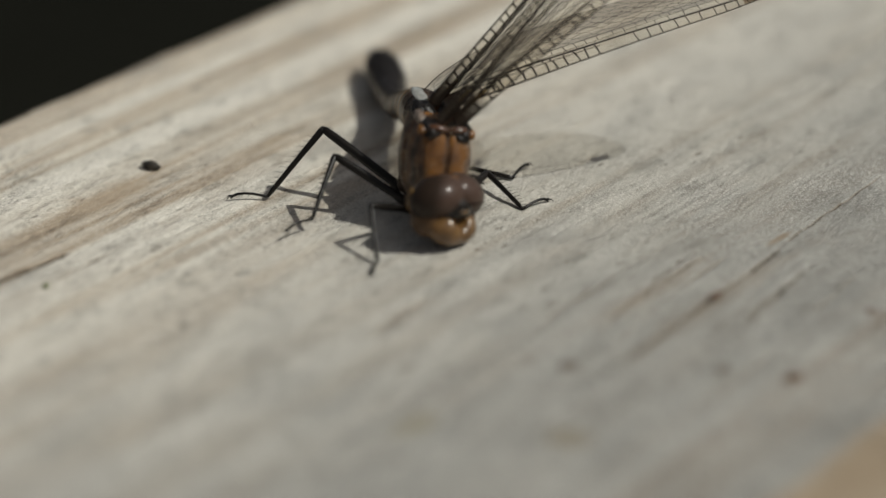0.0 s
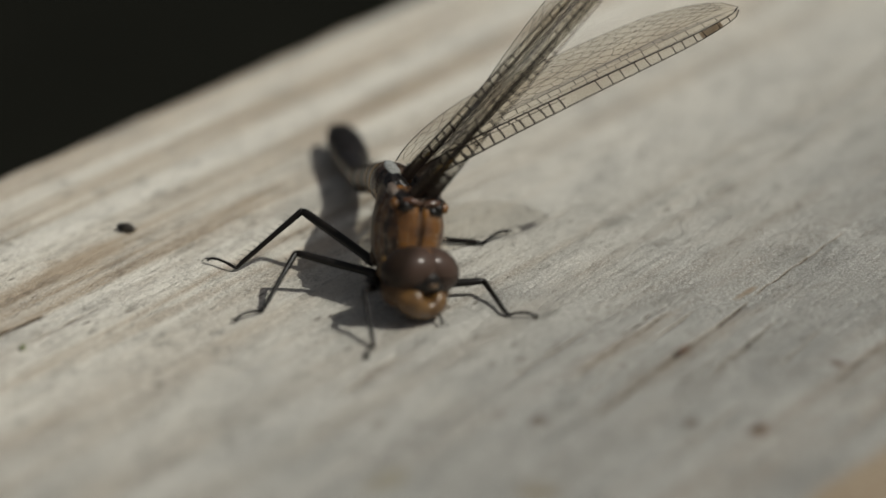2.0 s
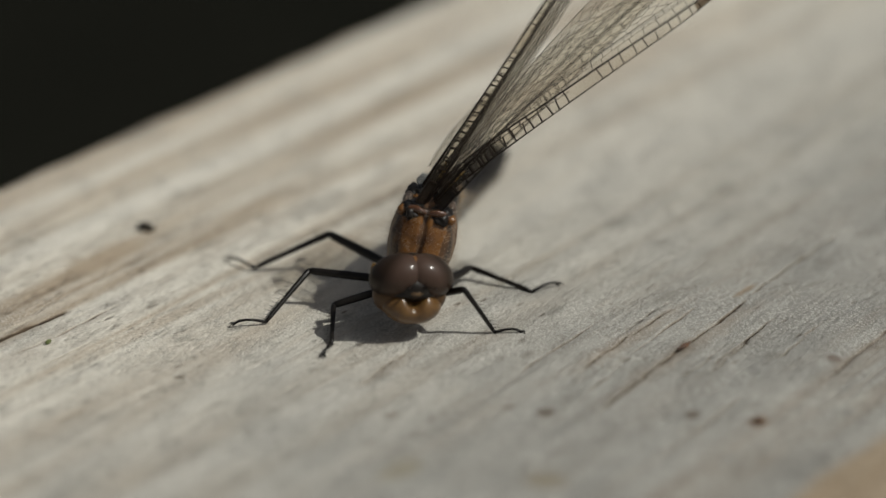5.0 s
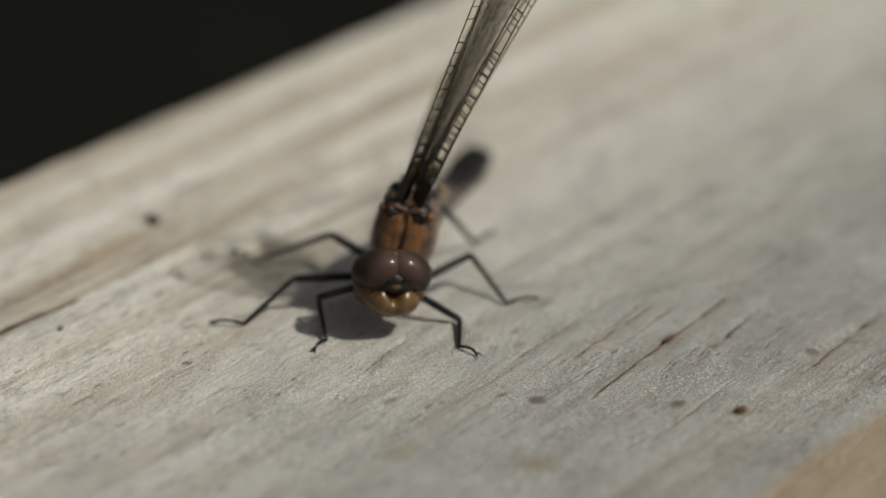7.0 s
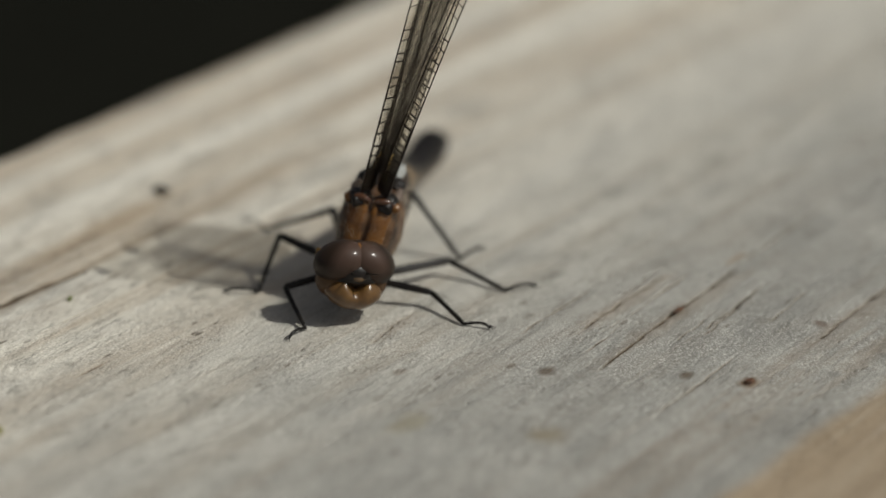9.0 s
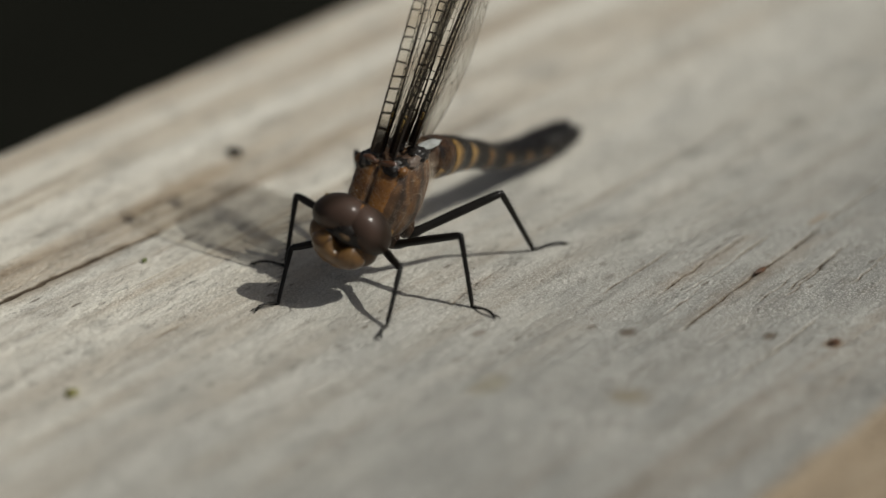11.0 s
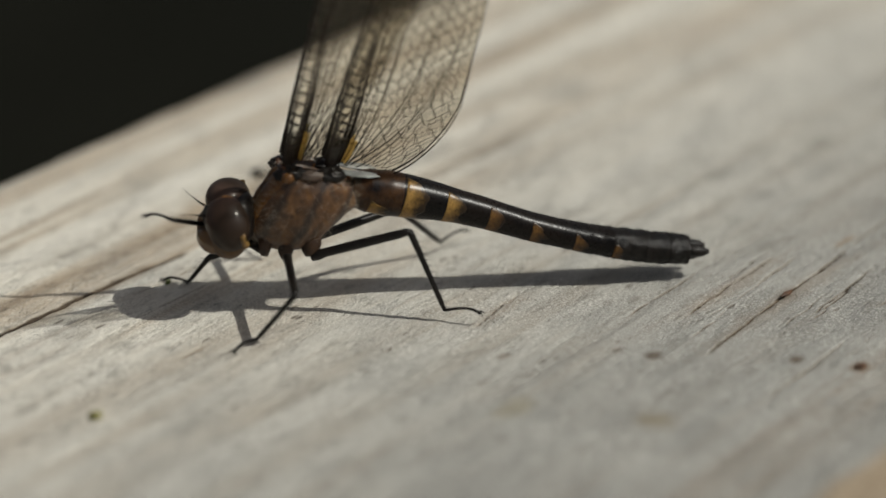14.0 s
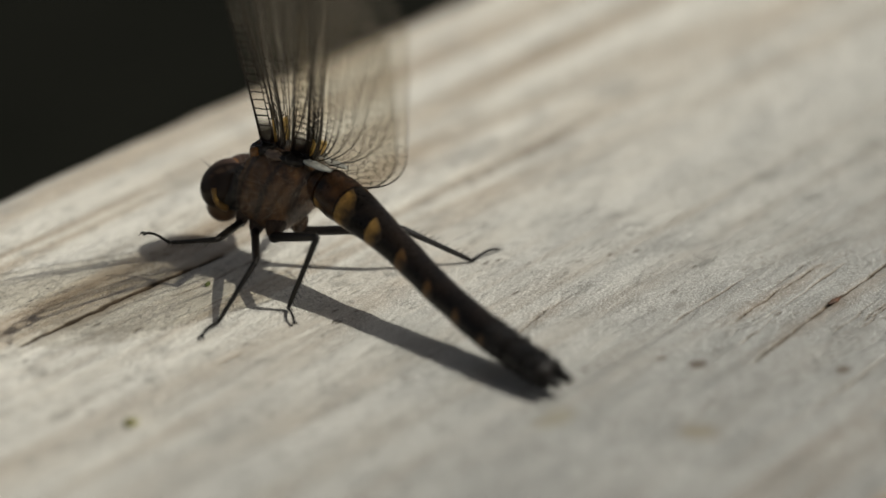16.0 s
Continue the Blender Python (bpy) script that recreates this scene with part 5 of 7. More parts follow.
    walk(wings["LH"], [
        (0, pose(-0.00065, -0.0017, 0.0037, 23.9, -58.8, -21.5)),
        (0.5, pose(-0.00065, -0.0017, 0.0037, 22.4, -43.3, -14.2)),
        (1, pose(-0.00065, -0.0017, 0.0037, 22.7, -28.7, -10.4)),
        (1.5, pose(-0.00065, -0.0017, 0.0037, 19.5, -38.8, -7.7)),
        (2, pose(-0.00065, -0.0017, 0.0037, 16, -52.2, -10.7)),
        (2.3, pose(-0.00065, -0.0017, 0.0037, 10.9, -42.1, -5.9)),
        (2.5, pose(-0.00065, -0.0017, 0.0037, 8.5, -35.2, -3.7)),
        (3, pose(-0.00065, -0.0017, 0.0037, 19.5, -38.6, -10.6)),
        (3.5, pose(-0.00065, -0.0017, 0.0037, 15.1, -45.8, -6.8)),
        (3.7, pose(-0.00065, -0.0017, 0.0037, 8.6, -38, -0.8)),
        (3.8, pose(-0.00065, -0.0017, 0.0037, 9, -28.1, -1.5)),
        (3.9, pose(-0.00065, -0.0017, 0.0037, 12.3, -50.7, 2.6)),
        (4, pose(-0.00065, -0.0017, 0.0037, 15.6, -39, 0.3)),
        (4.2, pose(-0.00065, -0.0017, 0.0037, -0.7, -41.4, 13.5)),
        (5.2, pose(-0.00065, -0.0017, 0.0037, 1.1, -38.8, 12.6)),
        (6.5, pose(-0.00065, -0.0017, 0.0037, 3.3, -35.4, 11.6)),
        (7, pose(-0.00065, -0.0017, 0.0037, 7.5, -18.9, 15.4)),
        (7.5, pose(-0.00065, -0.0017, 0.0037, 6.3, -34.3, 11.7)),
        (8, pose(-0.00065, -0.0017, 0.0037, 10.2, -22.5, 14.6)),
        (8.5, pose(-0.00065, -0.0017, 0.0037, 8.9, -18.7, 13.8)),
        (9, pose(-0.00065, -0.0017, 0.0037, 8, -8.9, 19.5)),
        (9.5, pose(-0.00065, -0.0017, 0.0037, 6, -11.2, 20.4)),
        (10, pose(-0.00065, -0.0017, 0.0037, 7, -12.6, 23.6)),
        (10.7, pose(-0.00065, -0.0017, 0.0037, 16.8, -12.6, 18.3)),
        (11.3, pose(-0.00065, -0.0017, 0.0037, 21.1, -10.5, 13.3)),
        (11.9, pose(-0.00065, -0.0017, 0.0037, 12.9, -11.2, 5)),
        (12.5, pose(-0.00065, -0.0017, 0.0037, 7.7, -16.9, 0)),
        (13, pose(-0.00065, -0.0017, 0.0037, 7.5, -20.9, 0)),
        (13.5, pose(-0.00065, -0.0017, 0.0037, 7.5, -20.9, 0)),
        (14, pose(-0.00065, -0.0017, 0.0037, 7.3, -23.9, 0)),
        (14.5, pose(-0.00065, -0.0017, 0.0037, 10.1, -23.1, 0)),
        (15, pose(-0.00065, -0.0017, 0.0037, 24.1, -24.4, 0)),
        (15.5, pose(-0.00065, -0.0017, 0.0037, 27.1, -33.4, 0)),
        (16, pose(-0.00065, -0.0017, 0.0037, 30.4, -36.6, 0)),
    ])
    walk(legs["RF"], [
        (0, pose(0.0015, 0.0033, -0.0032, 66.7, -48.9, 134.8)),
        (0.5, pose(0.0015, 0.0033, -0.0032, 59.6, -56.3, 129.7)),
        (1, pose(0.0015, 0.0033, -0.0032, 58.5, -58.4, 127.9)),
        (1.5, pose(0.0015, 0.0033, -0.0032, 69.9, -55.8, 118.7)),
        (2, pose(0.0015, 0.0033, -0.0032, 71.2, -42, 156)),
        (2.3, pose(0.0015, 0.0033, -0.0032, 78.7, -45, 145.1)),
        (2.5, pose(0.0015, 0.0033, -0.0032, -91.9, -130.8, -46.4)),
        (3, pose(0.0015, 0.0033, -0.0032, -82.9, -131.4, -43.1)),
        (3.5, pose(0.0015, 0.0033, -0.0032, -89.1, -132.8, -44.1)),
        (3.7, pose(0.0015, 0.0033, -0.0032, 80.1, -37.1, 142.4)),
        (3.8, pose(0.0015, 0.0033, -0.0032, 76.1, -31.8, 139)),
        (3.9, pose(0.0015, 0.0033, -0.0032, 78.7, -39.5, 146.5)),
        (4, pose(0.0015, 0.0033, -0.0032, 91.1, -2.4, 151.5)),
        (4.2, pose(0.0015, 0.0033, -0.0032, 80.4, 17.6, 152.5)),
        (5.2, pose(0.0015, 0.0033, -0.0032, -175.5, -59.8, 14.4)),
        (6.5, pose(0.0015, 0.0033, -0.0032, -73, -112.8, -74.8)),
        (7, pose(0.0015, 0.0033, -0.0032, -40.5, -113, -113.7)),
        (7.5, pose(0.0015, 0.0033, -0.0032, -68.9, -115.7, -67.4)),
        (8, pose(0.0015, 0.0033, -0.0032, -27.1, -50.5, -125.5)),
        (8.5, pose(0.0015, 0.0033, -0.0032, -29.3, -108.4, -95.7)),
        (9, pose(0.0015, 0.0033, -0.0032, -45, -105.8, -96.3)),
        (9.5, pose(0.0015, 0.0033, -0.0032, -42.2, -99.3, -93.9)),
        (10, pose(0.0015, 0.0033, -0.0032, 156.9, -64, 48.6)),
        (10.7, pose(0.0015, 0.0033, -0.0032, -80.4, -135, -51.5)),
        (11.3, pose(0.0015, 0.0033, -0.0032, 101.3, -36, 128.6)),
        (11.9, pose(0.0015, 0.0033, -0.0032, 102.6, -25.4, 135.2)),
        (12.5, pose(0.0015, 0.0033, -0.0032, 148.5, -48, 69.4)),
        (13, pose(0.0015, 0.0033, -0.0032, 15.1, -12, -172)),
        (13.5, pose(0.0015, 0.0033, -0.0032, -61, 152.2, -27.2)),
        (14, pose(0.0015, 0.0033, -0.0032, -45.6, 135.9, 9.1)),
        (14.5, pose(0.0015, 0.0033, -0.0032, 106.4, 9.7, 149.6)),
        (15, pose(0.0015, 0.0033, -0.0032, 83.5, -5.9, 144.3)),
        (15.5, pose(0.0015, 0.0033, -0.0032, 68.9, -8.5, 137.9)),
        (16, pose(0.0015, 0.0033, -0.0032, 72.1, -8.5, 137.5)),
    ])
    walk(tibiae["RF"], [
        (0, pose(0, 0, 0.00491, 81.5, 0, 0)),
        (0.5, pose(0, 0, 0.00491, 100, 0, 0)),
        (1, pose(0, 0, 0.00491, 101.4, 0, 0)),
        (1.5, pose(0, 0, 0.00491, 102.2, 0, 0)),
        (2, pose(0, 0, 0.00491, 60, 0, 0)),
        (2.3, pose(0, 0, 0.00491, 67.5, 0, 0)),
        (2.5, pose(0, 0, 0.00491, 69.6, 0, 0)),
        (3, pose(0, 0, 0.00491, 54.4, 0, 0)),
        (3.5, pose(0, 0, 0.00491, 68.4, 0, 0)),
        (3.7, pose(0, 0, 0.00491, 88.2, 0, 0)),
        (3.8, pose(0, 0, 0.00491, 101.2, 0, 0)),
        (3.9, pose(0, 0, 0.00491, 92.8, 0, 0)),
        (4, pose(0, 0, 0.00491, 46.3, 0, 0)),
        (4.2, pose(0, 0, 0.00491, 72.3, 0, 0)),
        (5.2, pose(0, 0, 0.00491, 76.7, 0, 0)),
        (6.5, pose(0, 0, 0.00491, 80, 0, 0)),
        (7, pose(0, 0, 0.00491, 83.6, 0, 0)),
        (7.5, pose(0, 0, 0.00491, 65.5, 0, 0)),
        (8, pose(0, 0, 0.00491, 41.8, 0, 0)),
        (8.5, pose(0, 0, 0.00491, 18.7, 0, 0)),
        (9, pose(0, 0, 0.00491, 87.7, 0, 0)),
        (9.5, pose(0, 0, 0.00491, 46.4, 0, 0)),
        (10, pose(0, 0, 0.00491, 76.7, 0, 0)),
        (10.7, pose(0, 0, 0.00491, 63, 0, 0)),
        (11.3, pose(0, 0, 0.00491, 65.7, 0, 0)),
        (11.9, pose(0, 0, 0.00491, 62.9, 0, 0)),
        (12.5, pose(0, 0, 0.00491, 54.6, 0, 0)),
        (13, pose(0, 0, 0.00491, 33.3, 0, 0)),
        (13.5, pose(0, 0, 0.00491, 32.9, 0, 0)),
        (14, pose(0, 0, 0.00491, 38, 0, 0)),
        (14.5, pose(0, 0, 0.00491, 61.1, 0, 0)),
        (15, pose(0, 0, 0.00491, 70.3, 0, 0)),
        (15.5, pose(0, 0, 0.00491, 75.5, 0, 0)),
        (16, pose(0, 0, 0.00491, 70, 0, 0)),
    ])
    walk(tarsi["RF"], [
        (0, pose(0, -0.00467, 0.00561, 32.9, 33.3, -22.5)),
        (0.5, pose(0, -0.00465, 0.00409, 81.9, 66.8, 28.2)),
        (1, pose(0, -0.00463, 0.00398, 39.4, 45.3, -24.3)),
        (1.5, pose(0, -0.00461, 0.00391, 43.3, 57.8, -16)),
        (2, pose(0, -0.00409, 0.00727, 17.9, 5.7, -26.2)),
        (2.3, pose(0, -0.00436, 0.00672, 12.3, 11.6, -30.2)),
        (2.5, pose(0, -0.00442, 0.00656, 6, 16.9, -36.4)),
        (3, pose(0, -0.00384, 0.00766, 2.9, -1.1, -35.8)),
        (3.5, pose(0, -0.00439, 0.00665, 6.6, 27.5, -36.6)),
        (3.7, pose(0, -0.00472, 0.00506, 17.2, 31, -21.4)),
        (3.8, pose(0, -0.00463, 0.00399, 23.3, 34.3, -12.4)),
        (3.9, pose(0, -0.00471, 0.00468, 22.1, 35.7, -19.7)),
        (4, pose(0, -0.00341, 0.00817, 5.4, 33.1, 22.1)),
        (4.2, pose(0, -0.0045, 0.00634, 14.1, 15.1, 35.5)),
        (5.2, pose(0, -0.00459, 0.00599, -38, 58.5, -120.2)),
        (6.5, pose(0, -0.00465, 0.00573, 3.2, 41.5, -59.4)),
        (7, pose(0, -0.00469, 0.00544, -10.3, 50.1, -78)),
        (7.5, pose(0, -0.0043, 0.00686, 0.5, 40.2, -56.7)),
        (8, pose(0, -0.00314, 0.00843, -9.4, 15.1, -86.8)),
        (8.5, pose(0, -0.00151, 0.00938, -12.1, 16.9, -72.2)),
        (9, pose(0, -0.00472, 0.0051, -4.4, 30.3, -70.2)),
        (9.5, pose(0, -0.00342, 0.00816, -2.9, 9.7, -71.2)),
        (10, pose(0, -0.00459, 0.006, -28.7, 50.9, -97.8)),
        (10.7, pose(0, -0.0042, 0.00706, -2.1, 23.3, -41.3)),
        (11.3, pose(0, -0.0043, 0.00686, -3.1, 23.3, -34.8)),
        (11.9, pose(0, -0.0042, 0.00706, -4.1, 18, -25.5)),
        (12.5, pose(0, -0.00385, 0.00764, -31.9, 36.7, -90.3)),
        (13, pose(0, -0.00259, 0.00885, 27, -5.4, -60.1)),
        (13.5, pose(0, -0.00256, 0.00887, -16.9, 13.1, 23.1)),
        (14, pose(0, -0.00291, 0.00863, -22.4, 2.4, 48.9)),
        (14.5, pose(0, -0.00413, 0.00719, -8.1, 12.1, 3)),
        (15, pose(0, -0.00444, 0.0065, 6.6, 16.4, -3.2)),
        (15.5, pose(0, -0.00457, 0.00609, 16.3, 26.7, -8.1)),
        (16, pose(0, -0.00443, 0.00653, 11.6, 26.6, -9.9)),
    ])
    walk(legs["RM"], [
        (0, pose(0.0017, 0.0015, -0.0036, 70.8, -54.3, 69.4)),
        (0.5, pose(0.0017, 0.0015, -0.0036, 88, -55.4, 98.2)),
        (1, pose(0.0017, 0.0015, -0.0036, 86.5, -57, 91.5)),
        (1.5, pose(0.0017, 0.0015, -0.0036, 84, -47.4, 98.1)),
        (2, pose(0.0017, 0.0015, -0.0036, 96, -57.1, 59.5)),
        (2.3, pose(0.0017, 0.0015, -0.0036, 107.6, -56.5, 38.5)),
        (2.5, pose(0.0017, 0.0015, -0.0036, 83.5, 6.3, 86.6)),
        (3, pose(0.0017, 0.0015, -0.0036, 113.7, -52, 33.2)),
        (3.5, pose(0.0017, 0.0015, -0.0036, 83.6, -0.1, 91.5)),
        (3.7, pose(0.0017, 0.0015, -0.0036, 109.6, -58.2, 41.1)),
        (3.8, pose(0.0017, 0.0015, -0.0036, 79.2, 3.5, 88.8)),
        (3.9, pose(0.0017, 0.0015, -0.0036, 80.2, -6, 97.4)),
        (4, pose(0.0017, 0.0015, -0.0036, 101.2, -28.7, 92.5)),
        (4.2, pose(0.0017, 0.0015, -0.0036, 89.7, -39.2, 89.4)),
        (5.2, pose(0.0017, 0.0015, -0.0036, 111.9, -61.7, 68.9)),
        (6.5, pose(0.0017, 0.0015, -0.0036, 101.8, -57, 92.2)),
        (7, pose(0.0017, 0.0015, -0.0036, 104.2, -54.2, 92.5)),
        (7.5, pose(0.0017, 0.0015, -0.0036, 105.8, -51.1, 92.2)),
        (8, pose(0.0017, 0.0015, -0.0036, 103.9, -52, 95.4)),
        (8.5, pose(0.0017, 0.0015, -0.0036, 122.7, -65.4, 59.7)),
        (9, pose(0.0017, 0.0015, -0.0036, 103.3, -59.2, 50.8)),
        (9.5, pose(0.0017, 0.0015, -0.0036, 104, -61.9, 47.2)),
        (10, pose(0.0017, 0.0015, -0.0036, 103.2, -50.8, 39.6)),
        (10.7, pose(0.0017, 0.0015, -0.0036, 83, -35.7, 80.1)),
        (11.3, pose(0.0017, 0.0015, -0.0036, 81.4, -22.4, 86.6)),
        (11.9, pose(0.0017, 0.0015, -0.0036, 82.3, -15.5, 90.1)),
        (12.5, pose(0.0017, 0.0015, -0.0036, 90.1, 41.8, 72.5)),
        (13, pose(0.0017, 0.0015, -0.0036, 81, -4.7, 90.6)),
        (13.5, pose(0.0017, 0.0015, -0.0036, 79.7, -2.3, 88.9)),
        (14, pose(0.0017, 0.0015, -0.0036, 79.6, -0.2, 89.5)),
        (14.5, pose(0.0017, 0.0015, -0.0036, 79.4, 1.5, 89.4)),
        (15, pose(0.0017, 0.0015, -0.0036, 71.1, -2.3, 97.9)),
        (15.5, pose(0.0017, 0.0015, -0.0036, 54.9, -0.5, 96.3)),
        (16, pose(0.0017, 0.0015, -0.0036, 57.2, 0.2, 97.3)),
    ])
    walk(tibiae["RM"], [
        (0, pose(0, 0, 0.00687, 107, 0, 0)),
        (0.5, pose(0, 0, 0.00687, 46.5, 0, 0)),
        (1, pose(0, 0, 0.00687, 54.8, 0, 0)),
        (1.5, pose(0, 0, 0.00687, 57.7, 0, 0)),
        (2, pose(0, 0, 0.00687, 81.2, 0, 0)),
        (2.3, pose(0, 0, 0.00687, 83.1, 0, 0)),
        (2.5, pose(0, 0, 0.00687, 82.3, 0, 0)),
        (3, pose(0, 0, 0.00687, 80.1, 0, 0)),
        (3.5, pose(0, 0, 0.00687, 75.5, 0, 0)),
        (3.7, pose(0, 0, 0.00687, 82.7, 0, 0)),
        (3.8, pose(0, 0, 0.00687, 81.2, 0, 0)),
        (3.9, pose(0, 0, 0.00687, 77.2, 0, 0)),
        (4, pose(0, 0, 0.00687, 59.4, 0, 0)),
        (4.2, pose(0, 0, 0.00687, 72.2, 0, 0)),
        (5.2, pose(0, 0, 0.00687, 62.6, 0, 0)),
        (6.5, pose(0, 0, 0.00687, 46, 0, 0)),
        (7, pose(0, 0, 0.00687, 42.7, 0, 0)),
        (7.5, pose(0, 0, 0.00687, 42.8, 0, 0)),
        (8, pose(0, 0, 0.00687, 43.1, 0, 0)),
        (8.5, pose(0, 0, 0.00687, 61.6, 0, 0)),
        (9, pose(0, 0, 0.00687, 110.5, 0, 0)),
        (9.5, pose(0, 0, 0.00687, 124.9, 0, 0)),
        (10, pose(0, 0, 0.00687, 123.5, 0, 0)),
        (10.7, pose(0, 0, 0.00687, 112.3, 0, 0)),
        (11.3, pose(0, 0, 0.00687, 109.9, 0, 0)),
        (11.9, pose(0, 0, 0.00687, 108.1, 0, 0)),
        (12.5, pose(0, 0, 0.00687, 16.7, 0, 0)),
        (13, pose(0, 0, 0.00687, 99, 0, 0)),
        (13.5, pose(0, 0, 0.00687, 97.1, 0, 0)),
        (14, pose(0, 0, 0.00687, 87, 0, 0)),
        (14.5, pose(0, 0, 0.00687, 92.7, 0, 0)),
        (15, pose(0, 0, 0.00687, 97.6, 0, 0)),
        (15.5, pose(0, 0, 0.00687, 95.6, 0, 0)),
        (16, pose(0, 0, 0.00687, 92.4, 0, 0)),
    ])
    walk(tarsi["RM"], [
        (0, pose(0, -0.00561, 0.00516, 59.8, 56.5, -8.7)),
        (0.5, pose(0, -0.00426, 0.01091, 12.7, 24.2, -40.5)),
        (1, pose(0, -0.0048, 0.01025, 15.2, 27.2, -40.4)),
        (1.5, pose(0, -0.00496, 0.01001, 16.7, 19.6, -36.5)),
        (2, pose(0, -0.0058, 0.00777, 22.3, 52.3, -39.2)),
        (2.3, pose(0, -0.00583, 0.00757, 11.3, 63.8, -48.1)),
        (2.5, pose(0, -0.00582, 0.00766, 18.7, 26.4, 23.8)),
        (3, pose(0, -0.00578, 0.00788, -0.9, 63.2, -57.7)),
        (3.5, pose(0, -0.00568, 0.00834, 19, 31.5, 16.4)),
        (3.7, pose(0, -0.00582, 0.00762, 1.5, 58.7, -61.6)),
        (3.8, pose(0, -0.0058, 0.00777, 24.1, 24.6, 17.3)),
        (3.9, pose(0, -0.00572, 0.00817, 25.3, 26.3, 7.9)),
        (4, pose(0, -0.00505, 0.00986, 16.6, 35, -10.2)),
        (4.2, pose(0, -0.00559, 0.00866, 17.9, 16.1, -31.1)),
        (5.2, pose(0, -0.00521, 0.00957, 5.2, 18.2, -58.1)),
        (6.5, pose(0, -0.00422, 0.01095, 4.6, 4.1, -49)),
        (7, pose(0, -0.00398, 0.01118, 3.7, -9.7, -47.8)),
        (7.5, pose(0, -0.00399, 0.01118, 3.8, -12.8, -44)),
        (8, pose(0, -0.00401, 0.01115, 3.4, -13, -46.5)),
        (8.5, pose(0, -0.00516, 0.00966, 1.3, 9.7, -62.9)),
        (9, pose(0, -0.0055, 0.00482, 10.8, 37.7, -54)),
        (9.5, pose(0, -0.00481, 0.00351, 11.5, 41.2, -52.9)),
        (10, pose(0, -0.00489, 0.00363, 1.7, 42.2, -53.5)),
        (10.7, pose(0, -0.00543, 0.00464, 16.3, 33.1, -27.8)),
        (11.3, pose(0, -0.00552, 0.00487, 17.3, 27.7, -16.6)),
        (11.9, pose(0, -0.00558, 0.00505, 15.8, 25.4, -12.9)),
        (12.5, pose(0, -0.00169, 0.01249, 9.8, 7.6, 35.7)),
        (13, pose(0, -0.0058, 0.00595, 16.2, 25.9, -3.9)),
        (13.5, pose(0, -0.00582, 0.00614, 15.6, 27.8, -3.7)),
        (14, pose(0, -0.00586, 0.00718, 12.9, 25.9, -0.2)),
        (14.5, pose(0, -0.00586, 0.00659, 12.7, 26.5, -1.8)),
        (15, pose(0, -0.00582, 0.00609, 21.2, 16.4, 5.7)),
        (15.5, pose(0, -0.00584, 0.0063, 28.5, 17.2, 8.5)),
        (16, pose(0, -0.00586, 0.00662, 25.2, 16.1, 8.2)),
    ])
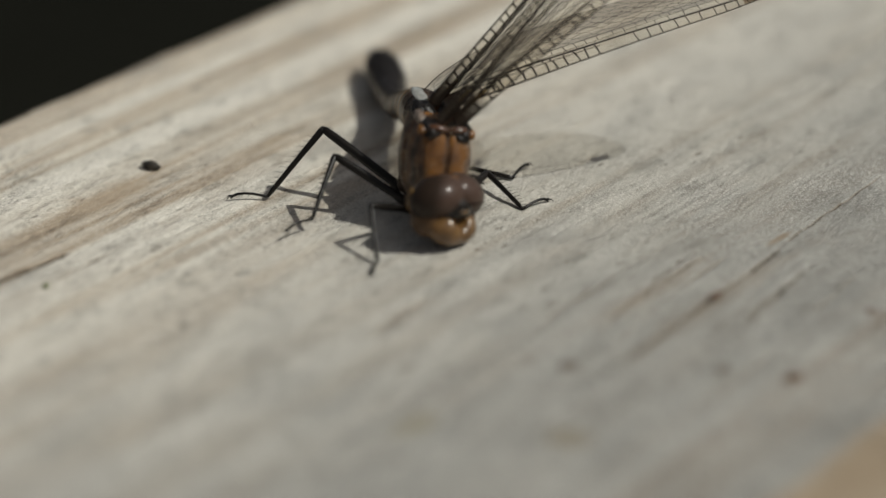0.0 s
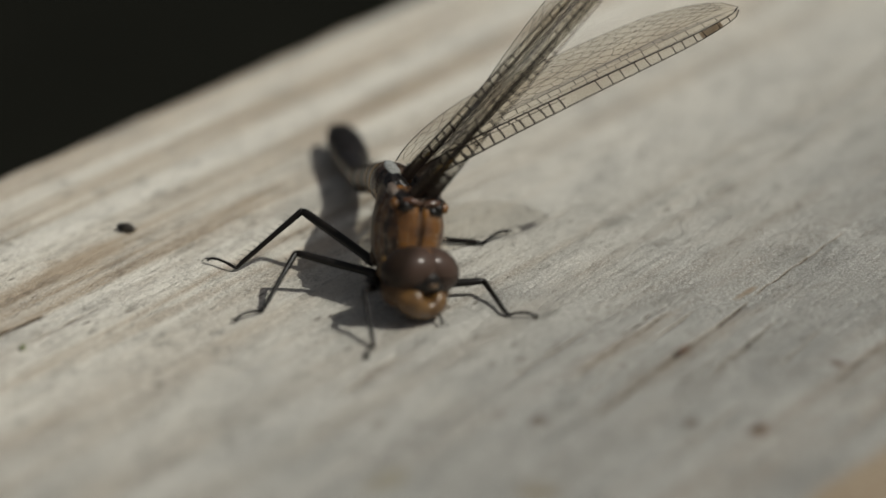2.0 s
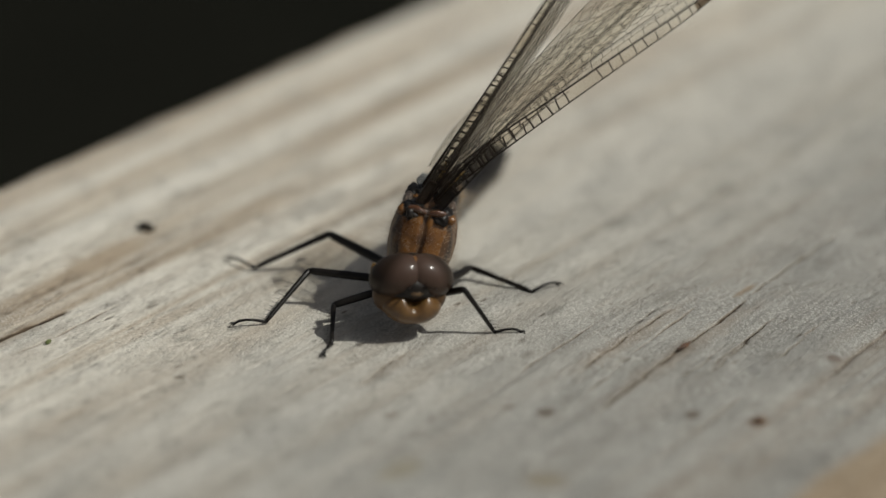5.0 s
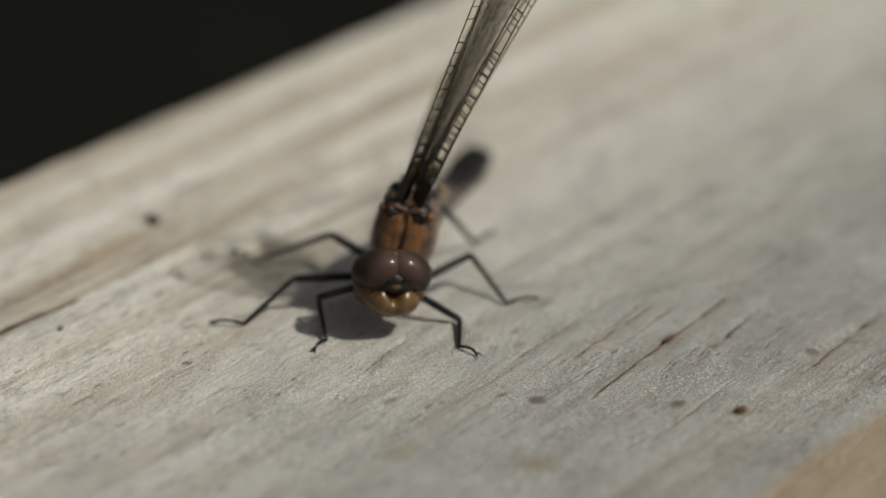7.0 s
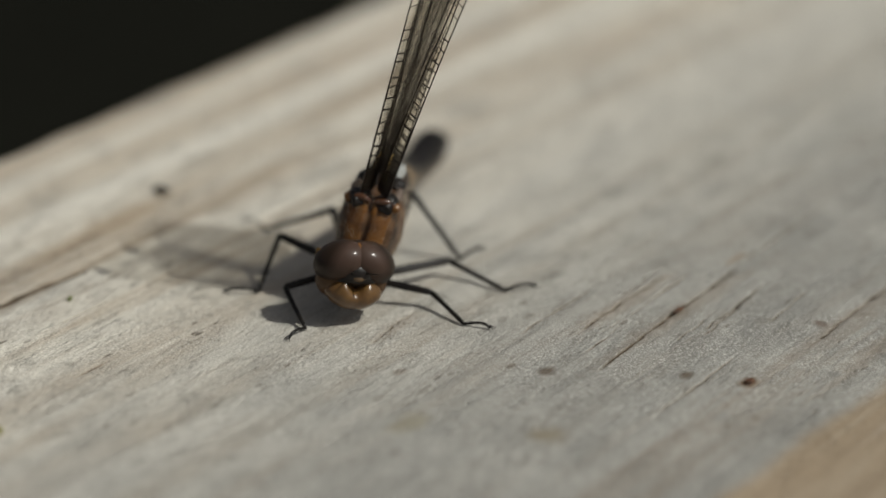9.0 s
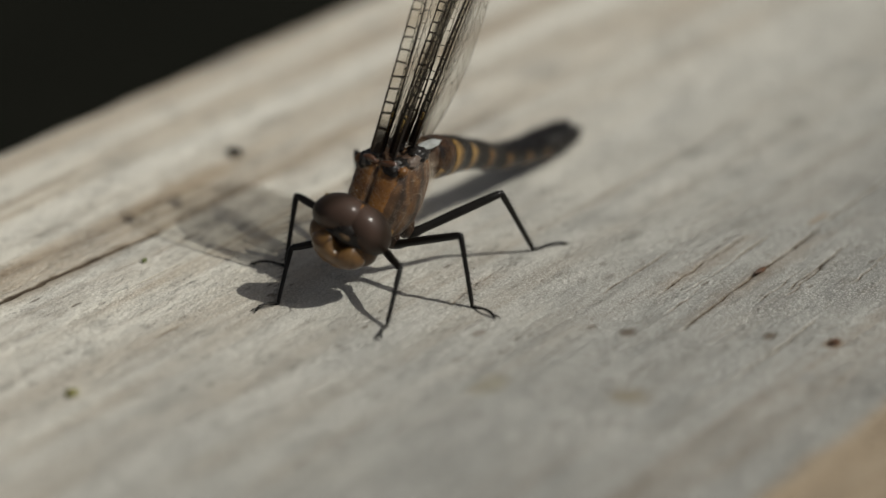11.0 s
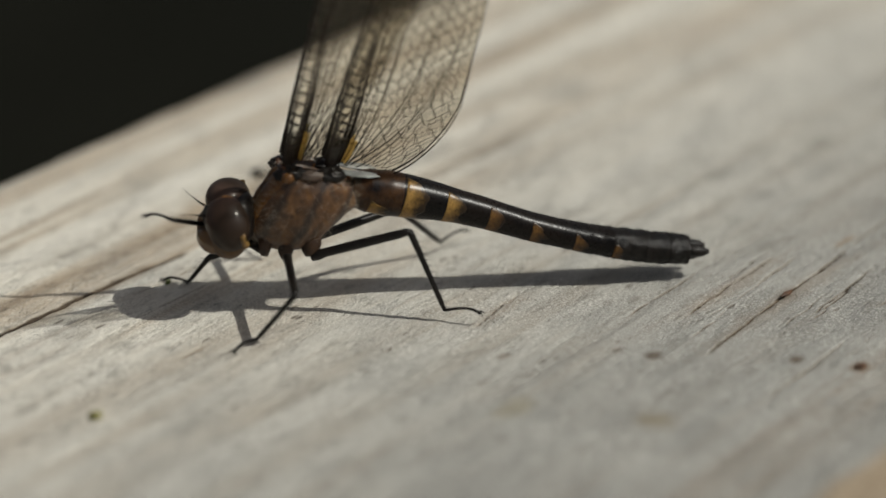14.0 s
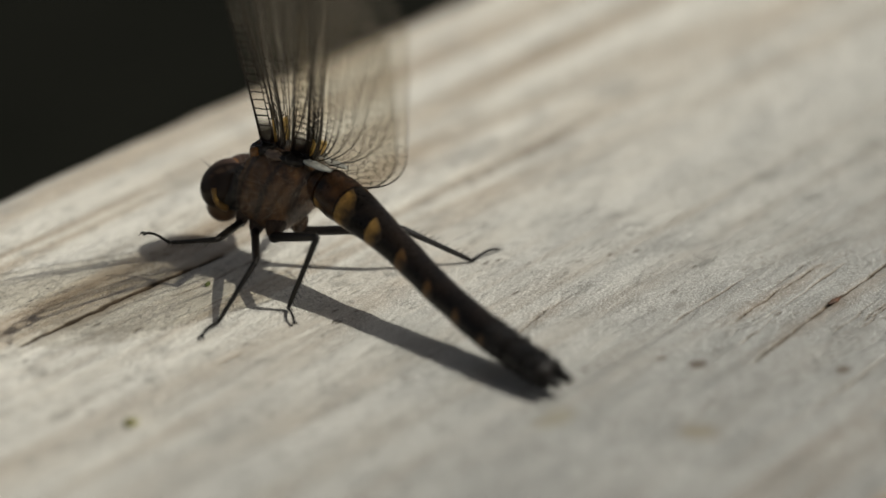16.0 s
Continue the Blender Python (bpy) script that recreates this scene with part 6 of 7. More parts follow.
    walk(legs["RH"], [
        (0, pose(0.0017, -0.0006, -0.0036, 78.4, -31.2, 49.7)),
        (0.5, pose(0.0017, -0.0006, -0.0036, 74.2, -31.3, 52.3)),
        (1, pose(0.0017, -0.0006, -0.0036, 77.7, -38.7, 50.9)),
        (1.5, pose(0.0017, -0.0006, -0.0036, 76.7, -42.4, 54.8)),
        (2, pose(0.0017, -0.0006, -0.0036, 88.3, -41.9, 35)),
        (2.3, pose(0.0017, -0.0006, -0.0036, 98.3, -45.6, 21.9)),
        (2.5, pose(0.0017, -0.0006, -0.0036, 103.4, -45.2, 16.1)),
        (3, pose(0.0017, -0.0006, -0.0036, 100.6, -41.5, 20.2)),
        (3.5, pose(0.0017, -0.0006, -0.0036, 101.5, -46, 25.9)),
        (3.7, pose(0.0017, -0.0006, -0.0036, 96, -49.5, 27.7)),
        (3.8, pose(0.0017, -0.0006, -0.0036, 88.4, -32.9, 39.4)),
        (3.9, pose(0.0017, -0.0006, -0.0036, 86.1, -23, 58)),
        (4, pose(0.0017, -0.0006, -0.0036, 118.2, -19.6, 59.8)),
        (4.2, pose(0.0017, -0.0006, -0.0036, 97.8, -35.6, 53.1)),
        (5.2, pose(0.0017, -0.0006, -0.0036, 103.5, -49.7, 38.1)),
        (6.5, pose(0.0017, -0.0006, -0.0036, 104.2, -53.5, 30.7)),
        (7, pose(0.0017, -0.0006, -0.0036, 113, -59.2, 19.2)),
        (7.5, pose(0.0017, -0.0006, -0.0036, 127, -60.5, 6.1)),
        (8, pose(0.0017, -0.0006, -0.0036, 107.4, -56, 27.7)),
        (8.5, pose(0.0017, -0.0006, -0.0036, 127.7, -61.4, 1.4)),
        (9, pose(0.0017, -0.0006, -0.0036, 102.4, -52, 10.5)),
        (9.5, pose(0.0017, -0.0006, -0.0036, 99.5, -45.8, 14.1)),
        (10, pose(0.0017, -0.0006, -0.0036, 99.1, -49.9, 14.6)),
        (10.7, pose(0.0017, -0.0006, -0.0036, 70.8, 6.3, 39.6)),
        (11.3, pose(0.0017, -0.0006, -0.0036, 71.6, 11.1, 38.9)),
        (11.9, pose(0.0017, -0.0006, -0.0036, 71.2, 12.2, 36.7)),
        (12.5, pose(0.0017, -0.0006, -0.0036, 71.9, 13.2, 35.4)),
        (13, pose(0.0017, -0.0006, -0.0036, 73.5, 12.7, 36.7)),
        (13.5, pose(0.0017, -0.0006, -0.0036, 71.5, 13.8, 36.4)),
        (14, pose(0.0017, -0.0006, -0.0036, 77.4, -17.2, 22.2)),
        (14.5, pose(0.0017, -0.0006, -0.0036, 72.2, 4.1, 34.8)),
        (15, pose(0.0017, -0.0006, -0.0036, 75.7, 12.2, 41.8)),
        (15.5, pose(0.0017, -0.0006, -0.0036, 73.7, -48.4, 33.3)),
        (16, pose(0.0017, -0.0006, -0.0036, 78.1, -42.5, 38.1)),
    ])
    walk(tibiae["RH"], [
        (0, pose(0, 0, 0.00835, 86.8, 0, 0)),
        (0.5, pose(0, 0, 0.00835, 90.7, 0, 0)),
        (1, pose(0, 0, 0.00835, 89, 0, 0)),
        (1.5, pose(0, 0, 0.00835, 86.8, 0, 0)),
        (2, pose(0, 0, 0.00835, 79.1, 0, 0)),
        (2.3, pose(0, 0, 0.00835, 74.5, 0, 0)),
        (2.5, pose(0, 0, 0.00835, 70.4, 0, 0)),
        (3, pose(0, 0, 0.00835, 70.4, 0, 0)),
        (3.5, pose(0, 0, 0.00835, 64.8, 0, 0)),
        (3.7, pose(0, 0, 0.00835, 71.7, 0, 0)),
        (3.8, pose(0, 0, 0.00835, 63.7, 0, 0)),
        (3.9, pose(0, 0, 0.00835, 61.7, 0, 0)),
        (4, pose(0, 0, 0.00835, 21.2, 0, 0)),
        (4.2, pose(0, 0, 0.00835, 50, 0, 0)),
        (5.2, pose(0, 0, 0.00835, 54.8, 0, 0)),
        (6.5, pose(0, 0, 0.00835, 58.8, 0, 0)),
        (7, pose(0, 0, 0.00835, 60.1, 0, 0)),
        (7.5, pose(0, 0, 0.00835, 55.9, 0, 0)),
        (8, pose(0, 0, 0.00835, 59.8, 0, 0)),
        (8.5, pose(0, 0, 0.00835, 52.4, 0, 0)),
        (9, pose(0, 0, 0.00835, 63.7, 0, 0)),
        (9.5, pose(0, 0, 0.00835, 57.7, 0, 0)),
        (10, pose(0, 0, 0.00835, 51.5, 0, 0)),
        (10.7, pose(0, 0, 0.00835, 99.3, 0, 0)),
        (11.3, pose(0, 0, 0.00835, 95, 0, 0)),
        (11.9, pose(0, 0, 0.00835, 91.6, 0, 0)),
        (12.5, pose(0, 0, 0.00835, 85.1, 0, 0)),
        (13, pose(0, 0, 0.00835, 74.9, 0, 0)),
        (13.5, pose(0, 0, 0.00835, 71.5, 0, 0)),
        (14, pose(0, 0, 0.00835, 52.9, 0, 0)),
        (14.5, pose(0, 0, 0.00835, 66.7, 0, 0)),
        (15, pose(0, 0, 0.00835, 75, 0, 0)),
        (15.5, pose(0, 0, 0.00835, 55.9, 0, 0)),
        (16, pose(0, 0, 0.00835, 46.2, 0, 0)),
    ])
    walk(tarsi["RH"], [
        (0, pose(0, -0.00709, 0.00874, 31.8, 33.1, -17)),
        (0.5, pose(0, -0.0071, 0.00826, 32.1, 24.9, -18.5)),
        (1, pose(0, -0.0071, 0.00848, 25.9, 2.5, -37.3)),
        (1.5, pose(0, -0.00709, 0.00874, 22.6, 9, -42.6)),
        (2, pose(0, -0.00697, 0.0097, 17.6, 8.3, -46)),
        (2.3, pose(0, -0.00684, 0.01025, 9.2, 3.7, -49.8)),
        (2.5, pose(0, -0.00669, 0.01073, 5, -0.5, -48.8)),
        (3, pose(0, -0.00669, 0.01073, 5.5, 8.3, -47.1)),
        (3.5, pose(0, -0.00642, 0.01137, 4.4, 4.8, -49)),
        (3.7, pose(0, -0.00674, 0.01058, 6.2, 12.7, -53.8)),
        (3.8, pose(0, -0.00636, 0.0115, 11.9, 6.8, -36)),
        (3.9, pose(0, -0.00625, 0.01172, 15.5, -2.1, -28.1)),
        (4, pose(0, -0.00257, 0.01497, -1.1, 3.8, -21.8)),
        (4.2, pose(0, -0.00544, 0.01292, 9.4, 0.1, -40)),
        (5.2, pose(0, -0.0058, 0.01245, 5.5, 7.4, -54.1)),
        (6.5, pose(0, -0.00607, 0.01203, 4.6, 11.4, -56.1)),
        (7, pose(0, -0.00615, 0.01189, 0.4, 12.9, -66.2)),
        (7.5, pose(0, -0.00588, 0.01233, -3.7, 9.2, -72.3)),
        (8, pose(0, -0.00614, 0.01192, 1.7, 13.2, -62.3)),
        (8.5, pose(0, -0.00563, 0.01268, -3.8, 20.2, -73.8)),
        (9, pose(0, -0.00636, 0.0115, 5.1, 26.1, -59.1)),
        (9.5, pose(0, -0.006, 0.01215, 8, 21.3, -48.8)),
        (10, pose(0, -0.00556, 0.01277, 2.6, 26.9, -54.9)),
        (10.7, pose(0, -0.00701, 0.00721, 26.2, 1.5, 3.4)),
        (11.3, pose(0, -0.00707, 0.00773, 23.1, 1.2, 7)),
        (11.9, pose(0, -0.0071, 0.00815, 21.3, 3.1, 7.5)),
        (12.5, pose(0, -0.00707, 0.00895, 18.4, 4.6, 7.7)),
        (13, pose(0, -0.00686, 0.0102, 16.3, 3.5, 7.2)),
        (13.5, pose(0, -0.00673, 0.01061, 15.3, 3, 8.3)),
        (14, pose(0, -0.00566, 0.01263, 6.9, 13.3, -15.9)),
        (14.5, pose(0, -0.00652, 0.01115, 12.6, 6.8, 1.3)),
        (15, pose(0, -0.00686, 0.01018, 17.5, -3.2, 13.3)),
        (15.5, pose(0, -0.00588, 0.01233, 18.3, 58.4, -25.6)),
        (16, pose(0, -0.00513, 0.01326, 11.3, 53, -25.6)),
    ])
    walk(legs["LF"], [
        (0, pose(-0.0015, 0.0033, -0.0032, -48.9, -10, -18.5)),
        (0.5, pose(-0.0015, 0.0033, -0.0032, -48.9, -8.8, -16.4)),
        (1, pose(-0.0015, 0.0033, -0.0032, -48.8, -8.8, -16.8)),
        (1.5, pose(-0.0015, 0.0033, -0.0032, -157.7, 95.6, 9)),
        (2, pose(-0.0015, 0.0033, -0.0032, 24.4, 73.8, -158.5)),
        (2.3, pose(-0.0015, 0.0033, -0.0032, 82.1, 82, -97.9)),
        (2.5, pose(-0.0015, 0.0033, -0.0032, 65.4, -23.2, -131.8)),
        (3, pose(-0.0015, 0.0033, -0.0032, 64.3, -20.8, -127.5)),
        (3.5, pose(-0.0015, 0.0033, -0.0032, 108.8, 71.8, -56.2)),
        (3.7, pose(-0.0015, 0.0033, -0.0032, 63.3, -21.3, -118.3)),
        (3.8, pose(-0.0015, 0.0033, -0.0032, 84, 69.3, -71.3)),
        (3.9, pose(-0.0015, 0.0033, -0.0032, 54.4, -18, -102.5)),
        (4, pose(-0.0015, 0.0033, -0.0032, 19.2, 83.6, -98.6)),
        (4.2, pose(-0.0015, 0.0033, -0.0032, 52.6, 76.9, -79.4)),
        (5.2, pose(-0.0015, 0.0033, -0.0032, 48.5, -35, -116.8)),
        (6.5, pose(-0.0015, 0.0033, -0.0032, 61.2, 5.1, -138.7)),
        (7, pose(-0.0015, 0.0033, -0.0032, -151, 74.9, 16.5)),
        (7.5, pose(-0.0015, 0.0033, -0.0032, -57.7, 94.8, 99.1)),
        (8, pose(-0.0015, 0.0033, -0.0032, -93.6, 107.7, 64.7)),
        (8.5, pose(-0.0015, 0.0033, -0.0032, 72.7, 67.4, -129.2)),
        (9, pose(-0.0015, 0.0033, -0.0032, 64, 83.2, -116.1)),
        (9.5, pose(-0.0015, 0.0033, -0.0032, 67.9, 98.1, -100.7)),
        (10, pose(-0.0015, 0.0033, -0.0032, -95.5, 122.4, 51.3)),
        (10.7, pose(-0.0015, 0.0033, -0.0032, 81.8, 29.7, -136)),
        (11.3, pose(-0.0015, 0.0033, -0.0032, 84.2, 17, -134.4)),
        (11.9, pose(-0.0015, 0.0033, -0.0032, 88.8, 10.7, -131.9)),
        (12.5, pose(-0.0015, 0.0033, -0.0032, 92.9, 20, -113.3)),
        (13, pose(-0.0015, 0.0033, -0.0032, 146.6, -33.5, 70.3)),
        (13.5, pose(-0.0015, 0.0033, -0.0032, 172.8, -26.9, 62.1)),
        (14, pose(-0.0015, 0.0033, -0.0032, -50.8, -70, -76)),
        (14.5, pose(-0.0015, 0.0033, -0.0032, -7.9, -135, -116)),
        (15, pose(-0.0015, 0.0033, -0.0032, 6.2, -127.6, -91.4)),
        (15.5, pose(-0.0015, 0.0033, -0.0032, 6.9, 74.1, -141.6)),
        (16, pose(-0.0015, 0.0033, -0.0032, 107.5, 74.2, -51.4)),
    ])
    walk(tibiae["LF"], [
        (0, pose(0, 0, 0.00491, 139.5, 0, 0)),
        (0.5, pose(0, 0, 0.00491, 139.2, 0, 0)),
        (1, pose(0, 0, 0.00491, 139.2, 0, 0)),
        (1.5, pose(0, 0, 0.00491, 66.9, 0, 0)),
        (2, pose(0, 0, 0.00491, 77, 0, 0)),
        (2.3, pose(0, 0, 0.00491, 79.1, 0, 0)),
        (2.5, pose(0, 0, 0.00491, 77.1, 0, 0)),
        (3, pose(0, 0, 0.00491, 78.9, 0, 0)),
        (3.5, pose(0, 0, 0.00491, 82.5, 0, 0)),
        (3.7, pose(0, 0, 0.00491, 80.1, 0, 0)),
        (3.8, pose(0, 0, 0.00491, 88.2, 0, 0)),
        (3.9, pose(0, 0, 0.00491, 90.4, 0, 0)),
        (4, pose(0, 0, 0.00491, 97.5, 0, 0)),
        (4.2, pose(0, 0, 0.00491, 97.4, 0, 0)),
        (5.2, pose(0, 0, 0.00491, 97.7, 0, 0)),
        (6.5, pose(0, 0, 0.00491, 69.3, 0, 0)),
        (7, pose(0, 0, 0.00491, 70.9, 0, 0)),
        (7.5, pose(0, 0, 0.00491, 56.7, 0, 0)),
        (8, pose(0, 0, 0.00491, 57.7, 0, 0)),
        (8.5, pose(0, 0, 0.00491, 53.8, 0, 0)),
        (9, pose(0, 0, 0.00491, 42.9, 0, 0)),
        (9.5, pose(0, 0, 0.00491, 43.8, 0, 0)),
        (10, pose(0, 0, 0.00491, 82.1, 0, 0)),
        (10.7, pose(0, 0, 0.00491, 61.8, 0, 0)),
        (11.3, pose(0, 0, 0.00491, 66.7, 0, 0)),
        (11.9, pose(0, 0, 0.00491, 65.6, 0, 0)),
        (12.5, pose(0, 0, 0.00491, 89, 0, 0)),
        (13, pose(0, 0, 0.00491, 101.3, 0, 0)),
        (13.5, pose(0, 0, 0.00491, 83.6, 0, 0)),
        (14, pose(0, 0, 0.00491, 71.2, 0, 0)),
        (14.5, pose(0, 0, 0.00491, 40.5, 0, 0)),
        (15, pose(0, 0, 0.00491, 69.8, 0, 0)),
        (15.5, pose(0, 0, 0.00491, 127, 0, 0)),
        (16, pose(0, 0, 0.00491, 98.7, 0, 0)),
    ])
    walk(tarsi["LF"], [
        (0, pose(0, -0.00307, 0.00132, 35.4, 14.6, -141.9)),
        (0.5, pose(0, -0.00309, 0.00134, 34.8, 16.4, -145.6)),
        (1, pose(0, -0.00309, 0.00134, 33.9, 16.9, -145.7)),
        (1.5, pose(0, -0.00434, 0.00676, -1.8, -18.2, 86.4)),
        (2, pose(0, -0.0046, 0.00597, 4.7, -15.6, 75.5)),
        (2.3, pose(0, -0.00463, 0.0058, -5.7, -19, 75.7)),
        (2.5, pose(0, -0.0046, 0.00596, 15.4, 34, -18.5)),
        (3, pose(0, -0.00463, 0.00582, 16.8, 31.6, -13.3)),
        (3.5, pose(0, -0.00468, 0.00553, -8.1, -16.4, 66.8)),
        (3.7, pose(0, -0.00465, 0.00572, 27.2, 49.4, -2.8)),
        (3.8, pose(0, -0.00472, 0.00506, -0.7, -10.4, 62.7)),
        (3.9, pose(0, -0.00472, 0.00488, 34.8, 41.7, 3.4)),
        (4, pose(0, -0.00468, 0.0043, 6.7, -33.8, 62.8)),
        (4.2, pose(0, -0.00468, 0.0043, 4.6, -18.7, 66.2)),
        (5.2, pose(0, -0.00468, 0.00428, 36.2, 45.8, -12.1)),
        (6.5, pose(0, -0.00442, 0.00658, 21.4, -0.3, 7.8)),
        (7, pose(0, -0.00446, 0.00645, -22.2, -23.8, 106.1)),
        (7.5, pose(0, -0.00395, 0.0075, -10.5, 7.3, 83.4)),
        (8, pose(0, -0.00399, 0.00743, -4.7, 4.5, 71.9)),
        (8.5, pose(0, -0.00381, 0.0077, -0.5, 10.6, 65.6)),
        (9, pose(0, -0.00321, 0.00837, -3.5, -4.1, 77.5)),
        (9.5, pose(0, -0.00327, 0.00832, -8.3, -32.1, 92.1)),
        (10, pose(0, -0.00467, 0.00556, -3.9, -44.2, 62.8)),
        (10.7, pose(0, -0.00416, 0.00714, 3.2, -31.1, 32.1)),
        (11.3, pose(0, -0.00434, 0.00678, 3.7, -30, 20.6)),
        (11.9, pose(0, -0.0043, 0.00686, 0.7, -30.2, 17)),
        (12.5, pose(0, -0.00472, 0.00499, -5.9, -48.3, 32.7)),
        (13, pose(0, -0.00463, 0.00398, -66.3, 48.1, -116.5)),
        (13.5, pose(0, -0.00469, 0.00544, -64.1, 26.2, -127.2)),
        (14, pose(0, -0.00447, 0.00643, 9.1, 41.3, -96.1)),
        (14.5, pose(0, -0.00306, 0.0085, -41.5, 25.5, -111)),
        (15, pose(0, -0.00443, 0.00654, -39.3, 13.3, -106.3)),
        (15.5, pose(0, -0.00377, 0.00207, 83.5, -65.1, -6.3)),
        (16, pose(0, -0.00467, 0.00419, 11.3, -76.9, 51.7)),
    ])
    walk(legs["LM"], [
        (0, pose(-0.0017, 0.0015, -0.0036, 127, 95.5, -4)),
        (0.5, pose(-0.0017, 0.0015, -0.0036, 59.8, 96.2, -67)),
        (1, pose(-0.0017, 0.0015, -0.0036, 47.5, 101.3, -77.4)),
        (1.5, pose(-0.0017, 0.0015, -0.0036, -147.4, -103, 1.6)),
        (2, pose(-0.0017, 0.0015, -0.0036, -147.4, -106.1, 1.7)),
        (2.3, pose(-0.0017, 0.0015, -0.0036, 7.7, 103.8, -133.1)),
        (2.5, pose(-0.0017, 0.0015, -0.0036, 103.3, 77.2, -44.9)),
        (3, pose(-0.0017, 0.0015, -0.0036, 98.2, 79.8, -46.3)),
        (3.5, pose(-0.0017, 0.0015, -0.0036, 104, 75.8, -32.2)),
        (3.7, pose(-0.0017, 0.0015, -0.0036, 106.1, 82.5, -30.2)),
        (3.8, pose(-0.0017, 0.0015, -0.0036, 78.3, 74.5, -53.4)),
        (3.9, pose(-0.0017, 0.0015, -0.0036, 60.7, 75.2, -59.2)),
        (4, pose(-0.0017, 0.0015, -0.0036, 58.1, 112.4, -44.4)),
        (4.2, pose(-0.0017, 0.0015, -0.0036, 62.9, 95.7, -47.4)),
        (5.2, pose(-0.0017, 0.0015, -0.0036, 25.3, 96.2, -87.3)),
        (6.5, pose(-0.0017, 0.0015, -0.0036, 67.6, 72.4, -55)),
        (7, pose(-0.0017, 0.0015, -0.0036, 65.4, 73.6, -58.6)),
        (7.5, pose(-0.0017, 0.0015, -0.0036, 73.6, 79.1, -44.1)),
        (8, pose(-0.0017, 0.0015, -0.0036, 85.2, 79.7, -32)),
        (8.5, pose(-0.0017, 0.0015, -0.0036, 91.9, 82.9, -31.1)),
        (9, pose(-0.0017, 0.0015, -0.0036, 59.3, 91.2, -77.2)),
        (9.5, pose(-0.0017, 0.0015, -0.0036, 48.2, 70.3, -106.9)),
        (10, pose(-0.0017, 0.0015, -0.0036, 77.8, 67.4, -64.6)),
        (10.7, pose(-0.0017, 0.0015, -0.0036, 61.8, 5.8, -97)),
        (11.3, pose(-0.0017, 0.0015, -0.0036, 64.8, 6.9, -97.3)),
        (11.9, pose(-0.0017, 0.0015, -0.0036, 68.5, 7.8, -99.9)),
        (12.5, pose(-0.0017, 0.0015, -0.0036, 77.7, 29.7, -100.7)),
        (13, pose(-0.0017, 0.0015, -0.0036, 74.6, 13.9, -85.7)),
        (13.5, pose(-0.0017, 0.0015, -0.0036, 73.1, 2.3, -79.4)),
        (14, pose(-0.0017, 0.0015, -0.0036, 94.9, 27.9, -90)),
        (14.5, pose(-0.0017, 0.0015, -0.0036, 84.6, 3.2, -69.5)),
        (15, pose(-0.0017, 0.0015, -0.0036, 74.5, 26.5, -63.4)),
        (15.5, pose(-0.0017, 0.0015, -0.0036, 81.8, 28.1, -53.5)),
        (16, pose(-0.0017, 0.0015, -0.0036, 95.6, 32.3, -41.6)),
    ])
    walk(tibiae["LM"], [
        (0, pose(0, 0, 0.00687, 122.7, 0, 0)),
        (0.5, pose(0, 0, 0.00687, 120, 0, 0)),
        (1, pose(0, 0, 0.00687, 119.1, 0, 0)),
        (1.5, pose(0, 0, 0.00687, 138, 0, 0)),
        (2, pose(0, 0, 0.00687, 138.1, 0, 0)),
        (2.3, pose(0, 0, 0.00687, 119.7, 0, 0)),
        (2.5, pose(0, 0, 0.00687, 68.6, 0, 0)),
        (3, pose(0, 0, 0.00687, 74.9, 0, 0)),
        (3.5, pose(0, 0, 0.00687, 75.8, 0, 0)),
        (3.7, pose(0, 0, 0.00687, 74.5, 0, 0)),
        (3.8, pose(0, 0, 0.00687, 73.1, 0, 0)),
        (3.9, pose(0, 0, 0.00687, 80, 0, 0)),
        (4, pose(0, 0, 0.00687, 73.8, 0, 0)),
        (4.2, pose(0, 0, 0.00687, 79.3, 0, 0)),
        (5.2, pose(0, 0, 0.00687, 92, 0, 0)),
        (6.5, pose(0, 0, 0.00687, 102.6, 0, 0)),
        (7, pose(0, 0, 0.00687, 101.9, 0, 0)),
        (7.5, pose(0, 0, 0.00687, 103.5, 0, 0)),
        (8, pose(0, 0, 0.00687, 102.4, 0, 0)),
        (8.5, pose(0, 0, 0.00687, 91.9, 0, 0)),
        (9, pose(0, 0, 0.00687, 68.2, 0, 0)),
        (9.5, pose(0, 0, 0.00687, 80.8, 0, 0)),
        (10, pose(0, 0, 0.00687, 82, 0, 0)),
        (10.7, pose(0, 0, 0.00687, 92, 0, 0)),
        (11.3, pose(0, 0, 0.00687, 96.2, 0, 0)),
        (11.9, pose(0, 0, 0.00687, 94.5, 0, 0)),
        (12.5, pose(0, 0, 0.00687, 96.6, 0, 0)),
        (13, pose(0, 0, 0.00687, 79.8, 0, 0)),
        (13.5, pose(0, 0, 0.00687, 113.5, 0, 0)),
        (14, pose(0, 0, 0.00687, 109.7, 0, 0)),
        (14.5, pose(0, 0, 0.00687, 123, 0, 0)),
        (15, pose(0, 0, 0.00687, 100.6, 0, 0)),
        (15.5, pose(0, 0, 0.00687, 100.9, 0, 0)),
        (16, pose(0, 0, 0.00687, 63.7, 0, 0)),
    ])
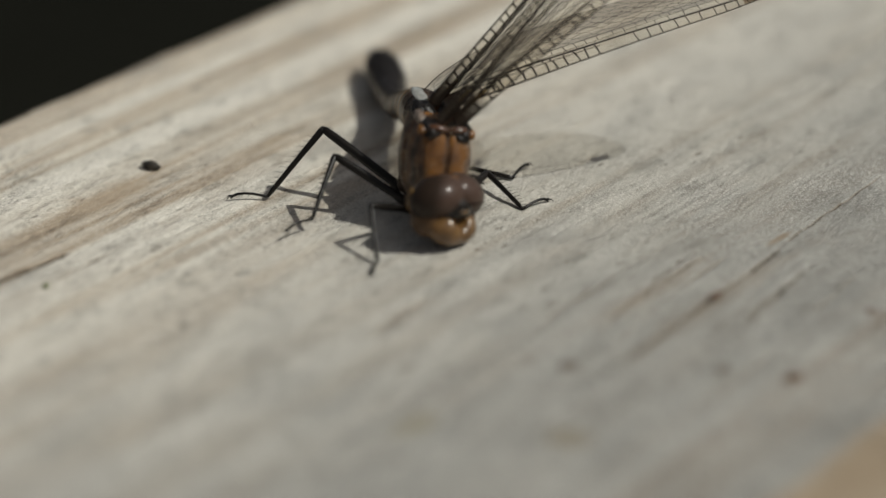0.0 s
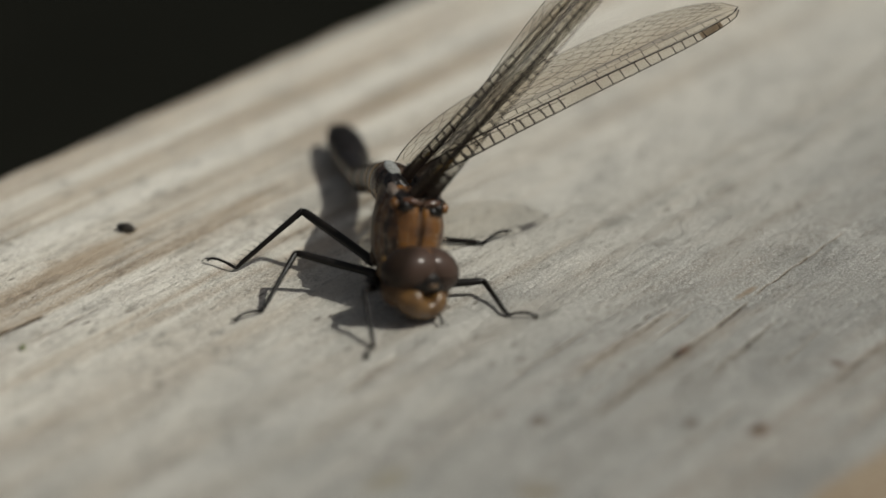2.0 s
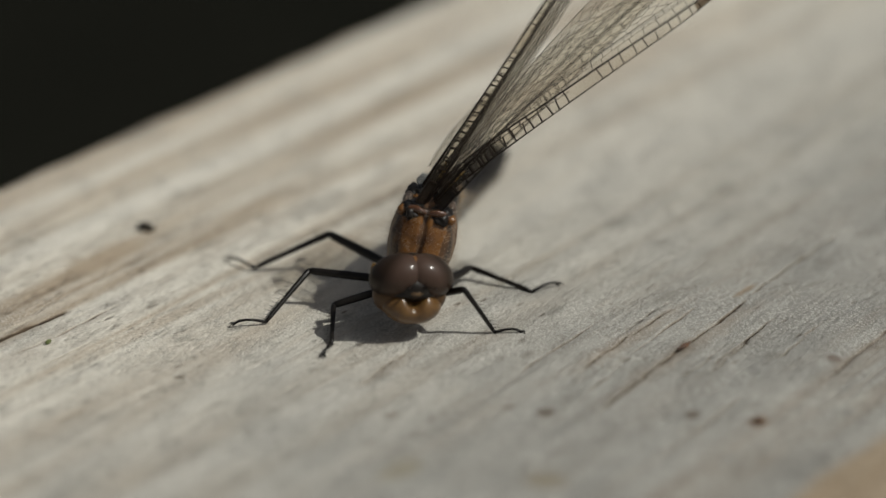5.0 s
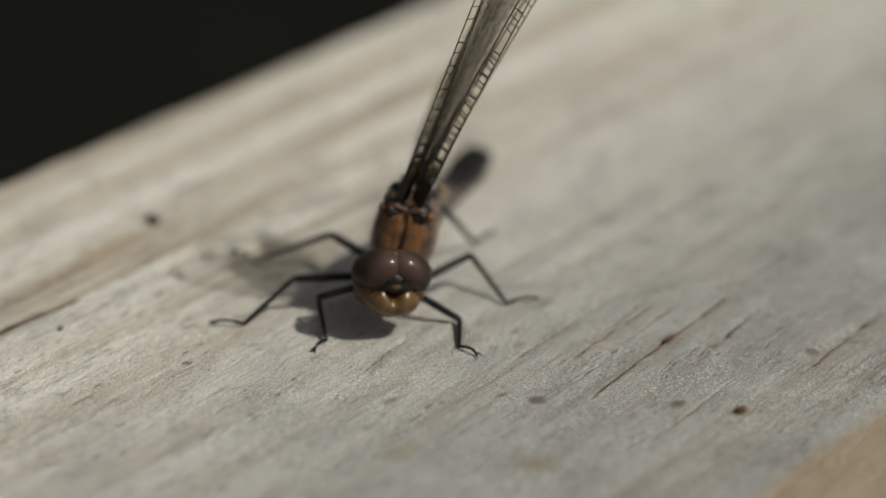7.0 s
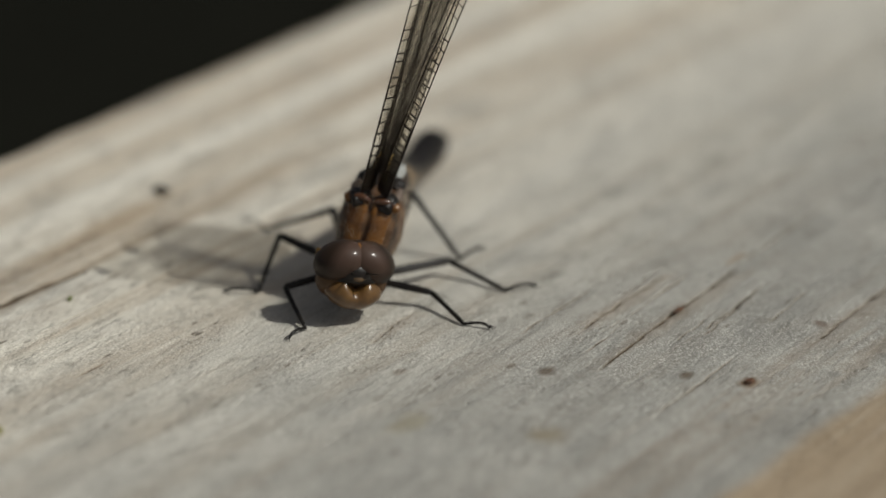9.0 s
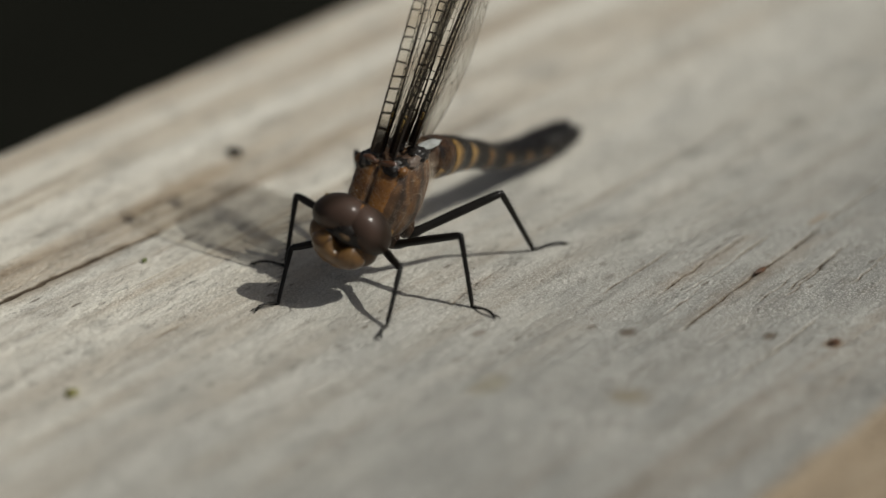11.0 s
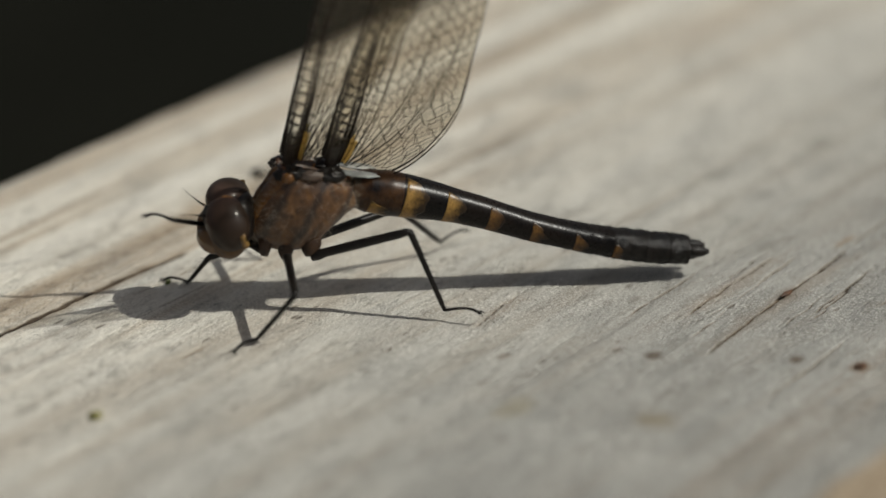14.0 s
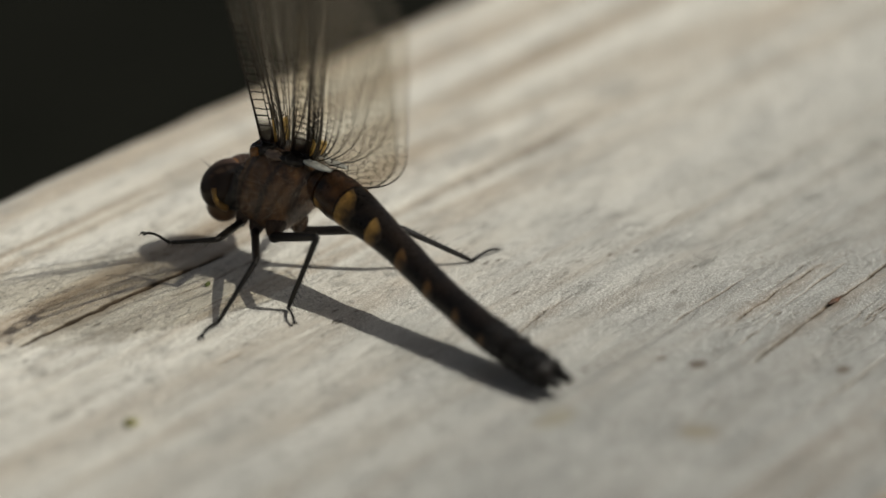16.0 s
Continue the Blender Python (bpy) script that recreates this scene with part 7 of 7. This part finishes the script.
    walk(tarsi["LM"], [
        (0, pose(0, -0.00494, 0.0037, 5.3, -22, 78.8)),
        (0.5, pose(0, -0.00508, 0.00393, 1.8, -29.4, 82.6)),
        (1, pose(0, -0.00513, 0.00401, -1.6, -29.5, 86.8)),
        (1.5, pose(0, -0.00393, 0.00251, 28.5, 54, -50.3)),
        (2, pose(0, -0.00392, 0.0025, 31, 48.7, -43.3)),
        (2.3, pose(0, -0.0051, 0.00396, 92.1, -105.1, -11.4)),
        (2.5, pose(0, -0.00547, 0.00901, -4, -50.6, 70)),
        (3, pose(0, -0.00567, 0.0084, -3.3, -21.7, 69.7)),
        (3.5, pose(0, -0.00569, 0.00831, -2, -27.4, 67.5)),
        (3.7, pose(0, -0.00566, 0.00843, -3.2, -21.5, 75.8)),
        (3.8, pose(0, -0.00562, 0.00858, 3, -24.7, 65.3)),
        (3.9, pose(0, -0.00578, 0.00789, 6.2, -26.7, 64.9)),
        (4, pose(0, -0.00564, 0.00851, -7, -30.9, 90.7)),
        (4.2, pose(0, -0.00577, 0.00796, -1.7, -25.7, 82.3)),
        (5.2, pose(0, -0.00587, 0.00666, -3.8, -31.2, 82.9)),
        (6.5, pose(0, -0.00573, 0.00559, 10.5, -28.7, 58.4)),
        (7, pose(0, -0.00574, 0.00565, 8.2, -26.3, 61.5)),
        (7.5, pose(0, -0.00571, 0.0055, 4.9, -27.4, 65.2)),
        (8, pose(0, -0.00573, 0.00561, 1.7, -23, 69.3)),
        (8.5, pose(0, -0.00587, 0.00667, 1.7, -28.4, 70.6)),
        (9, pose(0, -0.00545, 0.00905, -1.4, -13.4, 79.3)),
        (9.5, pose(0, -0.00579, 0.00781, 12.4, -23.5, 58.5)),
        (10, pose(0, -0.00581, 0.00768, 4.9, -21.9, 60.1)),
        (10.7, pose(0, -0.00587, 0.00667, 23.9, -11.4, 0.7)),
        (11.3, pose(0, -0.00584, 0.00624, 21.9, -17.5, 2.6)),
        (11.9, pose(0, -0.00585, 0.00641, 19.2, -22, 5.5)),
        (12.5, pose(0, -0.00583, 0.00619, 9.3, -33.4, 32)),
        (13, pose(0, -0.00578, 0.00791, 13.6, -31.4, 13)),
        (13.5, pose(0, -0.00538, 0.00453, 20.6, -42.5, -2.6)),
        (14, pose(0, -0.00553, 0.00489, 0.1, -44.9, 35)),
        (14.5, pose(0, -0.00492, 0.00368, 6.8, -42, 8.3)),
        (15, pose(0, -0.00577, 0.00579, 21.6, -40.9, 11.9)),
        (15.5, pose(0, -0.00576, 0.00576, 18.1, -22.5, 26.9)),
        (16, pose(0, -0.00526, 0.00947, 7.3, -26.7, 35.9)),
    ])
    walk(legs["LH"], [
        (0, pose(-0.0017, -0.0006, -0.0036, 30.6, 103.4, -68.9)),
        (0.5, pose(-0.0017, -0.0006, -0.0036, 21.4, 102.3, -87.1)),
        (1, pose(-0.0017, -0.0006, -0.0036, 19.9, 103.7, -87.3)),
        (1.5, pose(-0.0017, -0.0006, -0.0036, 25.5, 99.5, -72.7)),
        (2, pose(-0.0017, -0.0006, -0.0036, 35.6, 105.7, -59.5)),
        (2.3, pose(-0.0017, -0.0006, -0.0036, 48.8, -11.7, -52.6)),
        (2.5, pose(-0.0017, -0.0006, -0.0036, 69.9, -1.5, -30.6)),
        (3, pose(-0.0017, -0.0006, -0.0036, 64.8, 0.7, -27.7)),
        (3.5, pose(-0.0017, -0.0006, -0.0036, 77.1, 4.1, -9.2)),
        (3.7, pose(-0.0017, -0.0006, -0.0036, 78.7, 3, -8.8)),
        (3.8, pose(-0.0017, -0.0006, -0.0036, 86, 5.4, -7.1)),
        (3.9, pose(-0.0017, -0.0006, -0.0036, 80.6, 10.8, 4.9)),
        (4, pose(-0.0017, -0.0006, -0.0036, 106.1, 8, 18)),
        (4.2, pose(-0.0017, -0.0006, -0.0036, 74.5, 1.1, 13.3)),
        (5.2, pose(-0.0017, -0.0006, -0.0036, 69.8, 15.5, 4.1)),
        (6.5, pose(-0.0017, -0.0006, -0.0036, 70.3, 19.5, -13.7)),
        (7, pose(-0.0017, -0.0006, -0.0036, 71.5, 24.9, -11.6)),
        (7.5, pose(-0.0017, -0.0006, -0.0036, 71.1, 25.6, -9.5)),
        (8, pose(-0.0017, -0.0006, -0.0036, 70.9, 29.7, -6.4)),
        (8.5, pose(-0.0017, -0.0006, -0.0036, 69.9, 17.3, -14.5)),
        (9, pose(-0.0017, -0.0006, -0.0036, 59.5, 55.6, -27.1)),
        (9.5, pose(-0.0017, -0.0006, -0.0036, 63.3, 46, -29.2)),
        (10, pose(-0.0017, -0.0006, -0.0036, 68.2, 31.5, -21.2)),
        (10.7, pose(-0.0017, -0.0006, -0.0036, 64.6, -1.7, -39.7)),
        (11.3, pose(-0.0017, -0.0006, -0.0036, 66.2, -8.4, -39.6)),
        (11.9, pose(-0.0017, -0.0006, -0.0036, 67.1, -10.3, -39.4)),
        (12.5, pose(-0.0017, -0.0006, -0.0036, 69.1, 31.1, -22.3)),
        (13, pose(-0.0017, -0.0006, -0.0036, 80.7, 8.8, -16.1)),
        (13.5, pose(-0.0017, -0.0006, -0.0036, 63.5, 13.8, -23.2)),
        (14, pose(-0.0017, -0.0006, -0.0036, 68.1, -0.4, -20.9)),
        (14.5, pose(-0.0017, -0.0006, -0.0036, 75.4, -16.6, -7.7)),
        (15, pose(-0.0017, -0.0006, -0.0036, 67.7, 6, -31.5)),
        (15.5, pose(-0.0017, -0.0006, -0.0036, 74.7, -1.2, -16.1)),
        (16, pose(-0.0017, -0.0006, -0.0036, 74.4, 8.5, -24)),
    ])
    walk(tibiae["LH"], [
        (0, pose(0, 0, 0.00835, 118.8, 0, 0)),
        (0.5, pose(0, 0, 0.00835, 125.4, 0, 0)),
        (1, pose(0, 0, 0.00835, 122.9, 0, 0)),
        (1.5, pose(0, 0, 0.00835, 122, 0, 0)),
        (2, pose(0, 0, 0.00835, 106.9, 0, 0)),
        (2.3, pose(0, 0, 0.00835, 125.6, 0, 0)),
        (2.5, pose(0, 0, 0.00835, 103, 0, 0)),
        (3, pose(0, 0, 0.00835, 115.7, 0, 0)),
        (3.5, pose(0, 0, 0.00835, 75.2, 0, 0)),
        (3.7, pose(0, 0, 0.00835, 54.6, 0, 0)),
        (3.8, pose(0, 0, 0.00835, 36.5, 0, 0)),
        (3.9, pose(0, 0, 0.00835, 43.8, 0, 0)),
        (4, pose(0, 0, 0.00835, 11.5, 0, 0)),
        (4.2, pose(0, 0, 0.00835, 65.7, 0, 0)),
        (5.2, pose(0, 0, 0.00835, 77.2, 0, 0)),
        (6.5, pose(0, 0, 0.00835, 76.7, 0, 0)),
        (7, pose(0, 0, 0.00835, 69.9, 0, 0)),
        (7.5, pose(0, 0, 0.00835, 73.5, 0, 0)),
        (8, pose(0, 0, 0.00835, 72, 0, 0)),
        (8.5, pose(0, 0, 0.00835, 76.3, 0, 0)),
        (9, pose(0, 0, 0.00835, 116.6, 0, 0)),
        (9.5, pose(0, 0, 0.00835, 102.2, 0, 0)),
        (10, pose(0, 0, 0.00835, 85.5, 0, 0)),
        (10.7, pose(0, 0, 0.00835, 84.4, 0, 0)),
        (11.3, pose(0, 0, 0.00835, 80.8, 0, 0)),
        (11.9, pose(0, 0, 0.00835, 76.6, 0, 0)),
        (12.5, pose(0, 0, 0.00835, 75.2, 0, 0)),
        (13, pose(0, 0, 0.00835, 39.7, 0, 0)),
        (13.5, pose(0, 0, 0.00835, 86.7, 0, 0)),
        (14, pose(0, 0, 0.00835, 85.4, 0, 0)),
        (14.5, pose(0, 0, 0.00835, 56, 0, 0)),
        (15, pose(0, 0, 0.00835, 109.6, 0, 0)),
        (15.5, pose(0, 0, 0.00835, 76.7, 0, 0)),
        (16, pose(0, 0, 0.00835, 127, 0, 0)),
    ])
    walk(tarsi["LH"], [
        (0, pose(0, -0.00622, 0.00493, -3.2, -31.6, 86.6)),
        (0.5, pose(0, -0.00578, 0.00423, -3.8, -27.1, 85.2)),
        (1, pose(0, -0.00596, 0.00449, -3.8, -31.9, 85.9)),
        (1.5, pose(0, -0.00602, 0.00459, -3.5, -42, 87.7)),
        (2, pose(0, -0.00679, 0.00629, -7.8, -53.3, 92.9)),
        (2.3, pose(0, -0.00577, 0.00422, 42.9, 25.2, -12.2)),
        (2.5, pose(0, -0.00692, 0.00676, 29.8, -10.5, -19.5)),
        (3, pose(0, -0.0064, 0.00527, 32.3, -10, -18.4)),
        (3.5, pose(0, -0.00686, 0.01017, 26.4, -27.5, -15.4)),
        (3.7, pose(0, -0.00579, 0.01246, 21.1, -27.4, -14.1)),
        (3.8, pose(0, -0.00423, 0.01405, 13.5, -30.7, -8.1)),
        (3.9, pose(0, -0.00492, 0.01347, 20.1, -33.7, -8.4)),
        (4, pose(0, -0.00142, 0.01531, 4.8, -17.5, -9.9)),
        (4.2, pose(0, -0.00647, 0.01127, 31.4, -31.2, -26.8)),
        (5.2, pose(0, -0.00692, 0.00992, 30.7, -20.7, -6.3)),
        (6.5, pose(0, -0.00691, 0.00999, 25.4, -3.4, 8.3)),
        (7, pose(0, -0.00667, 0.01079, 24.4, -18.1, 8)),
        (7.5, pose(0, -0.00681, 0.01036, 24.9, -14.9, 7.6)),
        (8, pose(0, -0.00675, 0.01054, 23.2, -12.8, 15.7)),
        (8.5, pose(0, -0.0069, 0.01003, 26.8, -19.8, -3.4)),
        (9, pose(0, -0.00635, 0.00517, 26.9, -21.5, 37.8)),
        (9.5, pose(0, -0.00694, 0.00684, 28.5, -9.4, 32.8)),
        (10, pose(0, -0.00708, 0.00891, 23.3, -10.7, 21.6)),
        (10.7, pose(0, -0.00707, 0.00905, 24.5, 9.4, -4.2)),
        (11.3, pose(0, -0.00701, 0.00949, 21.1, 11.1, -9.3)),
        (11.9, pose(0, -0.00691, 0.00999, 18.6, 10.6, -9.8)),
        (12.5, pose(0, -0.00686, 0.01016, 13.7, -0.6, 28.8)),
        (13, pose(0, -0.00454, 0.01381, 4.7, -5.2, 6)),
        (13.5, pose(0, -0.00709, 0.00876, 19.8, -2.1, 14.7)),
        (14, pose(0, -0.00708, 0.00892, 17.8, -9.7, -0.7)),
        (14.5, pose(0, -0.00589, 0.01232, 8.4, 3.3, -14.5)),
        (15, pose(0, -0.00669, 0.00597, 26.2, -8.6, 1.3)),
        (15.5, pose(0, -0.00691, 0.00998, 21.3, 6.6, 10.3)),
        (16, pose(0, -0.00567, 0.00408, 24.3, -16.5, 11.3)),
    ])


motions()
